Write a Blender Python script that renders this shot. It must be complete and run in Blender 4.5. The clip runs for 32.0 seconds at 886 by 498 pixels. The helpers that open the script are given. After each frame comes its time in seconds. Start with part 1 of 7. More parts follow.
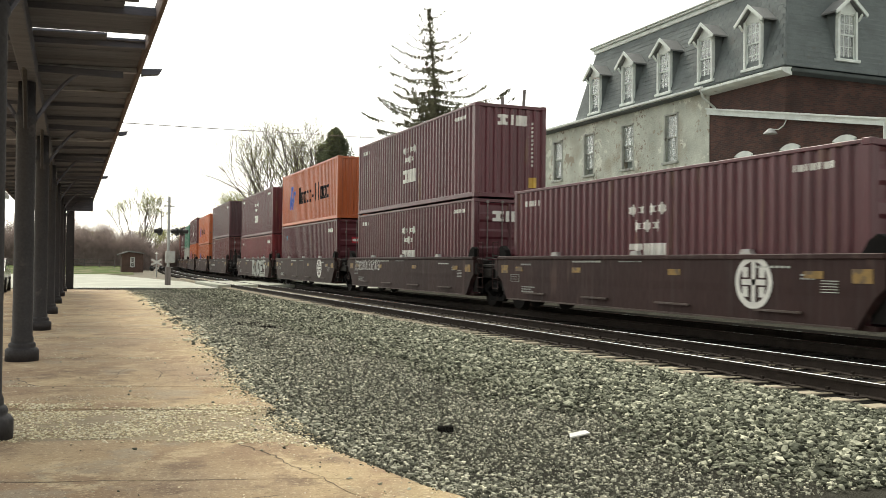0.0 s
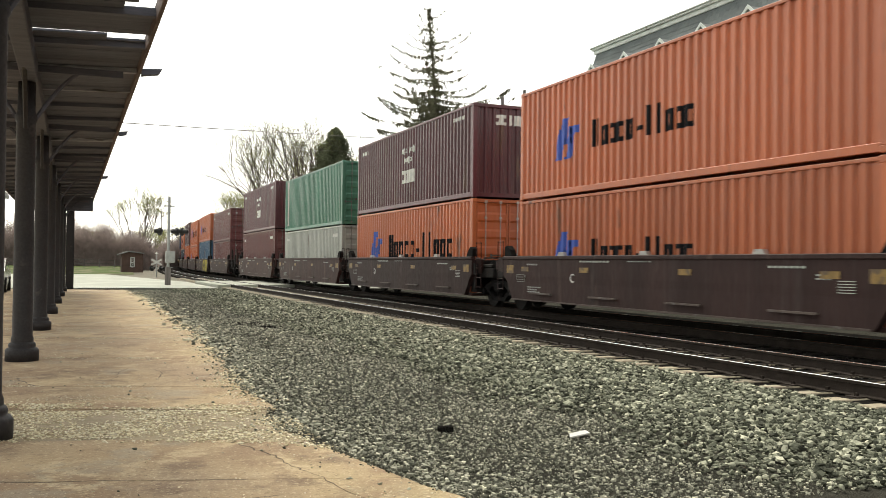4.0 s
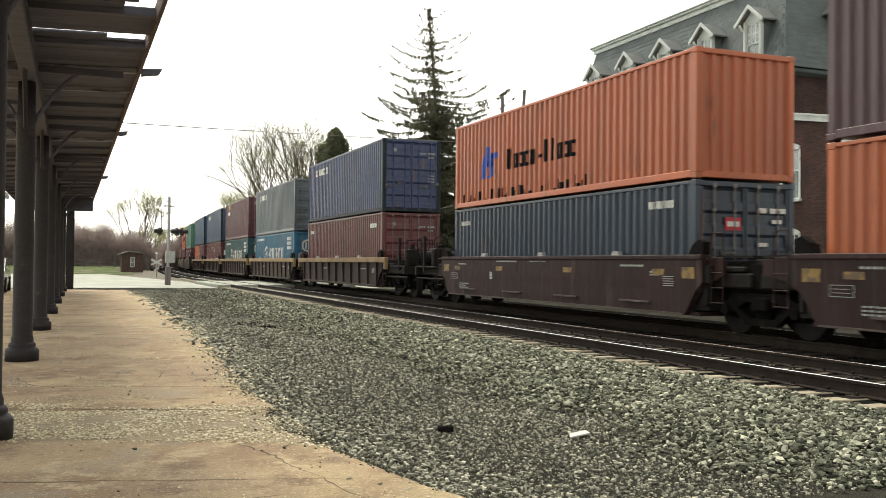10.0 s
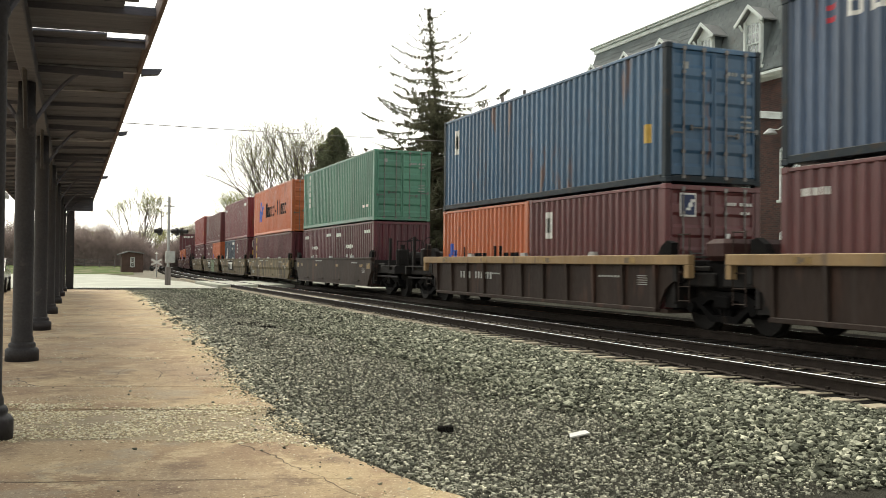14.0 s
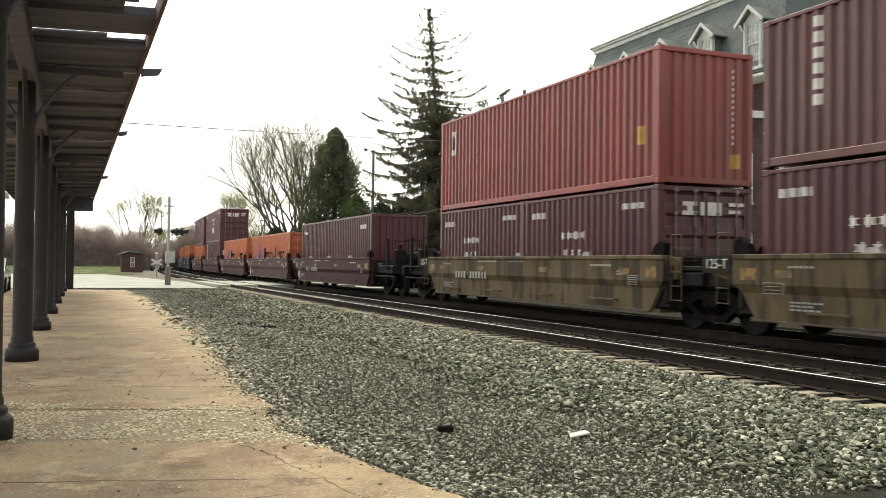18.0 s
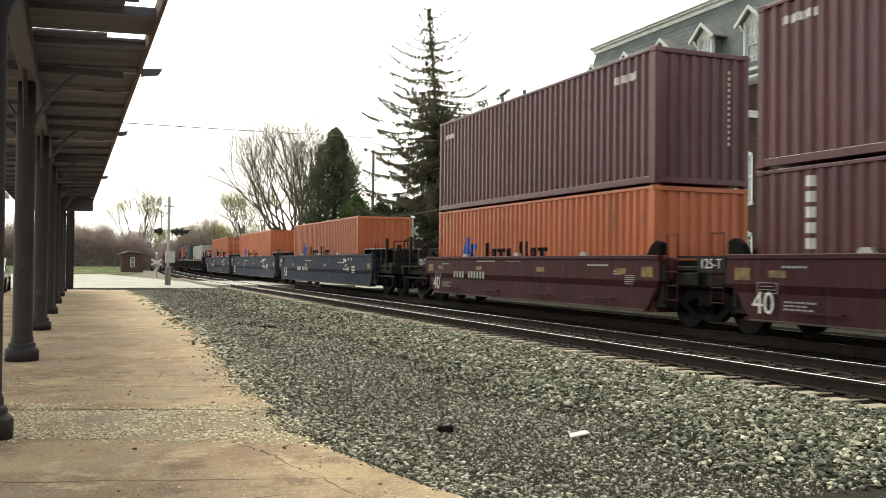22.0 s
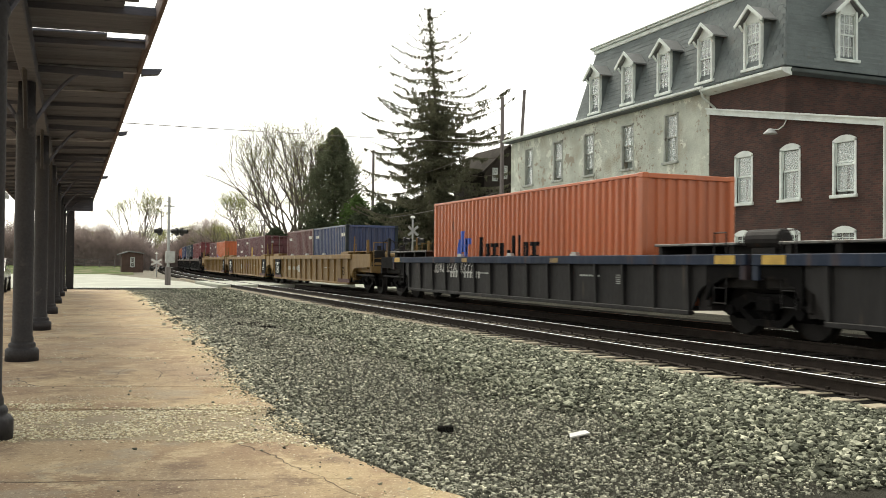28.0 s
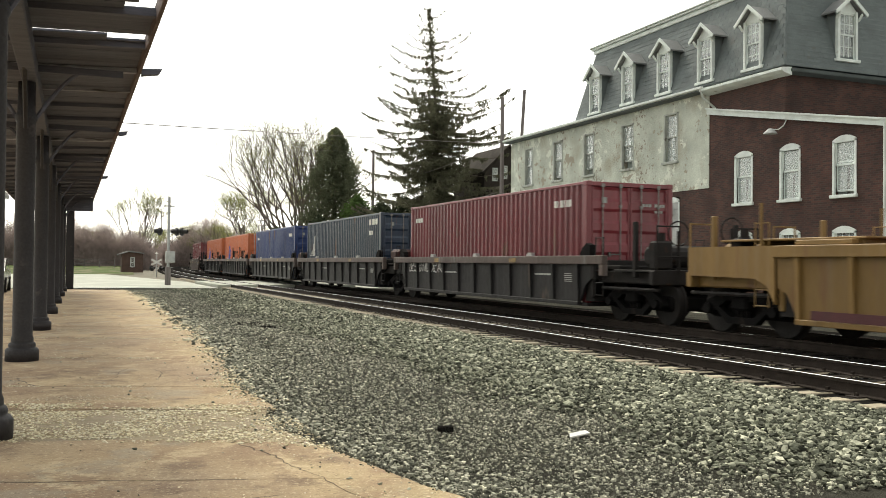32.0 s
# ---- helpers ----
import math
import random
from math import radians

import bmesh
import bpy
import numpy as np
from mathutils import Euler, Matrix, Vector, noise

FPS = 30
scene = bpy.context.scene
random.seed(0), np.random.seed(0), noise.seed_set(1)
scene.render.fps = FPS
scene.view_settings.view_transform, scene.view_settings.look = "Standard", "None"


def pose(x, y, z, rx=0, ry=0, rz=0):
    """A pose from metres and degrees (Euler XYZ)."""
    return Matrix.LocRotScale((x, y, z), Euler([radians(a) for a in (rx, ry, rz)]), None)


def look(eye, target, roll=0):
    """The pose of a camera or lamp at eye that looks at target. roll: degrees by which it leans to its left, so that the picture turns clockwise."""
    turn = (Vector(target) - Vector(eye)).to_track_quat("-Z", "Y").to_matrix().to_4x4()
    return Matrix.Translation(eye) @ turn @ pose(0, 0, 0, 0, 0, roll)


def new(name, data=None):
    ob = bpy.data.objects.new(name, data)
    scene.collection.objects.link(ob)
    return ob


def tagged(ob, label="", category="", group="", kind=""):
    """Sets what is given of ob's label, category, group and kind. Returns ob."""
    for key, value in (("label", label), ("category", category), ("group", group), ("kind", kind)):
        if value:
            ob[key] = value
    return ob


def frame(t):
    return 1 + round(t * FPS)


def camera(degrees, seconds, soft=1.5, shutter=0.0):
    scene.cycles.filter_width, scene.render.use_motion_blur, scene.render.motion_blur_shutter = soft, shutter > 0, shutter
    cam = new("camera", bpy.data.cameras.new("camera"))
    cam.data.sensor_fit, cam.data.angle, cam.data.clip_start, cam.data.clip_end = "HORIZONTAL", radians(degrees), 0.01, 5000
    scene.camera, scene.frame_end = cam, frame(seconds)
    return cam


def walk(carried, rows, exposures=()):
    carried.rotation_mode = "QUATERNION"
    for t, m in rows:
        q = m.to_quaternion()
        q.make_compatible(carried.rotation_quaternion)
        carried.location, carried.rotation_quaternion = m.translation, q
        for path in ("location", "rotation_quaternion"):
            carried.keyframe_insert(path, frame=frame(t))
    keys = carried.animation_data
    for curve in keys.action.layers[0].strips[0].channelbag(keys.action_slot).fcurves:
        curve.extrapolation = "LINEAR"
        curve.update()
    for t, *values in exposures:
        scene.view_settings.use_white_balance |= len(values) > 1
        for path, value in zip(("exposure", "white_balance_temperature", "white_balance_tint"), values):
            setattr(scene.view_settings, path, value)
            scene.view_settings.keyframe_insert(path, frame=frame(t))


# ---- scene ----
# ---- camera: stands still on the platform ----
cam = camera(51.364, 32.0, soft=0.65, shutter=0.12)
EYE = Vector((0, 0, 1.244))
YAW, PITCH = radians(21.939), radians(0.940)
AIM = EYE + Vector((math.sin(YAW) * math.cos(PITCH), math.cos(YAW) * math.cos(PITCH), math.sin(PITCH)))
STAND = look(EYE, AIM, 0.65)
walk(cam, [(0, STAND), (32, STAND)], exposures=[(0, 0.62, 7100, 6), (32, 0.62, 7100, 6)])

# ---- light: bright hazy sky, soft sun from ahead ----
SUN_EL, SUN_AZ = radians(52), radians(-4)
world = bpy.data.worlds.new("sky")
scene.world = world
world.use_nodes = True
wt = world.node_tree
sky = wt.nodes.new("ShaderNodeTexSky")
sky.sky_type, sky.sun_disc = "NISHITA", False
sky.sun_elevation, sky.sun_rotation = SUN_EL, SUN_AZ
sky.air_density, sky.dust_density, sky.ozone_density = 1.0, 1.6, 1.0
haze = wt.nodes.new("ShaderNodeHueSaturation")
haze.inputs["Saturation"].default_value = 0.12
wt.links.new(sky.outputs["Color"], haze.inputs["Color"])
wt.links.new(haze.outputs["Color"], wt.nodes["Background"].inputs["Color"])
wt.nodes["Background"].inputs["Strength"].default_value = 0.184
sun = new("sun", bpy.data.lights.new("sun", "SUN"))
sun.data.energy, sun.data.angle, sun.data.color = 1.4, radians(20), (1.0, 0.95, 0.87)
SUN_DIR = Vector((math.sin(SUN_AZ) * math.cos(SUN_EL), math.cos(SUN_AZ) * math.cos(SUN_EL), math.sin(SUN_EL)))
sun.matrix_world = look(SUN_DIR * 200, (0, 0, 0))


# ---- materials ----
def mat(name, col, rough=0.6, metal=0.0, var=0.2, scale=1.5, fine=30.0, bump=0.15, stain=None, stain_at=0.62,
        stain_scale=2.0, soft=0.07, stretch=(1, 1, 1), rand=0.0, size=0.01, spec=0.5, chalk=0.0):
    """A weathered surface: broad and fine tone changes, stains with their own outline, fine relief."""
    m = bpy.data.materials.new(name)
    m.use_nodes = True
    nt = m.node_tree
    b = nt.nodes["Principled BSDF"]
    b.inputs["Roughness"].default_value, b.inputs["Metallic"].default_value = rough, metal
    b.inputs["Specular IOR Level"].default_value = spec
    tc = nt.nodes.new("ShaderNodeTexCoord")
    mp = nt.nodes.new("ShaderNodeMapping")
    mp.inputs["Scale"].default_value = stretch
    nt.links.new(tc.outputs["Object"], mp.inputs["Vector"])
    if rand:
        oi = nt.nodes.new("ShaderNodeObjectInfo")
        away = nt.nodes.new("ShaderNodeMath")
        away.operation = "MULTIPLY"
        away.inputs[1].default_value = 37.0
        nt.links.new(oi.outputs["Random"], away.inputs[0])
        nt.links.new(away.outputs[0], mp.inputs["Location"])

    def tex(s, detail=6.0):
        n = nt.nodes.new("ShaderNodeTexNoise")
        n.inputs["Scale"].default_value, n.inputs["Detail"].default_value = s, detail
        nt.links.new(mp.outputs["Vector"], n.inputs["Vector"])
        return n

    def mix(kind, fac, a, c):
        n = nt.nodes.new("ShaderNodeMix")
        n.data_type, n.blend_type, n.clamp_factor = "RGBA", kind, True
        for sock, v in ((n.inputs["Factor"], fac), (n.inputs["A"], a), (n.inputs["B"], c)):
            if isinstance(v, bpy.types.NodeSocket):
                nt.links.new(v, sock)
            else:
                sock.default_value = v
        return n.outputs["Result"]

    def ramp(src, lo, hi, a=0.0, c=1.0):
        n = nt.nodes.new("ShaderNodeMapRange")
        for k, v in (("From Min", lo), ("From Max", hi), ("To Min", a), ("To Max", c)):
            n.inputs[k].default_value = v
        nt.links.new(src, n.inputs["Value"])
        return n.outputs["Result"]

    broad, grain = tex(scale), tex(fine, 3.0)
    dark = tuple(c * (1 - var) for c in col) + (1,)
    light = tuple(min(1, c * (1 + var)) for c in col) + (1,)
    c = mix("MIX", ramp(broad.outputs["Fac"], 0.32, 0.68), dark, light)
    c = mix("MIX", ramp(grain.outputs["Fac"], 0.3, 0.7, 0.0, min(1, var * 1.6)), c, tuple(v * 0.6 for v in col) + (1,))
    if stain:
        st = tex(stain_scale, 8.0)
        c = mix("MIX", ramp(st.outputs["Fac"], stain_at, stain_at + soft, 0.0, 0.85), c, tuple(stain) + (1,))
    if chalk:
        wash = nt.nodes.new("ShaderNodeTexNoise")
        wash.inputs["Scale"].default_value, wash.inputs["Detail"].default_value = 7.0, 6.0
        thin = nt.nodes.new("ShaderNodeMapping")
        thin.inputs["Scale"].default_value = (1, 1, 0.22)
        nt.links.new(mp.outputs["Vector"], thin.inputs["Vector"])
        nt.links.new(thin.outputs["Vector"], wash.inputs["Vector"])
        pale = tuple(0.5 * v + 0.13 for v in col) + (1,)
        c = mix("MIX", ramp(wash.outputs["Fac"], 0.52, 0.72, 0.0, chalk), c, pale)
    if rand:
        k = ramp(oi.outputs["Random"], 0, 1, 1 - rand, 1 + rand)
        n = nt.nodes.new("ShaderNodeVectorMath")
        n.operation = "SCALE"
        nt.links.new(c, n.inputs[0])
        nt.links.new(k, n.inputs["Scale"])
        c = n.outputs["Vector"]
    nt.links.new(c, b.inputs["Base Color"])
    nt.links.new(ramp(grain.outputs["Fac"], 0.2, 0.8, max(0.05, rough - 0.12), min(1, rough + 0.12)), b.inputs["Roughness"])
    if bump:
        bp = nt.nodes.new("ShaderNodeBump")
        bp.inputs["Strength"].default_value, bp.inputs["Distance"].default_value = bump, size
        nt.links.new(grain.outputs["Fac"], bp.inputs["Height"])
        nt.links.new(bp.outputs["Normal"], b.inputs["Normal"])
    return m


RUST = (0.12, 0.055, 0.03)
STREAK = (1.0, 1.0, 0.18)


def paint(name, col, rough=0.40, stain=RUST, at=0.63, var=0.24, spec=0.6, chalk=0.16):
    return mat(name, col, rough, 0, var, 1.1, 26, 0.06, stain, at, 2.6, 0.07, STREAK, 0.12, 0.004, spec, chalk)


PAINT = {
    "maroon": paint("paint_maroon", (0.090, 0.0145, 0.0235)),
    "brown": paint("paint_brown_red", (0.118, 0.027, 0.028)),
    "plum": paint("paint_plum", (0.078, 0.027, 0.034), chalk=0.4),
    "red": paint("paint_red", (0.165, 0.019, 0.027)),
    "scarlet": paint("paint_scarlet", (0.27, 0.038, 0.032), chalk=0.25),
    "orange": paint("paint_orange", (0.47, 0.118, 0.036), at=0.645, var=0.12, chalk=0.22),
    "blue": paint("paint_blue", (0.022, 0.042, 0.120)),
    "paleblue": paint("paint_pale_blue", (0.040, 0.080, 0.150), chalk=0.45),
    "midblue": paint("paint_mid_blue", (0.023, 0.087, 0.165)),
    "navy": paint("paint_navy", (0.019, 0.038, 0.066)),
    "royal": paint("paint_royal_blue", (0.018, 0.045, 0.165)),
    "sky": paint("paint_light_blue", (0.030, 0.165, 0.275)),
    "teal": paint("paint_teal", (0.016, 0.080, 0.088)),
    "green": paint("paint_green", (0.055, 0.200, 0.13), at=0.72),
    "white": paint("paint_white", (0.44, 0.46, 0.42), at=0.68),
    "grey": paint("paint_slate_grey", (0.115, 0.140, 0.155), chalk=0.3),
    "car_brown": paint("car_brown", (0.039, 0.020, 0.0185), 0.6, (0.075, 0.045, 0.04), 0.63, 0.24, 0.2, 0.12),
    "car_rust": paint("car_rust_brown", (0.044, 0.018, 0.0155), 0.6, (0.085, 0.05, 0.04), 0.62, 0.24, 0.2, 0.12),
    "car_tan": paint("car_tan", (0.135, 0.103, 0.056), 0.65, (0.045, 0.034, 0.024), 0.50, 0.30, 0.2, 0.15),
    "car_grey": paint("car_grey", (0.041, 0.027, 0.021), 0.65, (0.07, 0.038, 0.028), 0.58, 0.24, 0.2, 0.12),
    "car_maroon": paint("car_maroon", (0.054, 0.013, 0.017), 0.6, (0.06, 0.028, 0.028), 0.64, 0.2, 0.2, 0.12),
    "car_blue": paint("car_blue", (0.019, 0.029, 0.052), 0.7, (0.06, 0.04, 0.04), 0.60, 0.26, 0.2, 0.15),
    "car_yellow": paint("car_yellow", (0.215, 0.132, 0.046), 0.55, (0.17, 0.09, 0.04), 0.62, 0.16, 0.25, 0.2),
    "car_black": paint("car_black", (0.019, 0.018, 0.018), 0.6, (0.085, 0.06, 0.045), 0.64, 0.22, 0.25, 0.1),
    "chord_tan": paint("chord_tan", (0.30, 0.20, 0.10), 0.6, (0.14, 0.10, 0.07), 0.6, 0.22, 0.25, 0.2),
    "chord_grey": paint("chord_grey", (0.11, 0.085, 0.075), 0.6, (0.16, 0.15, 0.14), 0.60, 0.22, 0.25, 0.3),
}
STEEL = mat("dark_steel", (0.019, 0.017, 0.016), 0.7, 0.0, 0.3, 3, 40, 0.15, (0.04, 0.02, 0.014), 0.64, 4, spec=0.2)
CAST = mat("cast_iron", (0.007, 0.0065, 0.0065), 0.85, 0.0, 0.3, 4, 50, 0.2, (0.02, 0.015, 0.012), 0.62, 5, spec=0.1)
GALV = mat("bare_metal", (0.45, 0.45, 0.44), 0.42, 0.6, 0.2, 5, 40, 0.1, (0.25, 0.17, 0.11), 0.68, 6)
ROD = mat("worn_lock_rod", (0.20, 0.19, 0.18), 0.5, 0.3, 0.3, 5, 40, 0.1, (0.10, 0.07, 0.05), 0.58, 6)
GRATE = mat("worn_grating", (0.15, 0.15, 0.145), 0.55, 0.3, 0.3, 5, 40, 0.15, (0.06, 0.045, 0.035), 0.55, 6)
WHITE = mat("white_lettering", (0.72, 0.72, 0.68), 0.6, 0, 0.12, 4, 40, 0.05, (0.35, 0.25, 0.22), 0.7, 7)
YELLOW = mat("yellow_reflector", (0.52, 0.33, 0.06), 0.5, 0, 0.15, 4, 40, 0.05, (0.3, 0.18, 0.06), 0.68, 7)
REFLECTOR = mat("dirty_reflector", (0.30, 0.185, 0.05), 0.5, 0, 0.3, 4, 40, 0.05, (0.10, 0.07, 0.045), 0.5, 5)
BADGE = mat("dark_blue_badge", (0.012, 0.025, 0.085), 0.5, 0, 0.12, 4, 40, 0.05)
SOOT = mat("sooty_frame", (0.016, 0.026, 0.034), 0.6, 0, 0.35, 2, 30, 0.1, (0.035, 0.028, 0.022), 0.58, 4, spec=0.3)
INK = mat("dark_lettering", (0.012, 0.012, 0.014), 0.8, 0, 0.15, 4, 40, 0.05, spec=0.1)
LOGO = mat("blue_logo", (0.04, 0.10, 0.46), 0.55, 0, 0.12, 4, 40, 0.05)
MAROONS = mat("maroon_strip", (0.065, 0.009, 0.013), 0.6, 0, 0.2, 4, 40, 0.05)
SPRAY = mat("green_spray", (0.20, 0.27, 0.17), 0.6, 0, 0.2, 4, 40, 0.05, spec=0.2)
PALESPRAY = mat("pale_spray", (0.36, 0.38, 0.36), 0.7, 0, 0.3, 3, 40, 0.05, (0.16, 0.16, 0.15), 0.6, 5, spec=0.2)
REDS = mat("red_decal", (0.5, 0.03, 0.05), 0.55, 0, 0.12, 4, 40, 0.05)


# ---- mesh building ----
class Solid:
    """Collects boxes, bars and prisms into one mesh."""

    def __init__(self):
        self.v, self.f = [], []

    def add(self, verts, faces):
        n = len(self.v)
        self.v += [tuple(v) for v in verts]
        self.f += [tuple(n + i for i in f) for f in faces]
        return self

    def box(self, x0, x1, y0, y1, z0, z1, b=0.0):
        if b <= 0:
            return self.add([(x, y, z) for z in (z0, z1) for y in (y0, y1) for x in (x0, x1)],
                            [(0, 2, 3, 1), (4, 5, 7, 6), (0, 1, 5, 4), (2, 6, 7, 3), (0, 4, 6, 2), (1, 3, 7, 5)])
        b = min(b, abs(x1 - x0) / 2.2, abs(y1 - y0) / 2.2, abs(z1 - z0) / 2.2)
        ring = lambda e, z: [(x0 + e + b, y0 + e, z), (x1 - e - b, y0 + e, z), (x1 - e, y0 + e + b, z), (x1 - e, y1 - e - b, z),
                             (x1 - e - b, y1 - e, z), (x0 + e + b, y1 - e, z), (x0 + e, y1 - e - b, z), (x0 + e, y0 + e + b, z)]
        vs = ring(b, z0) + ring(0, z0 + b) + ring(0, z1 - b) + ring(b, z1)
        fs = [tuple(range(7, -1, -1)), tuple(range(24, 32))]
        for k in range(3):
            for i in range(8):
                j = (i + 1) % 8
                fs.append((8 * k + i, 8 * k + j, 8 * k + 8 + j, 8 * k + 8 + i))
        return self.add(vs, fs)

    def tube(self, p0, p1, r0, r1=None, n=8, cap=True):
        r1 = r0 if r1 is None else r1
        p0, p1 = Vector(p0), Vector(p1)
        d = p1 - p0
        if d.length < 1e-6:
            return self
        q = d.to_track_quat("Z", "Y")
        vs = []
        for p, r in ((p0, r0), (p1, r1)):
            for i in range(n):
                a = 2 * math.pi * i / n
                vs.append(p + q @ Vector((r * math.cos(a), r * math.sin(a), 0)))
        fs = [(i, (i + 1) % n, n + (i + 1) % n, n + i) for i in range(n)]
        if cap:
            fs += [tuple(range(n - 1, -1, -1)), tuple(range(n, 2 * n))]
        return self.add(vs, fs)

    def path(self, pts, r, n=6):
        """One connected bent bar through the points."""
        pts = [Vector(p) for p in pts]
        vs, fs = [], []
        for k, p in enumerate(pts):
            d = pts[min(k + 1, len(pts) - 1)] - pts[max(k - 1, 0)]
            q = d.to_track_quat("Z", "Y")
            vs += [p + q @ Vector((r * math.cos(2 * math.pi * i / n), r * math.sin(2 * math.pi * i / n), 0)) for i in range(n)]
            if k:
                fs += [((k - 1) * n + i, (k - 1) * n + (i + 1) % n, k * n + (i + 1) % n, k * n + i) for i in range(n)]
        return self.add(vs, fs + [tuple(range(n - 1, -1, -1)), tuple((len(pts) - 1) * n + i for i in range(n))])

    def lathe(self, prof, at=(0, 0, 0), n=20):
        """A turned shape from (radius, height) pairs round a vertical axis."""
        vs = [(at[0] + r * math.cos(2 * math.pi * i / n), at[1] + r * math.sin(2 * math.pi * i / n), at[2] + z) for r, z in prof for i in range(n)]
        fs = [(k * n + i, k * n + (i + 1) % n, k * n + n + (i + 1) % n, k * n + n + i) for k in range(len(prof) - 1) for i in range(n)]
        fs += [tuple(range(n - 1, -1, -1)), tuple((len(prof) - 1) * n + i for i in range(n))]
        return self.add(vs, fs)

    def prism(self, outline, axis, a, b):
        """An outline in the plane across the axis, extruded along it from a to b."""
        put = {"x": lambda u, w, t: (t, u, w), "y": lambda u, w, t: (u, t, w), "z": lambda u, w, t: (u, w, t)}[axis]
        n = len(outline)
        vs = [put(u, w, a) for u, w in outline] + [put(u, w, b) for u, w in outline]
        fs = [tuple(range(n - 1, -1, -1)), tuple(range(n, 2 * n))] + [(i, (i + 1) % n, n + (i + 1) % n, n + i) for i in range(n)]
        return self.add(vs, fs)

    def mesh(self, name, material=None, smooth=False):
        me = bpy.data.meshes.new(name)
        me.from_pydata(self.v, [], self.f)
        bm = bmesh.new()
        bm.from_mesh(me)
        bmesh.ops.recalc_face_normals(bm, faces=bm.faces)
        bm.to_mesh(me)
        bm.free()
        if material:
            me.materials.append(material)
        if smooth:
            me.shade_smooth()
        return me


def big_mesh(name, verts, faces, material):
    """A large joined mesh straight from lists."""
    me = bpy.data.meshes.new(name)
    me.from_pydata(verts, [], faces)
    me.materials.append(material)
    return me


def part(name, shape, material, parent, label="", at=None, smooth=False):
    me = shape.mesh(name, material, smooth) if isinstance(shape, Solid) else shape
    ob = new(name, me)
    ob.parent = parent
    if at is not None:
        ob.matrix_basis = at
    if label:
        tagged(ob, label)
    return ob


def thing(name, at, label, category, group="", kind=""):
    ob = new(name)
    ob.empty_display_size = 0.3
    ob.matrix_basis = at
    return tagged(ob, label, category, group, kind)


def setting(name, shape, material, label, category, smooth=False):
    me = shape.mesh(name, material, smooth) if isinstance(shape, Solid) else shape
    return tagged(new(name, me), label, category, "", "structure")


def writing(body, size, material, parent, m, name="lettering", thick=0.002):
    """Built-in font letters turned into a thin mesh."""
    cu = bpy.data.curves.new(name, "FONT")
    cu.body, cu.size, cu.extrude, cu.align_x, cu.align_y, cu.resolution_u = body, size, thick, "CENTER", "CENTER", 3
    tmp = bpy.data.objects.new(name, cu)
    scene.collection.objects.link(tmp)
    me = bpy.data.meshes.new_from_object(tmp.evaluated_get(bpy.context.evaluated_depsgraph_get()))
    bpy.data.objects.remove(tmp)
    bpy.data.curves.remove(cu)
    me.materials.clear()
    me.materials.append(material)
    return part(name, me, material, parent, "", m)


# ---- the line: straight past the platform, then a wide bend to the right ----
BEND_AT, BEND_R, TRAIN_X, NEAR_X = 40.0, 1300.0, 12.50, 8.918
GROUND = -0.20


def on_track(s, x=TRAIN_X, side=0.0, z=0.0):
    """The pose at s metres along the line whose straight part lies at x; its y axis points along the line."""
    r = BEND_R + TRAIN_X - x
    if s <= BEND_AT:
        return pose(x + side, s, z)
    a = (s - BEND_AT) / BEND_R
    c = TRAIN_X + BEND_R
    rr = r - side
    return pose(c - rr * math.cos(a), BEND_AT + rr * math.sin(a), z, 0, 0, -math.degrees(a))


# ---- containers ----
CW = 1.219
PERIOD, DEPTH = 0.278, 0.055
STACK_GAP = 0.03


def corrugation(a, b, step=PERIOD):
    """(along, inset) pairs of a trapezoid corrugation from a to b."""
    n = max(1, round((b - a) / step))
    w = (b - a) / n
    out = []
    for i in range(n):
        y = a + i * w
        out += [(y, 0.0), (y + 0.32 * w, 0.0), (y + 0.46 * w, DEPTH), (y + 0.86 * w, DEPTH)]
    return out + [(b, 0.0)]


def inset_at(prof, y):
    for (y0, d0), (y1, d1) in zip(prof, prof[1:]):
        if y0 <= y <= y1:
            return d0 + (d1 - d0) * (y - y0) / max(1e-9, y1 - y0)
    return 0.0


def sheet(prof, z0, z1, put, thick=0.03):
    s = Solid()
    n = len(prof)
    vs = [put(y, d, z) for z in (z0, z1) for y, d in prof] + [put(y, d + thick, z) for z in (z0, z1) for y, d in prof]
    fs = [(i, i + 1, n + i + 1, n + i) for i in range(n - 1)] + [(2 * n + i + 1, 2 * n + i, 3 * n + i, 3 * n + i + 1) for i in range(n - 1)]
    return s.add(vs, fs)


MESHES = {}


def cached(key, make, material, smooth=False):
    k = (key, material.name)
    if k not in MESHES:
        MESHES[k] = make().mesh(key[0], material, smooth)
    return MESHES[k]


def decal(prof, rects, put):
    """Painted patches that follow the corrugation. rects: (y0, y1, z0, z1)."""
    s = Solid()
    for y0, y1, z0, z1 in rects:
        ys = [y0] + [y for y, _ in prof if y0 < y < y1] + [y1]
        vs = [put(y, inset_at(prof, y) - 0.004, z) for z in (z0, z1) for y in ys]
        n = len(ys)
        s.add(vs, [(i, i + 1, n + i + 1, n + i) for i in range(n - 1)])
    return s


def bars(u0, u1, z0, z1, n, gap=0.3, skew=None):
    """n upright bars in the place of n letters, from u0 to u1."""
    w = (u1 - u0) / n
    return [(u0 + i * w, u0 + (i + 1 - gap) * w, z0, z1 if not skew or i % skew else z0 + (z1 - z0) * 0.72) for i in range(n)]


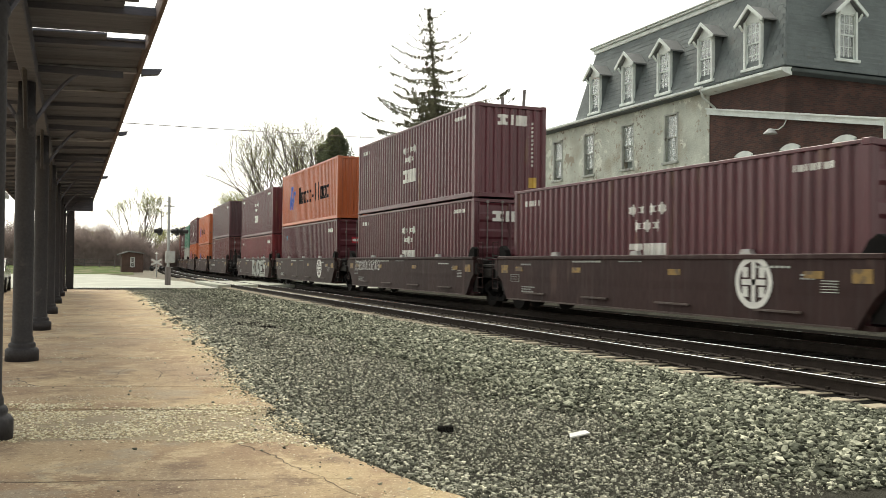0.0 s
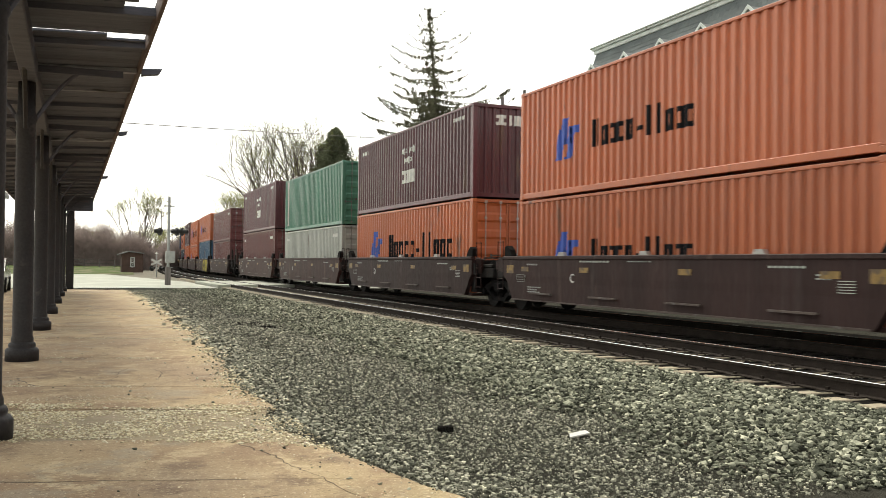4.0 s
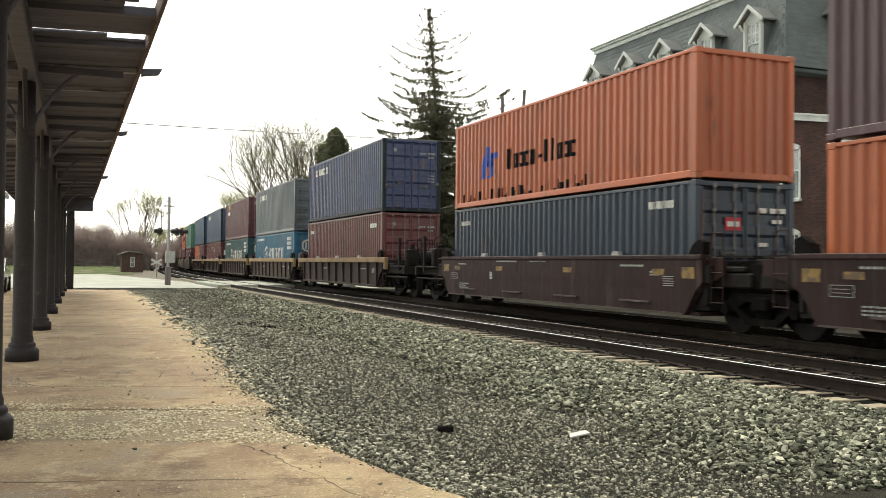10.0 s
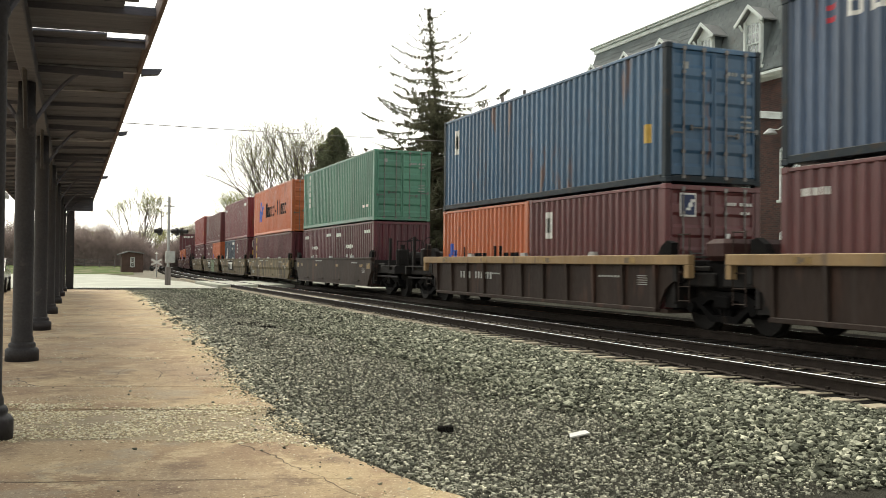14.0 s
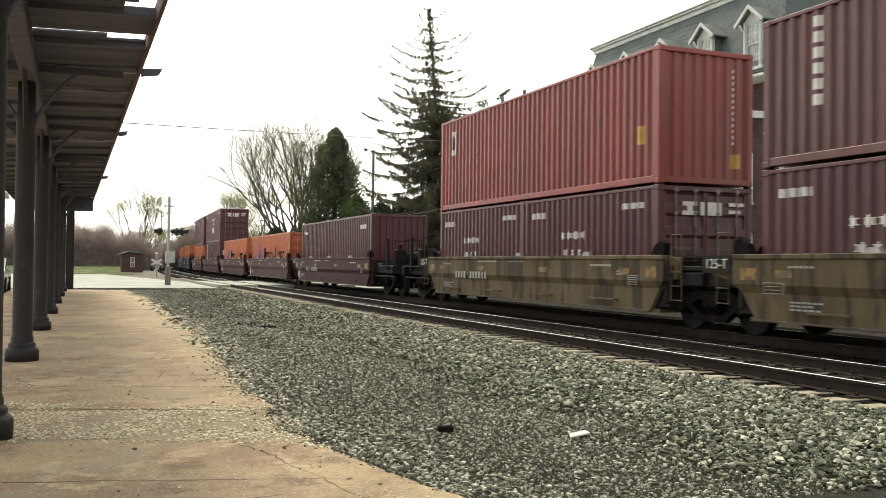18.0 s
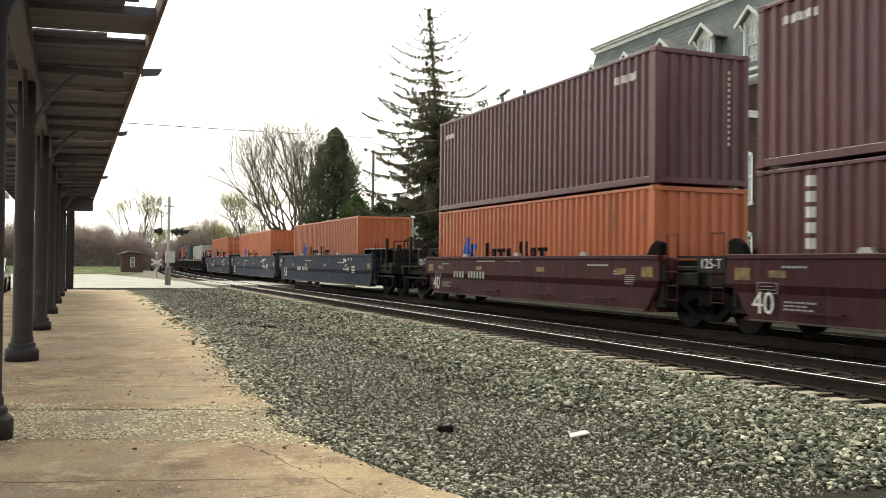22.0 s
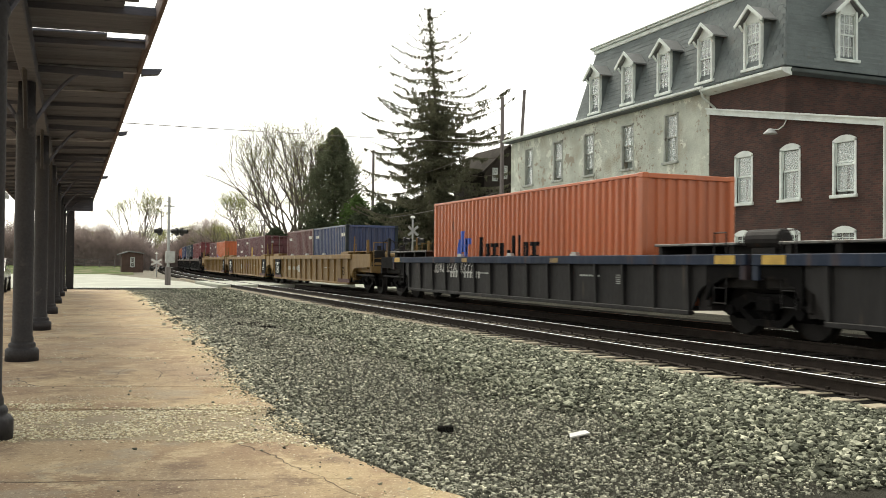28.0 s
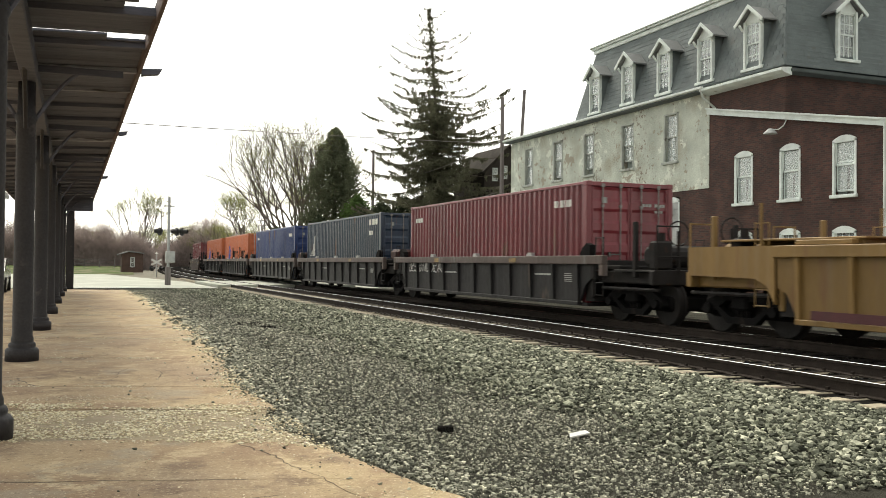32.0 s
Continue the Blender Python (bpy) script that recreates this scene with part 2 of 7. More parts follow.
def flip(rects, length):
    """From metres counted from the container's rear to its own y."""
    return [(length - b, length - a, z0, z1) for a, b, z0, z1 in rects]


def sliced(u0, u1, spans, step=0.03):
    """A curved outline as thin upright strips; spans(u) gives the (z0, z1) pairs of a strip."""
    out = []
    n = max(2, round((u1 - u0) / step))
    w = (u1 - u0) / n
    for i in range(n):
        u = u0 + (i + 0.5) * w
        out += [(u - w / 2, u + w / 2, z0, z1) for z0, z1 in spans(u) if z1 - z0 > 0.004]
    return out


def star(u, z, r):
    """A six-pointed star."""
    def spans(x):
        d = abs(x - u)
        if d > 0.87 * r:
            return []
        up = (z - 0.5 * r, z + r - d * 1.73)
        down = (z - r + d * 1.73, z + 0.5 * r)
        return [(min(up[0], down[0]), max(up[1], down[1]))] if d < 0.29 * r or d < 0.58 * r else [up, down] if up[1] < down[0] else [(min(up[0], down[0]), max(up[1], down[1]))]
    return sliced(u - 0.87 * r, u + 0.87 * r, spans, 0.026)


def annulus(u, z, r0, r1):
    def spans(x):
        d = abs(x - u)
        o = math.sqrt(max(0, r1 * r1 - d * d))
        if d >= r0:
            return [(z - o, z + o)]
        i = math.sqrt(r0 * r0 - d * d)
        return [(z - o, z - i), (z + i, z + o)]
    return sliced(u - r1, u + r1, spans, 0.035)


def slanted(u, w, z0, z1, lean):
    """A leaning stroke whose foot starts at u."""
    k = lean / (z1 - z0)
    return sliced(u, u + w + lean, lambda x: [(max(z0, z0 + (x - w - u) / k), min(z1, z0 + (x - u) / k))], 0.05)


def blocks(u, pitch, z0, z1, row, stroke=0.24):
    """A row of plain shapes: o an open square, h two tall bars, l one tall bar, - a dash."""
    out = []
    top = z0 + (z1 - z0) * 0.70
    e = (top - z0) * 0.24
    w = stroke * pitch
    for k, c in enumerate(row):
        a, b = u + k * pitch, u + (k + 0.80) * pitch
        if c == "-":
            out.append((a, b - 0.1 * pitch, z0 + e * 1.4, z0 + e * 2.3))
        elif c == "l":
            out.append((a + 0.2 * pitch, a + 0.2 * pitch + w * 1.1, z0, z1))
        elif c == "h":
            out += [(a, a + w, z0, z1), (b - w, b, z0, z1)]
        else:
            out += [(a, a + w, z0, top), (b - w, b, z0, top), (a + w, b - w, z0, z0 + e), (a + w, b - w, top - e, top)]
    return out


def livery(kind, length, h):
    """Side markings as plain shapes: (rects counted from the rear, material)."""
    k = length / 12.19
    if kind == "stars":
        out = []
        for i in range(7):
            out += star(5.72 + 0.36 * (i if i < 4 else i - 3.5), h * (0.72 if i < 4 else 0.60), 0.13)
        out += [(5.66, 6.10, h * 0.31, h * 0.355), (5.66, 6.10, h * 0.425, h * 0.47), (5.80, 5.99, h * 0.355, h * 0.425), (6.20, 6.34, h * 0.31, h * 0.47), (6.44, 6.94, h * 0.31, h * 0.47)]
        return [(out + bars(0.55, 1.4, h * 0.84, h * 0.89, 8) + bars(10.5, 11.5, h * 0.86, h * 0.9, 7), WHITE)]
    if kind == "stars20":
        out = []
        for i in range(7):
            out += star(2.0 + 0.32 * (i if i < 4 else i - 3.5), h * (0.62 if i < 4 else 0.46), 0.12)
        return [(out + bars(0.4, 1.2, h * 0.80, h * 0.86, 6) + bars(4.6, 5.5, h * 0.82, h * 0.87, 6), WHITE)]
    if kind == "wordmark":
        logo = slanted(1.85, 0.46, h * 0.30, h * 0.74, 0.42) + slanted(2.46, 0.36, h * 0.30, h * 0.62, 0.30) + [(2.72, 3.30, h * 0.56, h * 0.64), (2.36, 2.95, h * 0.46, h * 0.52)]
        ink = blocks(4.2, 0.59, h * 0.37, h * 0.68, "hoooo-llooo", 0.27)
        return [(logo, LOGO), (ink, INK)]
    if kind == "wordmark_tag":
        return livery("wordmark", length, h) + [([(11.0 + 0.05 * k, 11.36 - 0.05 * k, h * (0.60 + 0.025 * k), h * (0.625 + 0.025 * k)) for k in range(4)] + [(11.68, 11.86, h * 0.56, h * 0.76)], YELLOW)]
    if kind == "sticker_tag":
        return livery("sticker", length, h) + [([(11.35, 11.62, h * 0.30, h * 0.44)], YELLOW)]
    if kind == "wordmark_small":
        (logo, m1), (ink, m2) = livery("wordmark", 12.19, h)
        low = lambda r, u, s, k: [(u + (a - r[0][0]) * s, u + (b - r[0][0]) * s, h * 0.33 + (c - h * 0.33) * k, h * 0.33 + (d - h * 0.33) * k) for a, b, c, d in r]
        return [(low(logo, 1.85, 0.85, 0.8), m1), (low(ink, 3.7, 0.60, 0.72), m2)]
    if kind == "wordmark_soot":
        rnd = random.Random(5)
        smear = [(0.6 + 0.17 * i, 0.6 + 0.17 * i + rnd.uniform(0.05, 0.15), h * 0.062, h * (0.07 + rnd.uniform(0.0, 0.11))) for i in range(44) if rnd.random() < 0.75]
        return livery("wordmark_small", length, h) + [(smear, INK)]
    if kind == "wordmark20":
        a = livery("wordmark", 12.19, h)
        return [([(0.3 + (u0 - 1.85) * 0.60, 0.3 + (u1 - 1.85) * 0.60, z0 * 0.8, z1 * 0.8) for u0, u1, z0, z1 in r], m) for r, m in a]
    if kind == "ring":
        out = annulus(3.8, h * 0.53, 0.38, 0.50)
        out += [(3.58, 3.7, h * 0.45, h * 0.61), (3.9, 4.02, h * 0.45, h * 0.61), (3.7, 3.9, h * 0.51, h * 0.55)]
        for i in range(6):
            u = 4.65 + i * 0.79
            out += [(u, u + 0.18, h * 0.39, h * 0.66), (u + 0.40, u + 0.55, h * 0.39, h * 0.66), (u - 0.05, u + 0.24, h * 0.375, h * 0.40), (u + 0.34, u + 0.60, h * 0.65, h * 0.675), (u + 0.18, u + 0.40, h * (0.49, 0.60, 0.375)[i % 3], h * (0.55, 0.66, 0.42)[i % 3])]
        out += bars(0.7, 3.0, h * 0.86, h * 0.92, 14)
        for i in range(3):
            out += bars(10.3, 11.5, h * (0.62 + 0.1 * i), h * (0.69 + 0.1 * i), 4, 0.25)
        return [(out, WHITE)]
    if kind == "leasing":
        return [(blocks(1.4, 0.46, h * 0.77, h * 0.92, "ooooo", 0.30), WHITE), ([(1.0, 1.2, h * 0.77, h * 0.80), (1.0, 1.2, h * 0.84, h * 0.87)], REDS)]
    if kind == "tri":
        return [([(1.14, 1.34, h * (0.86 - 0.1 * i), h * (0.93 - 0.1 * i)) for i in range(6)] + bars(10.6, 11.3, h * 0.2, h * 0.24, 4), WHITE)]
    if kind == "column":
        return [([(0.55, 0.95, h * 0.1, h * 0.95)], WHITE), (sum(([(0.64, 0.86, z, z + h * 0.018), (0.64, 0.86, z + h * 0.042, z + h * 0.06), (0.64, 0.70, z + h * 0.018, z + h * 0.042)] for z in (h * (0.86 - 0.095 * i) for i in range(9))), []), INK)]
    if kind == "dot":
        return [(annulus(1.34, h * 0.78, 0.02, 0.14), PAINT["sky"]), (bars(length - 1.6, length - 0.7, h * 0.8, h * 0.86, 6), WHITE)]
    if kind == "swoosh":
        return [(sliced(0.55, 1.55, lambda u: [(h * 0.42, h * (0.42 + 0.36 * ((u - 0.55) / 1.0) ** 1.6))] if (u * 7) % 1 > 0.22 else [], 0.035) + bars(0.4, 2.3, h * 0.3, h * 0.38, 9)
                 + bars(length - 1.75, length - 0.4, h * 0.84, h * 0.92, 8) + bars(length - 1.75, length - 1.1, h * 0.7, h * 0.76, 4), WHITE)]
    if kind == "panel":
        return [([(1.2, 4.2, h * 0.08, h * 0.45)], WHITE), ([(1.5, 2.0, h * 0.14, h * 0.38)], INK), (bars(0.3, 1.4, h * 0.68, h * 0.76, 6), WHITE)]
    if kind == "sticker":
        return [([(0.8, 1.25, h * 0.6, h * 0.86)], WHITE), ([(0.86, 1.19, h * 0.66, h * 0.8)], INK)]
    if kind == "goldpatch":
        return [(blocks(0.9, 0.5, h * 0.40, h * 0.86, "o", 0.2), YELLOW), (bars(4.6, 5.2, h * 0.70, h * 0.76, 5) + bars(4.6, 5.2, h * 0.58, h * 0.64, 5) + [(4.9, 5.1, h * 0.3, h * 0.4)], WHITE)]
    if kind == "red_word":
        return [(bars(1.3, 2.7, h * 0.42, h * 0.6, 4, 0.2), REDS)]
    if kind == "small":
        return [(bars(0.45, 1.1, h * 0.80, h * 0.85, 5) + bars(length - 1.6 * k, length - 0.7 * k, h * 0.8, h * 0.86, 6), WHITE)]
    if kind == "emblem":
        return [(bars(1.3, 2.5, h * 0.68, h * 0.78, 5, 0.2, 2), WHITE), ([(1.6, 2.6, h * 0.84, h * 0.95)], YELLOW)]
    if kind == "gold":
        return [([(0.8, 1.15, h * (0.82 - 0.19 * i), h * (0.95 - 0.19 * i)) for i in range(4)], YELLOW)]
    return [(bars(length - 1.3, length - 0.5, h * 0.82, h * 0.87, 5), WHITE)]


def end_marks(kind, h):
    """Marks on the end that faces up the line: (x0, x1, z0, z1) and material."""
    if kind == "word":
        return [([(-0.45, -0.08, h * 0.855, h * 0.89), (-0.45, -0.08, h * 0.78, h * 0.815), (-0.33, -0.19, h * 0.815, h * 0.855), (0.0, 0.11, h * 0.78, h * 0.89), (0.19, 0.55, h * 0.78, h * 0.89)] + [(0.74, 0.79, h * (0.8 - 0.045 * i), h * (0.825 - 0.045 * i)) for i in range(11)], WHITE),
                ([(0.62, 0.9, h * 0.12, h * 0.23)], YELLOW)]
    if kind == "wordlow":
        return [([(-0.6, -0.23, h * 0.835, h * 0.87), (-0.6, -0.23, h * 0.76, h * 0.795), (-0.48, -0.34, h * 0.795, h * 0.835), (-0.15, -0.04, h * 0.76, h * 0.87), (0.04, 0.40, h * 0.76, h * 0.87)] + [(0.6, 1.0, h * 0.84, h * 0.87), (0.6, 0.9, h * 0.78, h * 0.81)], WHITE)]
    if kind == "column":
        return [([(0.72, 0.77, h * (0.85 - 0.045 * i), h * (0.875 - 0.045 * i)) for i in range(13)], WHITE)]
    if kind == "tag":
        return [([(-0.5, -0.12, h * 0.62, h * 0.72)], REDS), ([(-0.46, -0.16, h * 0.65, h * 0.69)], WHITE),
                ([(0.3, 0.52, h * 0.76, h * 0.8), (0.6, 1.0, h * 0.76, h * 0.8), (0.66, 0.9, h * 0.68, h * 0.71), (0.3, 0.55, h * 0.5, h * 0.53)], WHITE)]
    if kind in ("badge", "badge_tag"):
        out = [([(-0.85, -0.45, h * 0.74, h * 0.93)], WHITE), ([(-0.82, -0.48, h * 0.755, h * 0.915)], BADGE), (slanted(-0.70, 0.10, h * 0.79, h * 0.88, 0.12), WHITE),
               (bars(0.35, 0.6, h * 0.84, h * 0.865, 3) + bars(0.68, 1.02, h * 0.84, h * 0.865, 4) + bars(0.7, 0.95, h * 0.77, h * 0.79, 3) + bars(0.7, 1.0, h * 0.50, h * 0.52, 4) + bars(0.7, 1.0, h * 0.45, h * 0.47, 4) + [(0.3, 0.42, h * 0.56, h * 0.61)], WHITE)]
        return out + [([(-0.85, -0.5, h * 0.54, h * 0.66)], YELLOW)] if kind == "badge_tag" else out
    if kind == "hazard":
        return [([(0.24 + 0.04 * k, 0.56 - 0.04 * k, h * (0.33 + 0.021 * k), h * (0.351 + 0.021 * k)) for k in range(4)], YELLOW)]
    if kind == "column_tag":
        return end_marks("column", h) + [([(0.66, 0.92, h * 0.13, h * 0.24)], YELLOW)]
    if kind == "ringend":
        return [(annulus(-0.45, h * 0.7, 0.25, 0.34) + [(-0.58, -0.5, h * 0.63, h * 0.77), (-0.4, -0.32, h * 0.63, h * 0.77), (0.4, 1.0, h * 0.78, h * 0.88), (0.4, 1.0, h * 0.62, h * 0.72)], WHITE)]
    if kind == "blocks":
        return [([(-0.95, -0.65, h * 0.56, h * 0.72), (-0.5, -0.2, h * 0.56, h * 0.72), (-0.05, 0.03, h * 0.56, h * 0.72), (0.03, 0.2, h * 0.56, h * 0.59), (0.55, 0.8, h * 0.66, h * 0.7), (0.86, 1.1, h * 0.66, h * 0.7)], WHITE)]
    if kind == "redword":
        return [([(-0.85, -0.6, h * 0.72, h * 0.8), (-0.5, -0.3, h * 0.72, h * 0.8), (-0.2, 0.0, h * 0.72, h * 0.8), (0.08, 0.14, h * 0.72, h * 0.8)], REDS)]
    if kind == "labels":
        return [(bars(0.35, 0.62, h * 0.80, h * 0.825, 3) + bars(0.7, 1.0, h * 0.80, h * 0.825, 4) + bars(0.7, 0.95, h * 0.75, h * 0.77, 3) + bars(0.7, 0.98, h * 0.50, h * 0.515, 4) + bars(0.7, 0.98, h * 0.46, h * 0.475, 4) + bars(0.7, 0.98, h * 0.42, h * 0.435, 4) + [(-0.8, -0.66, h * 0.82, h * 0.87)], PALESPRAY)]
    return [([(0.66, 0.98, h * 0.8, h * 0.84), (0.72, 0.95, h * 0.72, h * 0.75)], WHITE)]


COLOUR_WORDS = {"maroon": "dark maroon", "plum": "dull plum brown", "brown": "reddish brown", "red": "faded red", "scarlet": "bright faded scarlet", "orange": "bright orange", "blue": "dull blue", "paleblue": "faded pale blue", "midblue": "medium blue", "navy": "dark navy blue",
                "royal": "royal blue", "sky": "light blue", "teal": "dark teal", "green": "sea green", "white": "dirty white", "grey": "slate grey"}


def container(colour, length, h, marks, doors, ends, upper, group):
    """One steel box with its own base at z 0, from y 0 (the end that leads) to y length."""
    p = PAINT[colour]
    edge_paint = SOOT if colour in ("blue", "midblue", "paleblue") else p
    where = "stacked on another container" if upper else "standing in a well car"
    ob = thing("shipping_container", pose(0, 0, 0), "%s corrugated steel shipping container %s" % (COLOUR_WORDS[colour], where), "container", group)
    key = (length, h)
    prof = corrugation(0.16, length - 0.16)
    near = lambda y, d, z: (-CW + 0.012 + d, y, z)
    far = lambda y, d, z: (CW - 0.012 - d, y, z)
    endp = corrugation(-CW + 0.14, CW - 0.14)
    part("side_panel", cached(("side_panel", 0) + key, lambda: sheet(prof, 0.15, h - 0.08, near), p), p, ob)
    part("side_panel", cached(("side_panel", 1) + key, lambda: sheet(prof, 0.15, h - 0.08, far), p), p, ob)
    part("end_panel", cached(("end_panel",) + key, lambda: sheet(endp, 0.15, h - 0.1, lambda u, d, z: (u, length - 0.02 - d, z)), p), p, ob)
    roofp = corrugation(0.12, length - 0.12, 0.21)
    part("roof_panel", cached(("roof_panel",) + key, lambda: sheet([(y, d * 0.6) for y, d in roofp], -CW + 0.05, CW - 0.05, lambda y, d, u: (u, y, h - 0.03 - d)), p), p, ob)
    part("underframe", cached(("underframe",) + key, lambda: Solid().box(-CW + 0.03, CW - 0.03, 0.1, length - 0.1, 0.03, 0.13), p), p, ob)
    for s in (-1, 1):
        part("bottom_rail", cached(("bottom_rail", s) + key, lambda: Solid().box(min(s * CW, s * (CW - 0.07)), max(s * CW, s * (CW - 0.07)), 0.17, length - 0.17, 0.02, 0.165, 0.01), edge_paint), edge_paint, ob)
        part("top_rail", cached(("top_rail", s) + key, lambda: Solid().box(min(s * CW, s * (CW - 0.06)), max(s * CW, s * (CW - 0.06)), 0.17, length - 0.17, h - 0.085, h - 0.015, 0.01), p), p, ob)
        for y in (0.0, length - 0.16):
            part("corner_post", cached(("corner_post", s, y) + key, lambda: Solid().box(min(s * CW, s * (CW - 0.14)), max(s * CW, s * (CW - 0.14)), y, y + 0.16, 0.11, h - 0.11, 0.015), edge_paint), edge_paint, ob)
            for z in (0.0, h - 0.118):
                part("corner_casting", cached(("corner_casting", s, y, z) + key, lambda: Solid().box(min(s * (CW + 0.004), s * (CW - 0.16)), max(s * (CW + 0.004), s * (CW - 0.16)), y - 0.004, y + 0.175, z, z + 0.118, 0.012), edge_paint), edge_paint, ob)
    part("header", cached(("header",) + key, lambda: Solid().box(-CW + 0.15, CW - 0.15, 0.0, 0.1, h - 0.12, h - 0.015, 0.01), p), p, ob)
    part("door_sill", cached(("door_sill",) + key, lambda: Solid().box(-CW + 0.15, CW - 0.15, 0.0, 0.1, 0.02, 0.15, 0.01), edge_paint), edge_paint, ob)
    if upper:
        for s in (-1, 1):
            for y in (0.09, length - 0.09):
                part("twist_lock", cached(("twist_lock", s, y), lambda: Solid().box(s * 1.13 - 0.06, s * 1.13 + 0.06, y - 0.07, y + 0.07, -STACK_GAP, 0.01, 0.012), STEEL), STEEL, ob)
    if doors:
        for s in (-1, 1):
            a, b = (-CW + 0.15, -0.012) if s < 0 else (0.012, CW - 0.15)

            ridges = corrugation(0.17, h - 0.135, (h - 0.3) / 5)
            door = part("door", cached(("door", s) + key, lambda: sheet(ridges, a, b, lambda zz, d, u: (u, 0.026 + d * 0.55, zz)), p), p, ob)
            part("door_edge", cached(("door_edge", s) + key, lambda: Solid().box(a - 0.002, a + 0.05, 0.016, 0.06, 0.16, h - 0.13, 0.008).box(b - 0.05, b + 0.002, 0.016, 0.06, 0.16, h - 0.13, 0.008), p), p, door)
            for k in (0.28, 0.75):
                u = a + (b - a) * k
                rod = lambda: Solid().tube((u, 0.004, 0.08), (u, 0.004, h - 0.05), 0.017, n=6).box(u - 0.045, u + 0.045, -0.014, 0.03, 0.09, 0.16).box(u - 0.045, u + 0.045, -0.014, 0.03, h - 0.14, h - 0.06).box(u - 0.04, u + 0.04, -0.01, 0.03, 0.62, 0.68).box(u - 0.04, u + 0.04, -0.01, 0.03, h - 0.62, h - 0.56)
                part("lock_rod", cached(("lock_rod", s, k) + key, rod, GALV if colour == "orange" and upper is False and length > 7 else ROD if colour != "blue" else p), ROD, door)
                grip = lambda: Solid().box(min(u, u + s * 0.34), max(u, u + s * 0.34), -0.02, -0.004, 1.02 + 0.12 * (k > 0.5), 1.05 + 0.12 * (k > 0.5)).box(u + s * 0.3 - 0.03, u + s * 0.3 + 0.03, -0.014, 0.025, 0.98 + 0.12 * (k > 0.5), 1.09 + 0.12 * (k > 0.5))
                part("door_handle", cached(("door_handle", s, k) + key, grip, GRATE), GRATE, door)
    else:
        part("end_panel", cached(("end_panel", 2) + key, lambda: sheet(endp, 0.15, h - 0.12, lambda u, d, z: (u, 0.03 + d, z)), p), p, ob)
    for rects, m in livery(marks, length, h):
        part("marking", decal(prof, flip(rects, length), near), m, ob, {"white_lettering": "white painted markings", "blue_logo": "blue painted emblem", "dark_lettering": "dark painted lettering blocks"}.get(m.name, "coloured painted marking"))["kind"] = "stuff"
    if ends:
        for layer, (rects, m) in enumerate(end_marks(ends, h)):
            if doors:
                shape = Solid()
                for x0, x1, z0, z1 in rects:
                    shape.box(x0, x1, 0.008 - 0.002 * layer, 0.02, z0, z1)
            else:
                shape = decal(endp, rects, lambda u, d, z: (u, 0.03 + d, z))
            part("marking", shape, m, ob, "painted end marking")["kind"] = "stuff"
    return ob


# ---- well cars ----


def truck(parent, y, name="truck"):
    """A freight truck: two cast side frames, bolster and two wheelsets."""
    t = part(name, cached(("bolster",), lambda: Solid().box(-1.15, 1.15, -0.22, 0.22, 0.45, 0.72, 0.04).box(-0.9, 0.9, -1.15, 1.15, 0.30, 0.62, 0.05).box(-0.3, 0.3, -0.35, 0.35, 0.68, 0.82, 0.03), CAST), CAST, parent, "", pose(0, y, 0))
    for s in (-1, 1):
        x0, x1 = sorted((s * 0.93, s * 1.08))

        def frame_side():
            d = Solid().prism([(-1.15, 0.42), (-0.95, 0.62), (-0.5, 0.78), (0.5, 0.78), (0.95, 0.62), (1.15, 0.42), (1.0, 0.36), (0.72, 0.45), (0.4, 0.62), (-0.4, 0.62), (-0.72, 0.45), (-1.0, 0.36)], "x", x0, x1)
            d.prism([(-0.72, 0.46), (-0.38, 0.20), (0.38, 0.20), (0.72, 0.46), (0.62, 0.50), (0.3, 0.32), (-0.3, 0.32), (-0.62, 0.50)], "x", x0, x1)
            for k in (-0.12, 0.0, 0.12):
                d.tube((s * 1.0, k, 0.30), (s * 1.0, k, 0.62), 0.055, n=8)
            for k in (-0.89, 0.89):
                d.tube((s * 0.9, k, 0.457), (s * 1.16, k, 0.457), 0.10, n=10)
            return d
        part("side_frame", cached(("side_frame", s), frame_side, CAST), CAST, t)
    for k in (-0.89, 0.89):
        def axle():
            d = Solid().tube((-0.95, 0, 0), (0.95, 0, 0), 0.075, n=10)
            for s in (-1, 1):
                d.tube((s * 0.69, 0, 0), (s * 0.82, 0, 0), 0.455, 0.445, 28)
                d.tube((s * 0.65, 0, 0), (s * 0.70, 0, 0), 0.485, 0.485, 28)
                d.tube((s * 0.82, 0, 0), (s * 0.86, 0, 0), 0.17, 0.14, 14)
            return d
        w = part("wheelset", cached(("wheelset",), axle, STEEL), STEEL, t, "", pose(0, k, 0.457))
        WHEELS.append(w)
    return t


WHEELS = []
CAR_WORDS = {"car_brown": "dark brown", "car_rust": "rusty brown", "car_tan": "dirty tan", "car_grey": "weathered grey", "car_maroon": "dull maroon", "car_blue": "faded blue", "car_yellow": "yellow", "car_black": "black"}


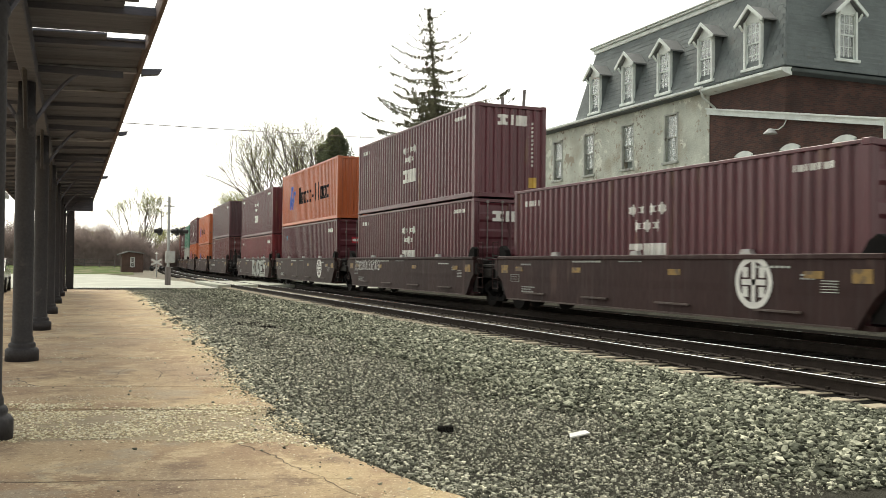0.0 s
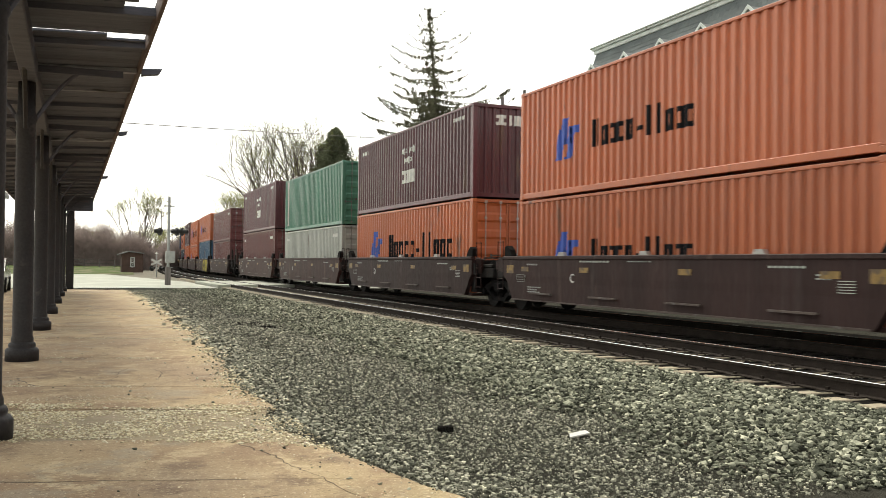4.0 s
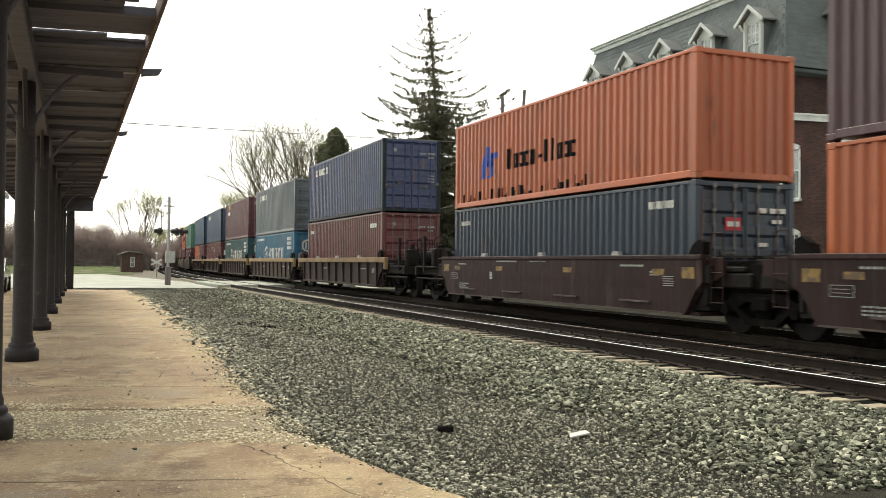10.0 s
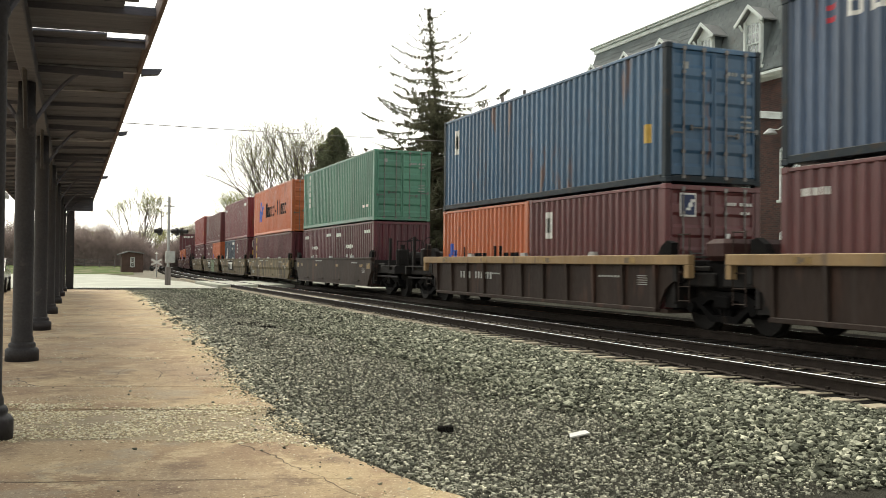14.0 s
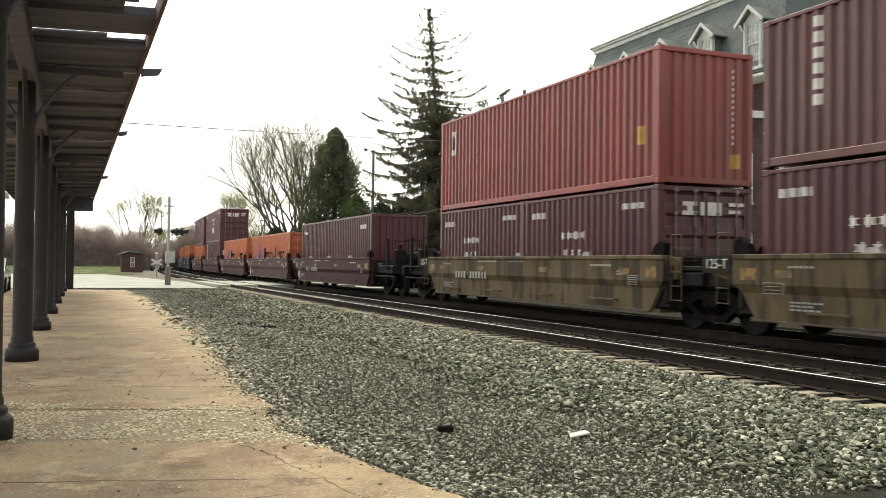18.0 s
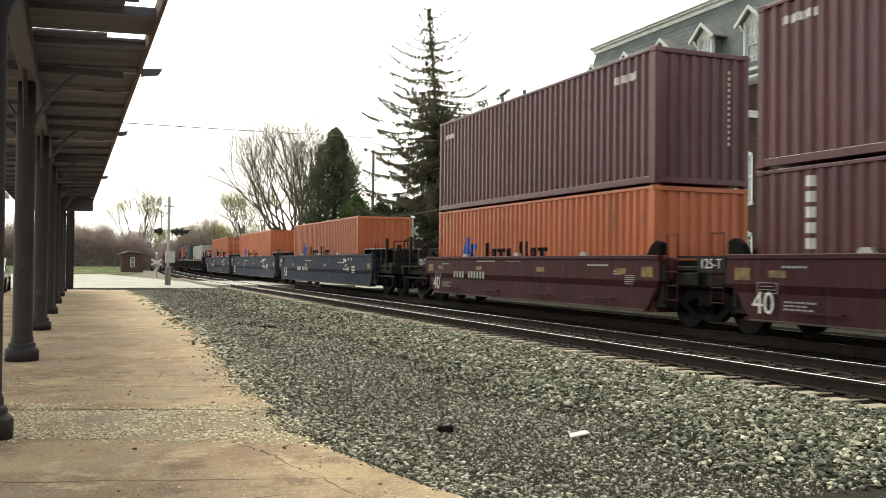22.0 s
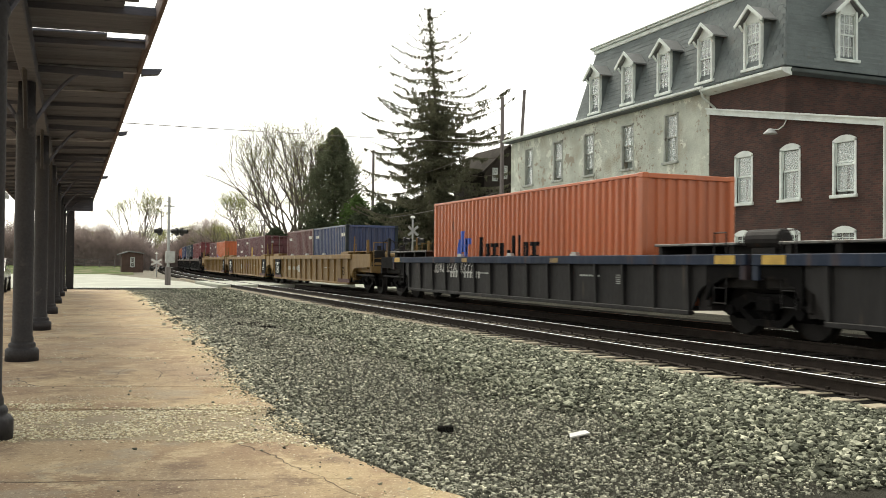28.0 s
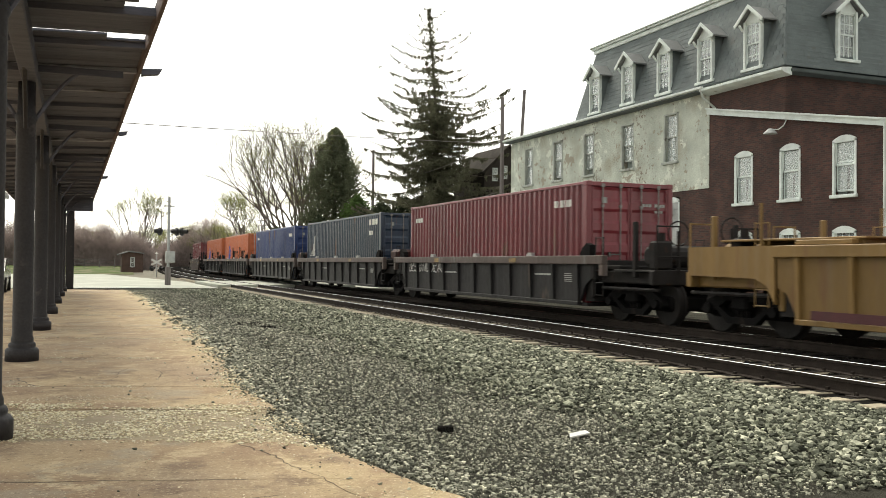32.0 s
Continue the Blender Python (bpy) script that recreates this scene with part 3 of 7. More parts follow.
def well_car(colour, style, over, ahead, behind, front_end, rear_end, group, letter="", logo="", graffiti="", chord="", panel=False, num=""):
    """One platform of a well car. y 0 is the leading end of its load. over: how far the well runs past the load;
    ahead, behind: distance to the pivot or coupling; front_end, rear_end: whether the platform ends its set there."""
    m = PAINT[colour]
    c = PAINT[chord] if chord else m
    dark = m if colour == "car_yellow" else STEEL
    L = 12.19
    kind = {"flat": "smooth-sided", "rib": "ribbed"}[style]
    ob = thing("well_car", pose(0, 0, 0), "%s %s railway well car platform rolling on rails" % (CAR_WORDS[colour], kind), "rail car", group)
    more = 0.45 if colour == "car_blue" else 0.0
    a, b = -over - 0.35 - more, L + over + 0.35 + more
    top = 1.62 if colour in ("car_blue", "car_yellow") else 1.48
    lip = 0.20 if style == "rib" else 0.09
    for s in (-1, 1):
        o, i = s * 1.45, s * 1.33
        if style == "flat":
            low = s * (1.385 if colour in ("car_maroon", "car_tan", "car_blue") else 1.445)
            side = Solid().add([(o, a, top - lip), (o, b, top - lip), (o, b, 0.95), (o, a, 0.95), (low, b - 0.2, 0.80), (low, a + 0.2, 0.80), (low, b - 0.55, 0.31), (low, a + 0.55, 0.31),
                                (i, a, top - lip), (i, b, top - lip), (i, b, 0.95), (i, a, 0.95), (i, b - 0.55, 0.31), (i, a + 0.55, 0.31)],
                               [(0, 1, 2, 3), (3, 2, 4, 5), (5, 4, 6, 7), (8, 11, 10, 9), (11, 13, 12, 10), (0, 8, 9, 1), (7, 6, 12, 13), (0, 3, 11, 8), (1, 9, 10, 2), (3, 5, 7, 13, 11), (2, 10, 12, 6, 4)])
        else:
            o2 = s * 1.38
            side = Solid().prism([(a, top - lip), (a, 0.95), (a + 0.25, 0.80), (a + 0.5, 0.40), (b - 0.5, 0.40), (b - 0.25, 0.80), (b, 0.95), (b, top - lip)], "x", min(o2, i), max(o2, i))
        part("side_sill", side, m, ob)
        past = 0.62 if style == "rib" and over < 1 else 1.15 if colour == "car_black" else 0.0
        part("top_chord", Solid().box(min(o + s * 0.03, i), max(o + s * 0.03, i), a - past, b + past, top - lip, top, 0.012), c, ob)
        if past:
            for y in (a - past, b + past - 0.16):
                part("chord_end", Solid().box(min(o + s * 0.02, i), max(o + s * 0.02, i), y, y + 0.16, top - lip - 0.26, top - lip, 0.01), c, ob)
        if over < 1:
            for y, d in ((a, 1), (b, -1)):
                part("corner_guide", Solid().prism([(y, top), (y + d * 0.46, top), (y + d * 0.34, top + 0.18), (y + d * 0.16, top + 0.29), (y, top + 0.24)], "x", min(s * 1.27, s * 1.43), max(s * 1.27, s * 1.43)), CAST, ob, "black container corner guide")
        if style == "flat":
            part("bottom_flange", Solid().box(min(low, low + s * 0.035), max(low, low + s * 0.035), a + 0.58, b - 0.58, 0.315, 0.345), PAINT["chord_grey"], ob)
            for y in (a + 0.42, b - 0.42) if s < 0 else ():
                x0, x1 = sorted((o + s * 0.002, o + s * 0.010))
                part("reflector", Solid().box(x0, x1, y - 0.2, y + 0.2, 1.02, 1.24), REFLECTOR, ob, "yellow reflective patch")
        if style == "rib":
            part("bottom_chord", Solid().box(min(o, i), max(o, i), a + 0.5, b - 0.5, 0.31, 0.40, 0.01), m, ob)
            n = int((b - a - 1.0) / 1.12)
            for k in range(n + 1):
                y = a + 0.55 + (b - a - 1.1) * k / n
                rib = Solid().prism([(s * 1.38, 0.40), (s * 1.43, 0.40), (s * 1.46, top - lip - 0.25), (s * 1.47, top - lip), (s * 1.38, top - lip)], "y", y - 0.045, y + 0.045)
                part("rib", rib, m, ob)
        elif colour != "car_blue" and s < 0:
            for k in range(4):
                y = a + 2.2 + (b - a - 4.4) * k / 3
                part("step_bar", Solid().box(min(o, o + s * 0.07), max(o, o + s * 0.07), y - 0.55, y + 0.55, 0.50, 0.535), PAINT["chord_grey"] if colour in ("car_brown", "car_rust") else m, ob)
        for y in (2.6, 6.1, 9.6):
            part("guide_plate", Solid().prism([(y - 0.16, top), (y + 0.16, top), (y + 0.10, top + 0.09), (y - 0.10, top + 0.09)], "x", min(s * 1.30, s * 1.40), max(s * 1.30, s * 1.40)), GALV, ob)
        for y in (() if s > 0 else (0.9, 4.6, 8.4, 11.4) if colour != "car_black" else (3.4, 9.0)):
            z0 = 1.08 if style == "flat" else top - lip + 0.03
            x0, x1 = sorted((o + s * 0.002, o + s * (0.012 if style == "flat" else 0.036)))
            part("reflector", Solid().box(x0, x1, y - 0.2, y + 0.2, z0, z0 + 0.12), REFLECTOR, ob, "yellow reflective patch")
        if over > 1 and style == "rib" and colour == "car_black":
            for y in (a - 0.6, b + 0.6):
                x0, x1 = sorted((o + s * 0.032, o + s * 0.038))
                part("reflector", Solid().box(x0, x1, y - 0.28, y + 0.28, top - lip + 0.02, top - 0.02), YELLOW, ob, "yellow reflective patch")
    floor = Solid()
    for k in range(5):
        y = 0.1 + 11.9 * k / 4
        floor.box(-1.33, 1.33, y - 0.35, y + 0.35, 0.30, 0.372)
    floor.box(-1.33, -1.0, a + 0.9, b - 0.9, 0.30, 0.36).box(1.0, 1.33, a + 0.9, b - 0.9, 0.30, 0.36)
    part("floor", floor, m, ob)
    for end, y, d, reach in ((0, a, -1, -ahead), (1, b, 1, L + behind)):
        last = rear_end if end else front_end
        truck_y = reach if not last else (y + d * (1.25 - more))
        y1 = reach - d * (0.0 if not last else 0.55)
        lo, hi = sorted((y - d * 0.0, y1))
        part("bulkhead", Solid().box(-1.33, 1.33, min(y - d * 0.12, y), max(y - d * 0.12, y), 0.5, top - 0.1, 0.02), dark, ob)
        part("end_sill", Solid().box(-0.42, 0.42, lo, hi, 0.82, 1.12, 0.03).box(-1.2, 1.2, min(y, y + d * 0.9), max(y, y + d * 0.9), top - 0.32, top - 0.22, 0.02), dark, ob)
        for s in (-1, 1):
            part("gusset", Solid().prism([(s * 1.4, 0.95), (s * 0.4, 0.85), (s * 0.4, top - 0.3), (s * 1.4, top - 0.2)], "y", min(y, y + d * 0.14), max(y, y + d * 0.14)), dark, ob)
            rail = Solid()
            for yy in (y + d * 0.18, y + d * 0.52):
                rail.tube((s * 1.38, yy, 0.55), (s * 1.38, yy, top + 0.42), 0.013, n=6)
            for z in (0.58, 0.86, 1.14, 1.42, top + 0.40):
                rail.tube((s * 1.38, y + d * 0.18, z), (s * 1.38, y + d * 0.52, z), 0.012, n=6)
            part("ladder", rail, m, ob)
        part("end_housing", Solid().box(-1.2, 1.2, min(y + d * 0.03, y1 - d * 0.12), max(y + d * 0.03, y1 - d * 0.12), 0.86, top - 0.34, 0.03), m if colour == "car_yellow" else STEEL, ob)
        part("end_apron", Solid().box(-1.28, 1.28, min(y - d * 0.4, y), max(y - d * 0.4, y), 0.42, 0.95), STEEL, ob)
        if over > 1:
            gold = colour == "car_yellow"
            g0, g1 = sorted((y - d * 1.85, y1 - d * (0.55 if not gold else 0.9)))
            part("end_grating", Solid().box(-1.3, 1.3, g0, g1, top + (0.09 if gold else 0.17), top + (0.13 if gold else 0.22), 0.01), m if gold else GRATE, ob, "worn steel end walkway")
            for yy in (y - d * 1.7, y - d * 0.6, y + d * 0.5):
                part("grating_leg", Solid().box(-1.25, 1.25, yy - 0.06, yy + 0.06, 1.1, top + (0.09 if gold else 0.17)), m if gold else STEEL, ob)
            if gold:
                for s in (-1, 1):
                    part("end_box", Solid().box(min(s * 1.28, s * 1.44), max(s * 1.28, s * 1.44), min(y - d * 1.7, y - d * 0.5), max(y - d * 1.7, y - d * 0.5), top + 0.002, top + 0.088, 0.012), m, ob)
                    part("grab_post", Solid().tube((s * 1.40, y + d * 0.35, top), (s * 1.40, y + d * 0.35, top + 0.75), 0.03, n=6), m, ob)
        if over > 1 and style == "rib":
            for s in (-1, 1):
                arch = [(y, 0.62), (y + d * 0.18, 0.92), (y + d * 0.5, 1.05), (y1 - d * 0.1, 1.08), (y1 - d * 0.1, top), (y, top)]
                part("end_side", Solid().prism(arch, "x", min(s * 1.36, s * 1.42), max(s * 1.36, s * 1.42)), m if colour == "car_yellow" else CAST, ob)
        if last:
            part("platform", Solid().box(-1.36, 1.36, min(y + d * 0.9, y1), max(y + d * 0.9, y1), 1.12, 1.17, 0.01), STEEL, ob)
            for s in (-1, 1):
                part("brake_rigging", Solid().tube((s * 1.25, y + d * 0.3, 0.75), (s * 1.25, y1, 0.75), 0.04, n=6), STEEL, ob)
            part("end_beam", Solid().box(-1.4, 1.4, min(y1, y1 - d * 0.15), max(y1, y1 - d * 0.15), 0.85, 1.15, 0.02), dark, ob)
            for s in (-1, 1):
                rail = Solid()
                for x in (0.75, 1.3):
                    rail.tube((s * x, y1, 1.1), (s * x, y1, 2.1), 0.02, n=6)
                for z in (1.45, 2.08):
                    rail.tube((s * 0.75, y1, z), (s * 1.3, y1, z), 0.018, n=6)
                part("handrail", rail, m if colour == "car_yellow" else STEEL, ob)
            cp = Solid().box(-0.13, 0.13, min(y1, reach), max(y1, reach), 0.74, 0.98, 0.03).box(-0.2, 0.2, min(reach - d * 0.3, reach), max(reach - d * 0.3, reach), 0.70, 1.02, 0.05)
            part("coupler", cp, CAST, ob)
            deep = y1 - d * 0.75
            part("air_reservoir", Solid().tube((-0.95, deep, 1.46), (0.85, deep, 1.46), 0.24, n=14).tube((-1.0, deep, 1.46), (-0.95, deep, 1.46), 0.16, 0.24, 14).tube((0.85, deep, 1.46), (0.9, deep, 1.46), 0.24, 0.16, 14), STEEL if colour != "car_yellow" else m, ob, "dark steel air tank")
            part("brake_cylinder", Solid().box(-1.2, -0.75, deep - 0.55, deep - 0.28, 1.17, 1.78, 0.04).tube((-0.97, deep - 0.42, 1.78), (-0.97, deep - 0.42, 1.95), 0.09, n=8), STEEL, ob)
            for sx in (-1.32, 1.32):
                part("corner_post", Solid().box(sx - 0.05, sx + 0.05, deep - 0.05, deep + 0.05, 1.0, 2.2, 0.012), dark if colour != "car_rust" else m, ob)
            hose = Solid().tube((0.35, y1, 0.8), (0.32, reach - d * 0.25, 0.5), 0.025, n=6)
            part("air_hose", hose, STEEL, ob)
            wheel = Solid().path([(-0.55 + 0.26 * math.cos(2 * math.pi * j / 14), y1 - d * 0.3, 1.95 + 0.26 * math.sin(2 * math.pi * j / 14)) for j in range(15)], 0.018, 5)
            wheel.tube((-0.55, y1 - d * 0.3, 1.1), (-0.55, y1 - d * 0.3, 2.0), 0.04, n=6)
            part("brake_wheel", wheel, STEEL, ob)
            truck(ob, truck_y)
        else:
            dim = m if style == "flat" else STEEL
            for s in (-1, 1):
                far_y = reach - d * (0.30 if end else 0.75)
                part("end_arm", Solid().prism([(y - d * 0.02, 0.95), (y + d * 0.25, 1.0), (far_y, 1.12), (far_y, top - 0.10), (y - d * 0.02, top - 0.02)], "x", min(s * 1.22, s * 1.30), max(s * 1.22, s * 1.30)), dim, ob)
            if end:
                part("span_bolster", Solid().box(-1.12, 1.12, reach - 0.55, reach + 0.55, 0.80, top - 0.12, 0.06), CAST, ob, "black span bolster over the truck")
                if style == "rib" and over < 1:
                    part("guard", Solid().box(-1.28, 1.28, reach - 0.34, reach + 0.34, top - 0.12, top + 0.30, 0.09), PAINT["car_rust"], ob, "rusty guard over the joint")
                if style == "rib" and over > 1 and colour == "car_black":
                    part("air_reservoir", Solid().tube((-1.05, reach - 0.42, top + 0.27), (-1.05, reach + 0.42, top + 0.27), 0.18, n=16).tube((-1.05, reach - 0.48, top + 0.27), (-1.05, reach - 0.42, top + 0.27), 0.11, 0.18, 16).tube((-1.05, reach + 0.42, top + 0.27), (-1.05, reach + 0.48, top + 0.27), 0.18, 0.11, 16).box(-1.15, -0.95, reach - 0.3, reach + 0.3, top - 0.14, top + 0.12), STEEL, ob, "dark steel air tank")
            part("articulation", Solid().box(-0.5, 0.5, min(y1, y1 - d * 0.7), max(y1, y1 - d * 0.7), 0.80, 1.0, 0.05), STEEL, ob)
            part("walkway", Solid().box(-1.15, 1.15, min(y + d * 0.2, reach - d * 0.15), max(y + d * 0.2, reach - d * 0.15), top - 0.06, top - 0.02), STEEL, ob)
            if end:
                truck(ob, truck_y)
    side_text(ob, style, letter, logo, graffiti, panel and (not rear_end, not front_end), colour, a, num)
    return ob


BOARD_PAINT = PAINT["white"]
FADED = mat("faded_lettering", (0.11, 0.085, 0.06), 0.7, 0, 0.3, 5, 40, 0.05, (0.06, 0.045, 0.04), 0.52, 6, spec=0.2)
LIME = mat("yellow_spray", (0.42, 0.36, 0.05), 0.7, 0, 0.25, 3, 40, 0.05, spec=0.2)
FACE = Matrix(((0, 0, -1, 0), (-1, 0, 0, 0), (0, 1, 0, 0), (0, 0, 0, 1)))


def side_text(ob, style, letter, logo, graffiti, panel, colour, a, num):
    """What is painted on the near side of a car."""
    x = -1.452 if style == "flat" else -1.385
    L = 12.19

    def patch(rects, material, label, off=0.004):
        s = Solid()
        for u0, u1, z0, z1 in rects:
            s.box(x - off - 0.003, x - off + 0.003, L - u1, L - u0, z0, z1)
        part("lettering", s, material, ob, label)["kind"] = "stuff"
    if letter:
        writing(letter, 0.30, WHITE, ob, Matrix.Translation((x - 0.006, L - (5.0 if logo else 3.25), 0.93)) @ FACE)
    patch(bars(3.6, 4.9, 1.32 if style == "flat" else 0.98, 1.36 if style == "flat" else 1.02, 9) + bars(9.9, 10.8, 1.24 if style == "flat" else 1.0, 1.28 if style == "flat" else 1.04, 7)
          + [(11.45, 11.80, 0.86 + 0.045 * i, 0.874 + 0.045 * i) for i in range(5)], PAINT["white"], "small white stencilled lettering bars")
    if style == "flat" and colour in ("car_brown", "car_rust", "car_maroon", "car_tan"):
        w0 = 0.012
        patch([(0.30, 0.78, 0.80, 0.80 + w0), (0.30, 0.78, 0.98, 0.98 + w0), (0.30, 0.30 + w0, 0.80, 0.98), (0.78, 0.78 + w0, 0.80, 0.99), (0.36, 0.72, 0.86, 0.872), (0.36, 0.70, 0.92, 0.932)]
              + bars(0.9, 1.5, 1.24, 1.28, 5) + bars(0.95, 1.7, 0.66, 0.69, 6) + bars(0.95, 1.5, 0.60, 0.63, 4) + bars(0.95, 1.65, 0.54, 0.57, 5) + bars(5.6, 6.5, 1.33, 1.355, 7)
              + bars(11.0, 11.5, 1.12, 1.15, 4) + bars(11.0, 11.35, 1.06, 1.09, 3), PALESPRAY, "faded white stencil bars", 0.003)
    if num:
        patch(bars(1.9, 2.75, 0.84, 1.04, 4, 0.5) + bars(3.0, 4.25, 0.84, 1.04, 6, 0.5), PAINT["white"], "white stencilled number bars")
    if logo == "round":
        s = Solid()
        u, z = 9.88, 0.99
        for k in range(24):
            p0, p1 = (2 * math.pi * j / 24 for j in (k, k + 1))
            s.add([(x - 0.006, L - u + r * math.cos(p), z + r * math.sin(p)) for r, p in ((0.36, p0), (0.47, p0), (0.47, p1), (0.36, p1))], [(0, 1, 2, 3)])
        for u0, u1, z0, z1 in ((-0.3, 0.3, -0.05, 0.05), (-0.05, 0.05, -0.36, 0.36), (-0.28, -0.14, 0.08, 0.26), (0.14, 0.28, 0.08, 0.26), (-0.28, -0.14, -0.26, -0.08), (0.14, 0.28, -0.26, -0.08)):
            s.box(x - 0.007, x - 0.002, L - u + u0, L - u + u1, z + z0, z + z1)
        part("emblem", s, WHITE, ob, "white round painted emblem")
    if logo == "block":
        u = 4.25
        patch([(u, u + 2.3, 0.62, 1.28)], INK, "black painted panel")
        patch([(u + 0.15 + 0.72 * k, u + 0.72 + 0.72 * k, 1.06, 1.2) for k in range(3)] + [(u + 0.35 + 0.72 * k, u + 0.52 + 0.72 * k, 0.7, 1.06) for k in range(3)], WHITE, "white block letters as bars", 0.012)
    if logo == "faded":
        patch([(6.3 + 0.8 * k, 6.95 + 0.8 * k, 1.02, 1.12) for k in range(3)] + [(6.5 + 0.8 * k, 6.7 + 0.8 * k, 0.72, 1.02) for k in range(3)], FADED if colour != "car_yellow" else PAINT["brown"], "faded block letters as bars")
    if graffiti == "outline":
        line = Solid()
        pts = ((6.5, 1.10), (6.7, 1.42), (7.0, 1.34), (7.2, 1.45), (7.9, 1.44), (8.2, 1.30), (8.35, 1.45), (8.6, 1.28), (8.8, 1.45), (9.5, 1.44), (9.7, 1.18), (10.0, 1.16), (10.15, 0.96), (9.95, 0.84), (10.2, 0.72), (9.9, 0.60), (10.1, 0.50))
        for (u0, w0), (u1, w1) in zip(pts, pts[1:]):
            line.add([(x - 0.008, L - u0, w0 - 0.018), (x - 0.008, L - u0, w0 + 0.018), (x - 0.008, L - u1, w1 + 0.018), (x - 0.008, L - u1, w1 - 0.018)], [(0, 1, 2, 3)])
        part("graffiti", line, PALESPRAY, ob, "thin pale sprayed zigzag outline")["kind"] = "stuff"
        patch([(7.0 + 0.55 * k, 7.48 + 0.55 * k, 0.45 + 0.03 * (k % 2), 0.72 - 0.04 * (k % 3)) for k in range(6)], MAROONS, "dull red sprayed patches")
    elif graffiti:
        rnd = random.Random(len(graffiti) * 7 + int(abs(a) * 10))
        col = {"white": PALESPRAY, "yellow": LIME, "green": SPRAY, "tag": WHITE}[graffiti]
        big = graffiti != "tag"
        s = Solid()
        w, hgt, z0, n = {"white": (0.99, 0.98, 0.44, 5), "yellow": (1.08, 0.98, 0.44, 4), "green": (0.75, 0.95, 0.42, 4)}.get(graffiti, (0.24, 0.42, 0.98, 14))
        u = {"white": 6.42, "yellow": 7.5, "green": 6.9}.get(graffiti, 0.4)
        thick = {"yellow": 0.20}.get(graffiti, 0.155) if big else 0.016
        back = Solid()
        glyphs = (((0, 0), (0, 1), (0.7, 0.85), (0.1, 0.5), (0.8, 0)), ((0, 1), (0.05, 0.1), (0.6, 0), (0.75, 1)), ((0, 0), (0.05, 1), (0.75, 0.7), (0.7, 0.2), (0, 0)),
                  ((0.8, 1), (0, 0.9), (0.1, 0.5), (0.6, 0.5), (0.1, 0.45), (0, 0), (0.8, 0.1)), ((0.8, 0.9), (0.1, 1), (0.15, 0.55), (0.75, 0.5), (0.7, 0.05), (0, 0)))
        letters = (((0.8, 1), (0.05, 0.5), (0.05, 1), (0.05, 0), (0.05, 0.5), (0.85, 0)), ((0.4, 1), (0.4, 0)), ((0.1, 0.1), (0.05, 0.9), (0.75, 0.95), (0.8, 0.05), (0.1, 0.1)), glyphs[4])
        for k in range(n):
            g = glyphs[k % 5] if graffiti == "white" else letters[k] if graffiti == "yellow" else [(0.8 - gx, gz) for gx, gz in rnd.choice(glyphs)]
            tall, dz = rnd.uniform(0.8, 1.1), rnd.uniform(-0.06, 0.06) * hgt
            pts = [(u + (k + gx * 0.92) * w + 0.12 * w * gz, z0 + dz + gz * hgt * tall) for gx, gz in g]
            for (u0, w0), (u1, w1) in zip(pts, pts[1:]):
                du, dw = u1 - u0, w1 - w0
                ln = math.hypot(du, dw)
                nx, nz = -dw / ln * thick, du / ln * thick
                ex, ez = du / ln * thick * 0.6, dw / ln * thick * 0.6
                if big:
                    k3 = 1.32
                    back.add([(x - 0.003, L - p, q) for p, q in ((u0 - (ex - nx) * k3, w0 - (ez - nz) * k3), (u1 + (ex + nx * 0.7) * k3, w1 + (ez + nz * 0.7) * k3), (u1 + (ex - nx) * k3, w1 + (ez - nz) * k3), (u0 - (ex + nx) * k3, w0 - (ez + nz) * k3))], [(0, 1, 2, 3)])
                s.add([(x - 0.006 - 0.0004 * (len(s.v) // 4 % 12), L - p, q) for p, q in ((u0 - ex + nx, w0 - ez + nz), (u1 + ex + nx * 0.7, w1 + ez + nz * 0.7), (u1 + ex - nx, w1 + ez - nz), (u0 - ex - nx, w0 - ez - nz))], [(0, 1, 2, 3)])
        part("graffiti", s, col, ob, "spray-painted looping strokes")["kind"] = "stuff"
        if big:
            part("graffiti_outline", back, INK, ob, "dark sprayed outline")["kind"] = "stuff"
    if panel:
        if panel[0]:
            patch([(-1.36, -0.08, 0.50, 1.44)], INK, "black painted end panel", 0.09)
            writing("125T", 0.44, WHITE, ob, Matrix.Translation((x - 0.10, L + 0.68, 0.78)) @ FACE)
            patch([(-0.85, -0.5, 1.1, 1.26), (-1.2, -1.02, 1.18, 1.25), (-0.34, -0.16, 1.18, 1.25)] + bars(-1.1, -0.25, 1.0, 1.04, 6), WHITE, "white stencil marks", 0.1)
        if panel[1]:
            patch([(13.5, 14.65, 0.50, 1.44)], INK, "black painted end panel", 0.09)
            patch([(13.9, 14.1, 1.1, 1.26)] + bars(13.65, 14.3, 0.98, 1.02, 5) + bars(13.65, 14.3, 0.88, 0.92, 5) + bars(13.7, 14.2, 0.78, 0.82, 4), WHITE, "white stencil marks", 0.1)
        writing("53", 0.50, INK, ob, Matrix.Translation((x - 0.006, -0.95, 0.86)) @ FACE)
        patch([(-1.5, 0.3, 0.41, 0.56), (12.6, 14.5, 0.41, 0.56)], MAROONS, "dark red reflective strip", 0.09)
        patch([(4.3, 4.8, 0.75, 1.1)], BOARD_PAINT, "pale square patch")
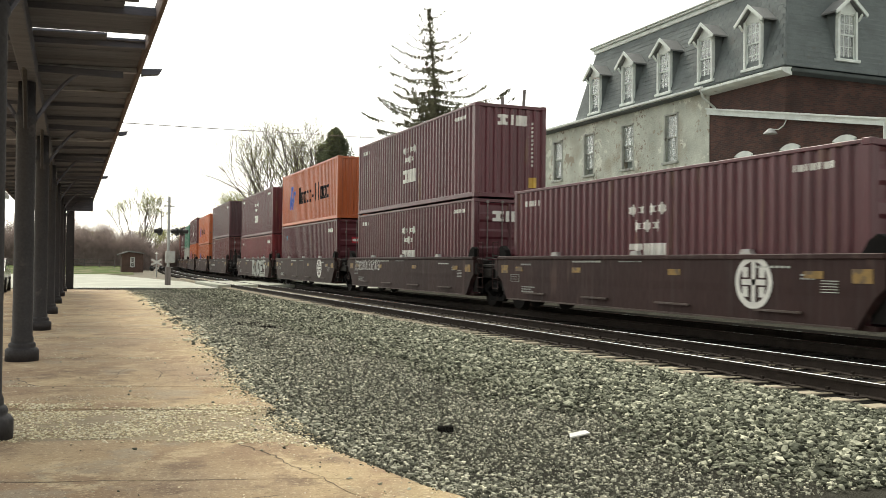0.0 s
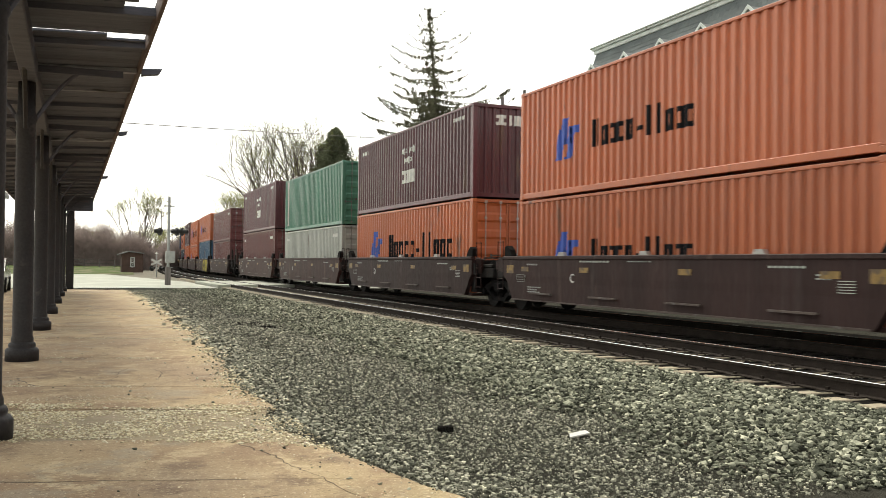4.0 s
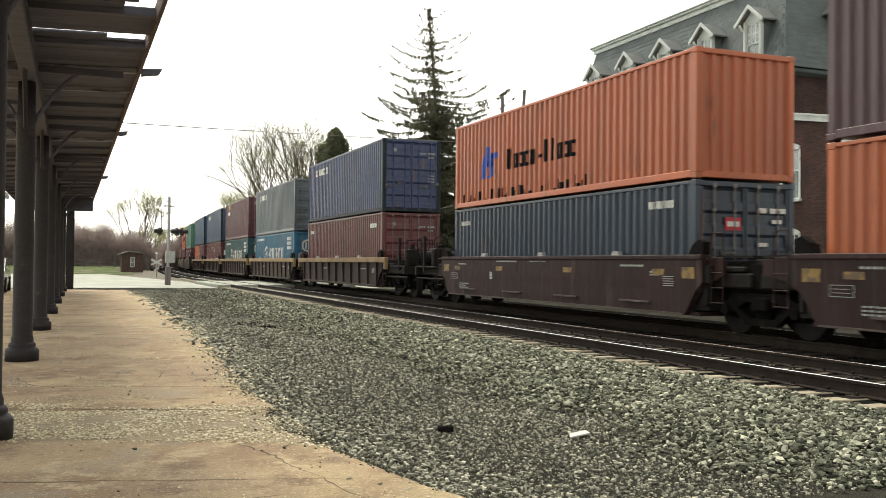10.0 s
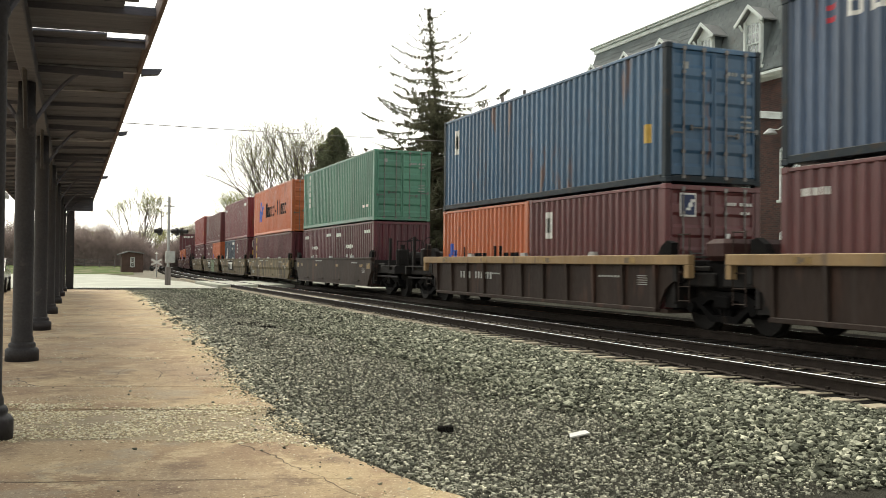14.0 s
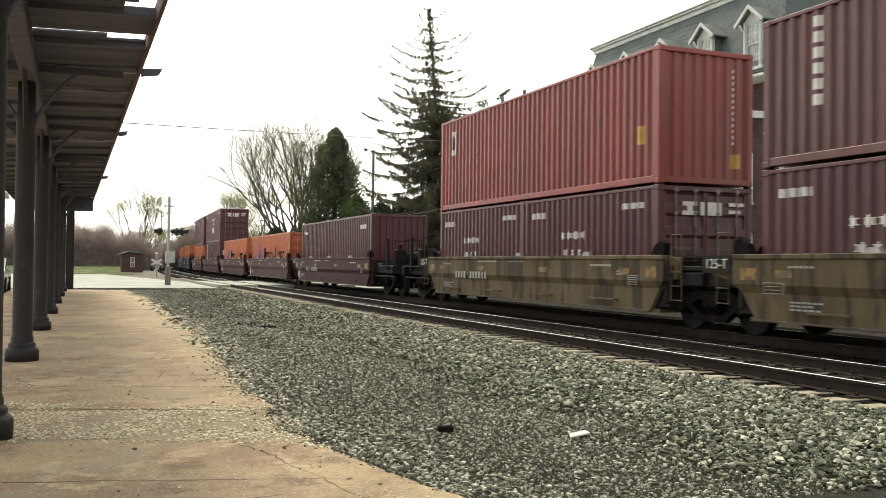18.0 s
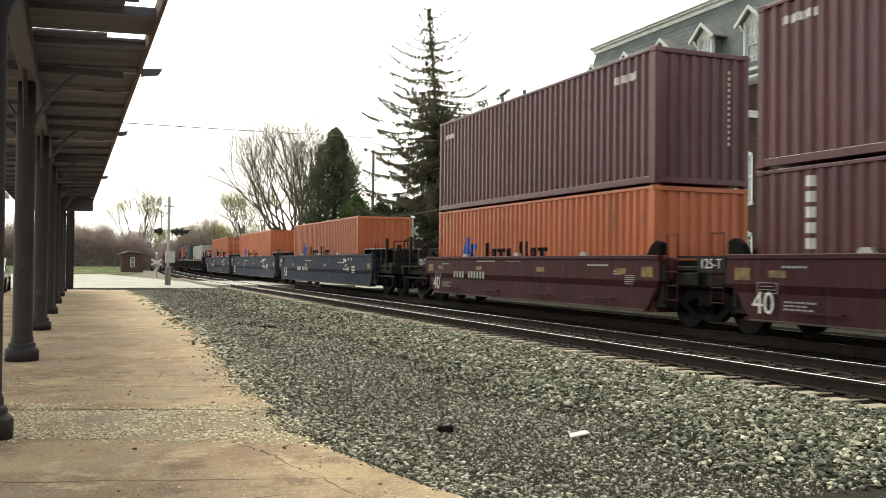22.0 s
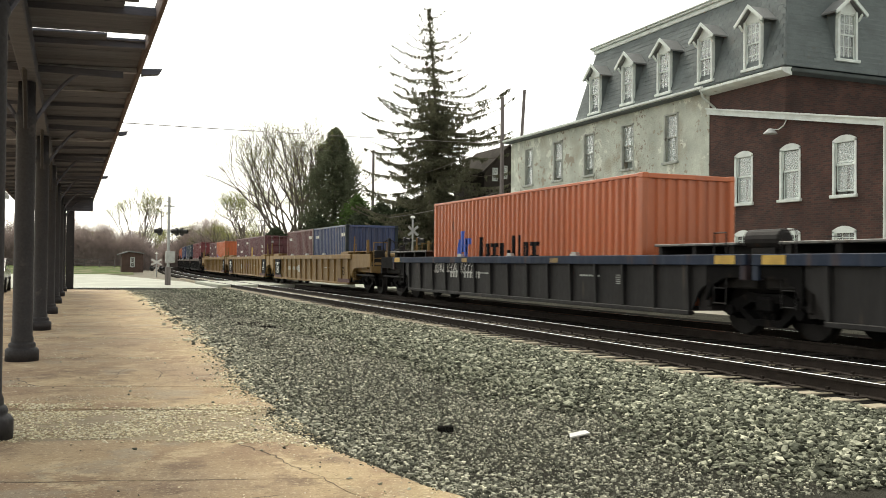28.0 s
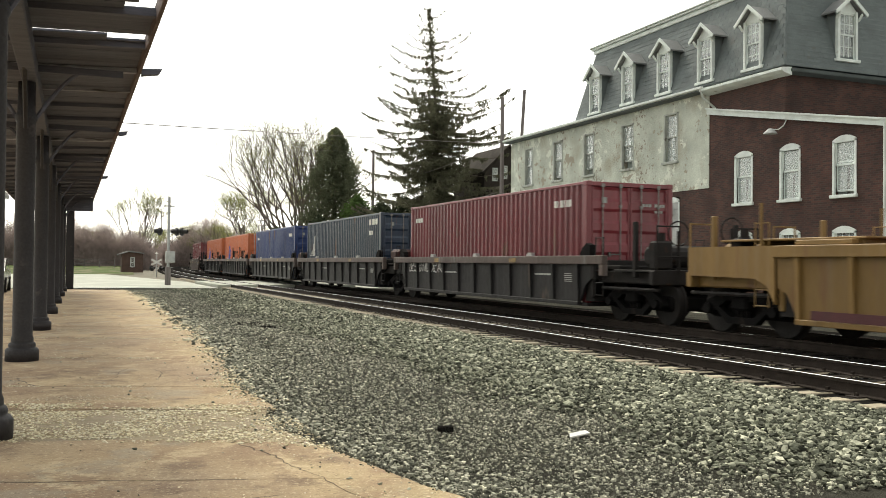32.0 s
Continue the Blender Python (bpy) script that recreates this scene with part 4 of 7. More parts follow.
    if colour == "car_blue":
        writing("53", 0.68, WHITE, ob, Matrix.Translation((x - 0.008, L + 1.0, 0.70)) @ FACE)
        part("sign_plate", Solid().box(-1.50, -1.46, L + 1.45, L + 2.65, 1.18, 1.50, 0.01), PAINT["car_blue"], ob)
        writing("125T", 0.27, WHITE, ob, Matrix.Translation((-1.505, L + 2.02, 1.34)) @ FACE)
        patch([(11.0, 11.3, 1.30, 1.42), (11.55, 11.66, 1.36, 1.46), (12.0, 12.1, 1.36, 1.46), (10.85, 10.92, 1.22, 1.46), (10.88, 10.98, 0.93, 1.03), (11.15, 11.6, 0.94, 1.0)] + [(12.15, 12.62, 0.84 + 0.065 * i, 0.87 + 0.065 * i) for i in range(5)], WHITE, "white stencil marks")
    if colour == "car_maroon":
        writing("40", 0.55, WHITE, ob, Matrix.Translation((x - 0.006, L - 0.45, 0.62)) @ FACE)
    if colour in ("car_tan", "car_maroon"):
        part("sign_plate", Solid().box(-1.40, -1.36, L + 0.62, L + 1.42, 1.14, 1.46), STEEL, ob)
        writing("125-T", 0.26, WHITE, ob, Matrix.Translation((-1.408, L + 1.02, 1.3)) @ FACE)


# ---- the train: for each platform the place of its load at the start, its car and its load ----
H, S = 2.896, 2.591
# q, car colour, style, well overrun, set number, extras
CARS = [
    (10.59, "car_brown", "flat", 0.15, 1, dict(logo="round")),
    (25.51, "car_brown", "flat", 0.15, 1, dict(graffiti="tag")),
    (41.03, "car_brown", "flat", 0.15, 1, dict(logo="round")),
    (56.25, "car_brown", "flat", 0.15, 1, dict(graffiti="white")),
    (75.47, "car_brown", "flat", 0.15, 2, dict(letter="B", num="y")),
    (90.90, "car_brown", "flat", 0.15, 2, dict(letter="C")),
    (106.28, "car_brown", "flat", 0.15, 2, dict(letter="D")),
    (120.85, "car_rust", "flat", 0.15, 2, dict(letter="E")),
    (136.05, "car_rust", "flat", 0.15, 2, dict(letter="A")),
    (155.40, "car_brown", "flat", 0.15, 3, dict(letter="A", logo="faded")),
    (170.55, "car_brown", "flat", 0.15, 3, dict(letter="E", graffiti="yellow")),
    (185.60, "car_brown", "flat", 0.15, 3, dict(letter="D")),
    (200.90, "car_brown", "flat", 0.15, 3, dict(letter="C")),
    (216.45, "car_brown", "flat", 0.15, 3, dict(letter="B")),
    (236.05, "car_grey", "rib", 0.15, 4, dict(chord="chord_tan")),
    (251.60, "car_grey", "rib", 0.15, 4, dict(chord="chord_tan", logo="faded")),
    (267.10, "car_grey", "rib", 0.15, 4, dict(chord="chord_tan")),
    (282.60, "car_grey", "rib", 0.15, 4, dict(chord="chord_tan")),
    (298.10, "car_grey", "rib", 0.15, 4, dict(chord="chord_tan", num="y")),
    (317.80, "car_grey", "flat", 0.15, 5, dict()),
    (332.92, "car_tan", "flat", 0.15, 5, dict(letter="D")),
    (348.10, "car_tan", "flat", 0.15, 5, dict(logo="block")),
    (363.70, "car_tan", "flat", 0.15, 5, dict(logo="block", graffiti="green")),
    (379.00, "car_tan", "flat", 0.15, 5, dict(num="y")),
    (398.72, "car_maroon", "flat", 0.15, 6, dict(num="y")),
    (413.95, "car_maroon", "flat", 0.15, 6, dict()),
    (429.10, "car_maroon", "flat", 0.15, 6, dict()),
    (444.50, "car_maroon", "flat", 0.15, 6, dict()),
    (459.78, "car_maroon", "flat", 0.15, 6, dict(num="y")),
    (481.30, "car_blue", "flat", 2.05, 7, dict(letter="A", num="y")),
    (500.40, "car_blue", "flat", 2.05, 7, dict(letter="C")),
    (519.60, "car_blue", "flat", 2.05, 7, dict(letter="B", num="y", graffiti="outline")),
    (542.80, "car_black", "rib", 2.05, 8, dict(chord="chord_grey")),
    (561.75, "car_black", "rib", 2.05, 8, dict(chord="car_blue")),
    (581.20, "car_black", "rib", 2.05, 8, dict(chord="car_blue", num="y", graffiti="tag")),
    (604.80, "car_yellow", "rib", 2.05, 9, dict(panel=True, num="y")),
    (623.95, "car_yellow", "rib", 2.05, 9, dict(panel=True, logo="faded")),
    (643.05, "car_yellow", "rib", 2.05, 9, dict(panel=True)),
    (664.15, "car_black", "rib", 0.15, 10, dict(chord="chord_grey", graffiti="tag")),
    (679.80, "car_black", "rib", 0.15, 10, dict(chord="chord_grey")),
    (695.00, "car_black", "rib", 0.15, 10, dict(chord="chord_grey")),
    (710.60, "car_black", "rib", 0.15, 10, dict(chord="chord_grey")),
    (725.60, "car_black", "rib", 0.15, 10, dict(chord="chord_grey")),
    (745.30, "car_grey", "flat", 0.15, 11, dict()),
]
# for each platform: the boxes in the well, then the box on top
#   colour, height, side marks, doors lead, end marks; a list of two makes two short boxes (leading one first)
LOADS = [
    [("maroon", H, "stars", True, "labels")],
    [("maroon", H, "stars", True, "wordlow"), ("maroon", H, "stars", False, "word")],
    [("maroon", H, "dot", True, "tag"), ("orange", H, "wordmark", False, "")],
    [("red", S, "small", False, ""), ("maroon", H, "stars", False, "word")],
    [("brown", H, "tri", True, "labels"), ("plum", H, "small", False, "column")],
    [("orange", S, "wordmark_small", True, ""), ("orange", H, "wordmark_small", True, "")],
    [("orange", H, "wordmark", True, ""), ("maroon", H, "stars", False, "word")],
    [("white", S, "small", True, ""), ("green", H, "column", True, "")],
    [("brown", H, "small", True, "tag"), ("maroon", H, "stars", False, "column")],
    [("brown", S, "tri", True, "labels"), ("brown", S, "small", True, "labels")],
    [("midblue", H, "sticker", True, "labels"), ("orange", S, "wordmark_small", True, "")],
    [("orange", S, "wordmark_small", True, ""), ("orange", H, "wordmark", True, "labels")],
    [("orange", H, "wordmark_small", True, ""), ("plum", H, "small", True, "badge_tag")],
    [("navy", S, "small", True, "tag"), ("orange", S, "wordmark_soot", False, "")],
    [("brown", H, "small", True, "labels"), ("blue", H, "leasing", True, "labels")],
    [("sky", S, "ring", True, "ringend"), ("grey", H, "leasing", True, "")],
    [("teal", S, "ring", True, "ringend"), ("maroon", H, "emblem", True, "labels")],
    [[("brown", "panel", True, "blocks"), ("brown", "small", False, "")], ("paleblue", H, "leasing", True, "labels")],
    [[("brown", "sticker", True, "badge"), ("orange", "wordmark20", False, "")], ("midblue", H, "sticker_tag", True, "labels")],
    [[("maroon", "stars20", False, ""), ("maroon", "stars20", False, "")], ("green", H, "tri", True, "labels")],
    [("maroon", S, "gold", False, ""), ("orange", H, "wordmark", True, "")],
    [[("maroon", "sticker", True, "badge_tag"), ("navy", "swoosh", False, "")], ("red", H, "small", False, "column")],
    [[("orange", "wordmark20", False, ""), ("maroon", "stars20", False, "")], ("brown", S, "tri", False, "column")],
    [[("maroon", "stars20", True, "wordlow"), ("maroon", "stars20", False, "")], ("scarlet", H, "sticker_tag", False, "column_tag")],
    [("maroon", H, "small", False, "")],
    [("orange", S, "wordmark_tag", True, "hazard")],
    [("orange", S, "wordmark", True, "hazard")],
    [("maroon", S, "tri", False, "blocks"), ("maroon", H, "stars", True, "wordlow")],
    [("orange", S, "wordmark_small", False, ""), ("maroon", H, "small", False, "column")],
    [("orange", H, "wordmark_small", False, "")],
    [("orange", H, "wordmark_small", False, "")],
    [("orange", H, "wordmark", True, "hazard")],
    [("white", S, "red_word", True, "redword")],
    [("navy", H, "leasing", True, "")],
    [("orange", H, "wordmark_small", False, "")],
    [[("blue", "small", False, ""), ("brown", "small", False, "")]],
    [[("maroon", "goldpatch", True, "labels"), ("maroon", "stars20", False, "")]],
    [[("orange", "wordmark20", False, ""), ("maroon", "stars20", False, "")]],
    [("red", H, "small", True, "labels")],
    [("navy", H, "swoosh", True, "labels")],
    [("royal", H, "small", True, "labels")],
    [("orange", H, "wordmark", True, "")],
    [("orange", H, "wordmark", False, "")],
    [("red", H, "small", True, "")],
]
SPEED = 20.163
# how far a load stands ahead of the middle of its well
FORWARD = {35: 0.7, 36: 0.6, 37: 0.4}
FLOOR = 0.372
MOVERS = []
for n, (q, colour, style, over, set_no, extra) in enumerate(CARS):
    same_a = n > 0 and CARS[n - 1][4] == set_no
    same_b = n < len(CARS) - 1 and CARS[n + 1][4] == set_no
    prev_gap = q - CARS[n - 1][0] - 12.19 if n else 7.5
    next_gap = CARS[n + 1][0] - q - 12.19 if n < len(CARS) - 1 else 7.5
    share = lambda gap, mine, other: gap / 2 if mine == other else (gap / 2 + (mine - other) / 2)
    ahead = share(prev_gap, over, CARS[n - 1][3] if n else over)
    behind = share(next_gap, over, CARS[n + 1][3] if n < len(CARS) - 1 else over)
    car = well_car(colour, style, over, ahead, behind, not same_a, not same_b, "cars of the train", **extra)
    MOVERS.append((car, q, 0.0, 6.1))
    z = FLOOR
    q -= FORWARD.get(n, 0.0)
    load = LOADS[n]
    for level, spec in enumerate(load):
        if isinstance(spec, list):
            for k, (col, marks, doors, ends) in enumerate(spec):
                MOVERS.append((container(col, 6.06, S, marks, doors, ends, False, "containers of the train"), q + 6.13 * k, z, 3.03))
            z += S + STACK_GAP
        else:
            col, h, marks, doors, ends = spec
            MOVERS.append((container(col, 12.19, h, marks, doors, ends, level > 0, "containers of the train"), q, z, 6.1))
            z += h + STACK_GAP


# ---- ground, tracks, platform ----
def worn_concrete():
    """Old brown-stained concrete: blotches, pale patches (most of all along the open edge), fine grit and specks."""
    m = bpy.data.materials.new("worn_concrete")
    m.use_nodes = True
    nt = m.node_tree
    b = nt.nodes["Principled BSDF"]
    b.inputs["Roughness"].default_value, b.inputs["Specular IOR Level"].default_value = 0.9, 0.3
    tc = nt.nodes.new("ShaderNodeTexCoord")

    def tex(s, detail, rough=0.6):
        n = nt.nodes.new("ShaderNodeTexNoise")
        n.inputs["Scale"].default_value, n.inputs["Detail"].default_value, n.inputs["Roughness"].default_value = s, detail, rough
        nt.links.new(tc.outputs["Object"], n.inputs["Vector"])
        return n.outputs["Fac"]

    def ramp(src, lo, hi, top=1.0):
        n = nt.nodes.new("ShaderNodeMapRange")
        for k, v in (("From Min", lo), ("From Max", hi), ("To Max", top)):
            n.inputs[k].default_value = v
        nt.links.new(src, n.inputs["Value"])
        return n.outputs["Result"]

    def mix(fac, a, c):
        n = nt.nodes.new("ShaderNodeMix")
        n.data_type, n.clamp_factor = "RGBA", True
        nt.links.new(fac, n.inputs["Factor"])
        for sock, v in ((n.inputs["A"], a), (n.inputs["B"], c)):
            if isinstance(v, bpy.types.NodeSocket):
                nt.links.new(v, sock)
            else:
                sock.default_value = (*v, 1)
        return n.outputs["Result"]

    def calc(op, a, c):
        n = nt.nodes.new("ShaderNodeMath")
        n.operation = op
        for sock, v in zip(n.inputs, (a, c)):
            if isinstance(v, bpy.types.NodeSocket):
                nt.links.new(v, sock)
            else:
                sock.default_value = v
        return n.outputs["Value"]
    c = mix(ramp(tex(0.9, 9, 0.65), 0.42, 0.58), (0.345, 0.238, 0.150), (0.55, 0.415, 0.25))
    c = mix(ramp(tex(3.2, 9, 0.7), 0.53, 0.62, 0.8), c, (0.64, 0.51, 0.32))
    sep = nt.nodes.new("ShaderNodeSeparateXYZ")
    nt.links.new(tc.outputs["Object"], sep.inputs["Vector"])
    edge_tone = calc("ADD", calc("MULTIPLY", sep.outputs["X"], 0.22), tex(1.3, 8, 0.65))
    c = mix(ramp(edge_tone, 0.80, 1.10, 0.6), c, (0.52, 0.44, 0.25))
    c = mix(ramp(tex(0.45, 6, 0.65), 0.47, 0.60, 0.65), c, (0.29, 0.205, 0.145))
    c = mix(ramp(tex(1.1, 7, 0.7), 0.54, 0.62, 0.6), c, (0.38, 0.325, 0.245))
    c = mix(ramp(tex(1.7, 8, 0.7), 0.55, 0.63, 0.7), c, (0.20, 0.135, 0.095))
    c = mix(ramp(tex(30, 5, 0.75), 0.565, 0.62, 0.6), c, (0.78, 0.67, 0.44))
    c = mix(ramp(tex(42, 5, 0.75), 0.585, 0.63, 0.7), c, (0.10, 0.07, 0.05))
    nt.links.new(c, b.inputs["Base Color"])
    bp = nt.nodes.new("ShaderNodeBump")
    bp.inputs["Strength"].default_value, bp.inputs["Distance"].default_value = 0.7, 0.008
    nt.links.new(tex(40, 6, 0.7), bp.inputs["Height"])
    nt.links.new(bp.outputs["Normal"], b.inputs["Normal"])
    return m


# darker than the stones on it: shade of their gaps is in the colour
GRAVEL = mat("gravel_ground_shaded", (0.060, 0.059, 0.047), 0.95, 0, 0.30, 1.2, 75, 1.0, (0.036, 0.034, 0.028), 0.56, 1.3, size=0.03, spec=0.05)
# grime between the rails plus the shade under the train, both as colour
DARKBED = mat("grimy_shaded_ballast", (0.020, 0.019, 0.0175), 0.95, 0, 0.3, 2.0, 60, 1.0, (0.032, 0.028, 0.025), 0.6, 2.0, size=0.03, spec=0.0)
CONCRETE = worn_concrete()
BARECON = mat("spalled_concrete", (0.40, 0.325, 0.215), 0.95, 0, 0.2, 1.5, 45, 0.8, (0.40, 0.31, 0.22), 0.58, 2.2, size=0.02)
CRACK = mat("dirt_in_joint", (0.14, 0.10, 0.065), 0.95, 0, 0.3, 6, 60, 0.3)
ASPHALT = mat("pale_road", (0.40, 0.415, 0.35), 0.85, 0, 0.16, 0.4, 30, 0.3, (0.30, 0.305, 0.26), 0.60, 0.5)
GRASS = mat("rough_grass", (0.095, 0.135, 0.045), 0.9, 0, 0.4, 0.5, 20, 0.6, (0.20, 0.185, 0.12), 0.50, 0.4, spec=0.05)
EARTH = mat("brown_earth", (0.17, 0.15, 0.11), 0.95, 0, 0.3, 0.4, 15, 0.6, (0.09, 0.10, 0.05), 0.55, 0.25)
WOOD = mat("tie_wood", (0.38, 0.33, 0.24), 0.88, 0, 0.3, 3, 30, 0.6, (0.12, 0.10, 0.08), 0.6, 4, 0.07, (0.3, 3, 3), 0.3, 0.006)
DARKTIE = mat("tie_wood_dark", (0.026, 0.023, 0.020), 0.85, 0, 0.3, 3, 30, 0.6, (0.045, 0.036, 0.028), 0.6, 4, 0.07, (0.3, 3, 3), 0.3, 0.006, 0.05)
RAILSIDE = mat("rail_rust", (0.035, 0.027, 0.022), 0.8, 0.0, 0.25, 5, 60, 0.2, spec=0.15)
RAILTOP = mat("rail_polished", (0.75, 0.75, 0.74), 0.16, 1.0, 0.05, 5, 60, 0.02)
far = 2500.0
g = Solid().add([(-far, -far, GROUND - 0.04), (far, -far, GROUND - 0.04), (far, far, GROUND - 0.04), (-far, far, GROUND - 0.04)], [(0, 1, 2, 3)])
setting("ground", g, EARTH, "brownish earth reaching to the horizon", "ground")
g = Solid().add([(-2, -30, GROUND - 0.012), (34, -30, GROUND - 0.012), (34, 51, GROUND - 0.012), (-2, 49.5, GROUND - 0.012)], [(0, 1, 2, 3)])
setting("gravel_yard", g, GRAVEL, "grey crushed stone beside the tracks", "ground")


def ribbon(s0, s1, x, outline, step=4.0):
    """An outline (side, z) swept along the line at x."""
    out = Solid()
    cuts = max(1, math.ceil((s1 - s0) / step))
    ss = [s0 + (s1 - s0) * i / cuts for i in range(cuts + 1)]
    n = len(outline)
    vs, fs = [], []
    for s in ss:
        m = on_track(s, x)
        vs += [m @ Vector((u, 0, w)) for u, w in outline]
    for k in range(len(ss) - 1):
        for i in range(n):
            j = (i + 1) % n
            fs.append((k * n + i, k * n + j, k * n + n + j, k * n + n + i))
    fs += [tuple(range(n)), tuple(len(vs) - n + i for i in range(n))]
    return out.add(vs, fs)


TRACKS = []
for name, x in (("track_near", NEAR_X), ("track_far", TRAIN_X)):
    tr = thing(name, pose(0, 0, 0), "railway track with polished steel rails on weathered wooden ties", "railway track", "", "structure")
    TRACKS.append((tr, x))
    lo = -1.04 if x == NEAR_X else -2.0
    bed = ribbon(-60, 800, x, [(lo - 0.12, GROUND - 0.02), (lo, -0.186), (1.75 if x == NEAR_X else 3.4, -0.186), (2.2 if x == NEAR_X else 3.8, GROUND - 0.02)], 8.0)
    part("ballast_bed", bed, DARKBED, tr, "dark ballast, grime and shade under the train in its colour")
    for s in (-0.7525, 0.7525):
        part("rail", ribbon(-60, 800, x, [(s - 0.07, -0.172), (s + 0.07, -0.172), (s + 0.07, -0.158), (s + 0.012, -0.145), (s + 0.01, -0.045), (s + 0.036, -0.036), (s + 0.036, -0.004),
                                          (s - 0.036, -0.004), (s - 0.036, -0.036), (s - 0.01, -0.045), (s - 0.012, -0.145), (s - 0.07, -0.158)], 5.0), RAILSIDE, tr)
        part("rail_head", ribbon(-60, 800, x, [(s - 0.030, -0.0035), (s + 0.030, -0.0035), (s + 0.022, 0.001), (s - 0.022, 0.001)], 5.0), RAILTOP, tr, "polished running surface")

RND = random.Random(4)


def edge(y):
    """The ragged edge of the platform towards the tracks."""
    wob = 0.12 * noise.noise(Vector((y * 0.5, 3.1, 0.0))) + 0.11 * noise.noise(Vector((y * 1.6, 7.7, 0.0))) + 0.06 * noise.noise(Vector((y * 6.0, 1.7, 0.0)))
    knots = ((-6, 2.6), (5, 2.32), (6.1, 2.07), (6.85, 1.92), (8.2, 1.82), (11, 1.87), (12.8, 1.96), (15.4, 2.14), (17.6, 2.22), (21.6, 2.44), (33.7, 2.62), (60, 2.5))
    for (y0, x0), (y1, x1) in zip(knots, knots[1:]):
        if y <= y1:
            return x0 + (x1 - x0) * (y - y0) / (y1 - y0) + wob * min(1.0, 0.35 + max(0, y) / 25)
    return 2.5


SKEW = 0.30


def askew(x, y):
    """The joints of the slabs run a little askew."""
    return (x, y - SKEW * (x - 0.5))


platform = thing("platform", pose(0, 0, 0), "worn brownish concrete station platform with cracked slabs", "platform", "", "structure")
part("sub_base", Solid().prism([(-14, -6), (-14, 49)] + [(edge(y * 0.5) - 0.12, y * 0.5) for y in range(97, -13, -1)], "z", GROUND - 0.08, GROUND - 0.007), BARECON, platform, "spalled pale concrete under the slabs")
CUTS = [(-6, 2.9), (2.912, 6.33), (6.342, 7.80), (9.45, 11.20), (11.212, 14.50), (14.515, 18.25), (18.265, 21.4), (21.415, 25.0), (25.015, 29), (29.015, 34), (34.015, 40), (40.015, 48.6)]
for a, b in CUTS:
    n = max(4, int((b - a) / 0.25))
    ys = [a + (b - a) * i / n for i in range(n + 1)]
    for x0, x1 in ((-14.0, -1.6), (-1.58, None)):
        right = [(edge(y) if x1 is None else x1) + (0.012 * math.sin(y * 31) if x1 is None else 0) for y in ys]
        s = Solid()
        back = []
        if 7 < b < 7.9:
            xs = [x0 + (right[-1] - x0) * k / 60 for k in range(1, 60)]
            back = [(u, b + 0.06 * noise.noise(Vector((u * 1.7, 5.0, 0))) + 0.03 * noise.noise(Vector((u * 7, 9.0, 0))) - 0.35 * max(0, (u - 0.9)) ** 2) for u in xs]
        elif 9.4 < a < 9.6:
            xs = [right[0] + (x0 - right[0]) * k / 60 for k in range(1, 60)]
            back = []
            front = [(u, a + 0.10 * noise.noise(Vector((u * 2.3, 15.0, 0))) + 0.06 * noise.noise(Vector((u * 8, 19.0, 0)))) for u in xs]
        side = [(r, y) for r, y in list(zip(reversed(right), reversed(ys)))[2 if back else 0:]]
        outline = [(x0, ys[0]), (x0, ys[-1])] + back
        if 9.4 < a < 9.6:
            side += front
        outline = [askew(u, y) for u, y in outline + side]
        if x1 is None:
            outline = [(u, y) if u < 1.2 else (u + edge(y) - edge(y + SKEW * (u - 0.5)), y) for u, y in outline]
        s.prism(outline, "z", GROUND - 0.06, GROUND + 0.002 * math.sin(a * 5))
        part("slab", s, CONCRETE, platform)
# dirt-filled cracks that wander over the slabs
for pts in (((1.05, 7.55), (1.25, 7.42), (1.33, 7.1), (1.41, 6.91), (1.44, 6.6), (1.54, 6.27), (1.62, 5.78), (1.75, 5.0)), ((0.34, 11.3), (0.40, 11.6), (0.52, 11.97), (0.62, 12.7), (0.74, 13.19)),
            ((-0.9, 12.6), (-0.6, 12.3), (-0.5, 11.9), (-0.35, 11.4)), ((1.0, 11.7), (1.1, 12.3), (1.05, 12.9)), ((-1.2, 5.6), (-0.3, 5.72), (0.5, 5.66), (1.4, 5.7)),
            ((0.2, 15.2), (0.9, 15.6), (1.6, 15.5)), ((-1.5, 11.80), (-0.4, 11.47), (0.6, 11.17), (1.5, 10.90)), ((-1.5, 15.10), (0.0, 14.65), (1.6, 14.17)),
            ((-1.55, 6.95), (0.2, 6.42), (1.3, 6.09)), ((-1.5, 18.85), (0.3, 18.31), (1.7, 17.89)), ((-0.2, 10.3), (0.7, 10.12), (1.4, 9.9)), ((-1.4, 10.0), (-0.3, 9.75), (0.6, 9.44), (1.5, 9.2))):
    s = Solid()
    fine = []
    for (x0, y0), (x1, y1) in zip(pts, pts[1:]):
        for k in range(5):
            t = k / 5
            fine.append((x0 + (x1 - x0) * t + RND.uniform(-0.025, 0.025), y0 + (y1 - y0) * t + RND.uniform(-0.025, 0.025)))
    for (x0, y0), (x1, y1) in zip(fine, fine[1:]):
        w = RND.uniform(0.002, 0.008) * (1.6 if len(pts) < 5 else 1.0)
        s.add([(x0 - w, y0 - w * 0.5, GROUND + 0.0035), (x0 + w, y0 + w * 0.5, GROUND + 0.0035), (x1 + w, y1 + w * 0.5, GROUND + 0.0035), (x1 - w, y1 - w * 0.5, GROUND + 0.0035)], [(0, 1, 2, 3)])
    part("crack", s, CRACK, platform, "dirt-filled crack")


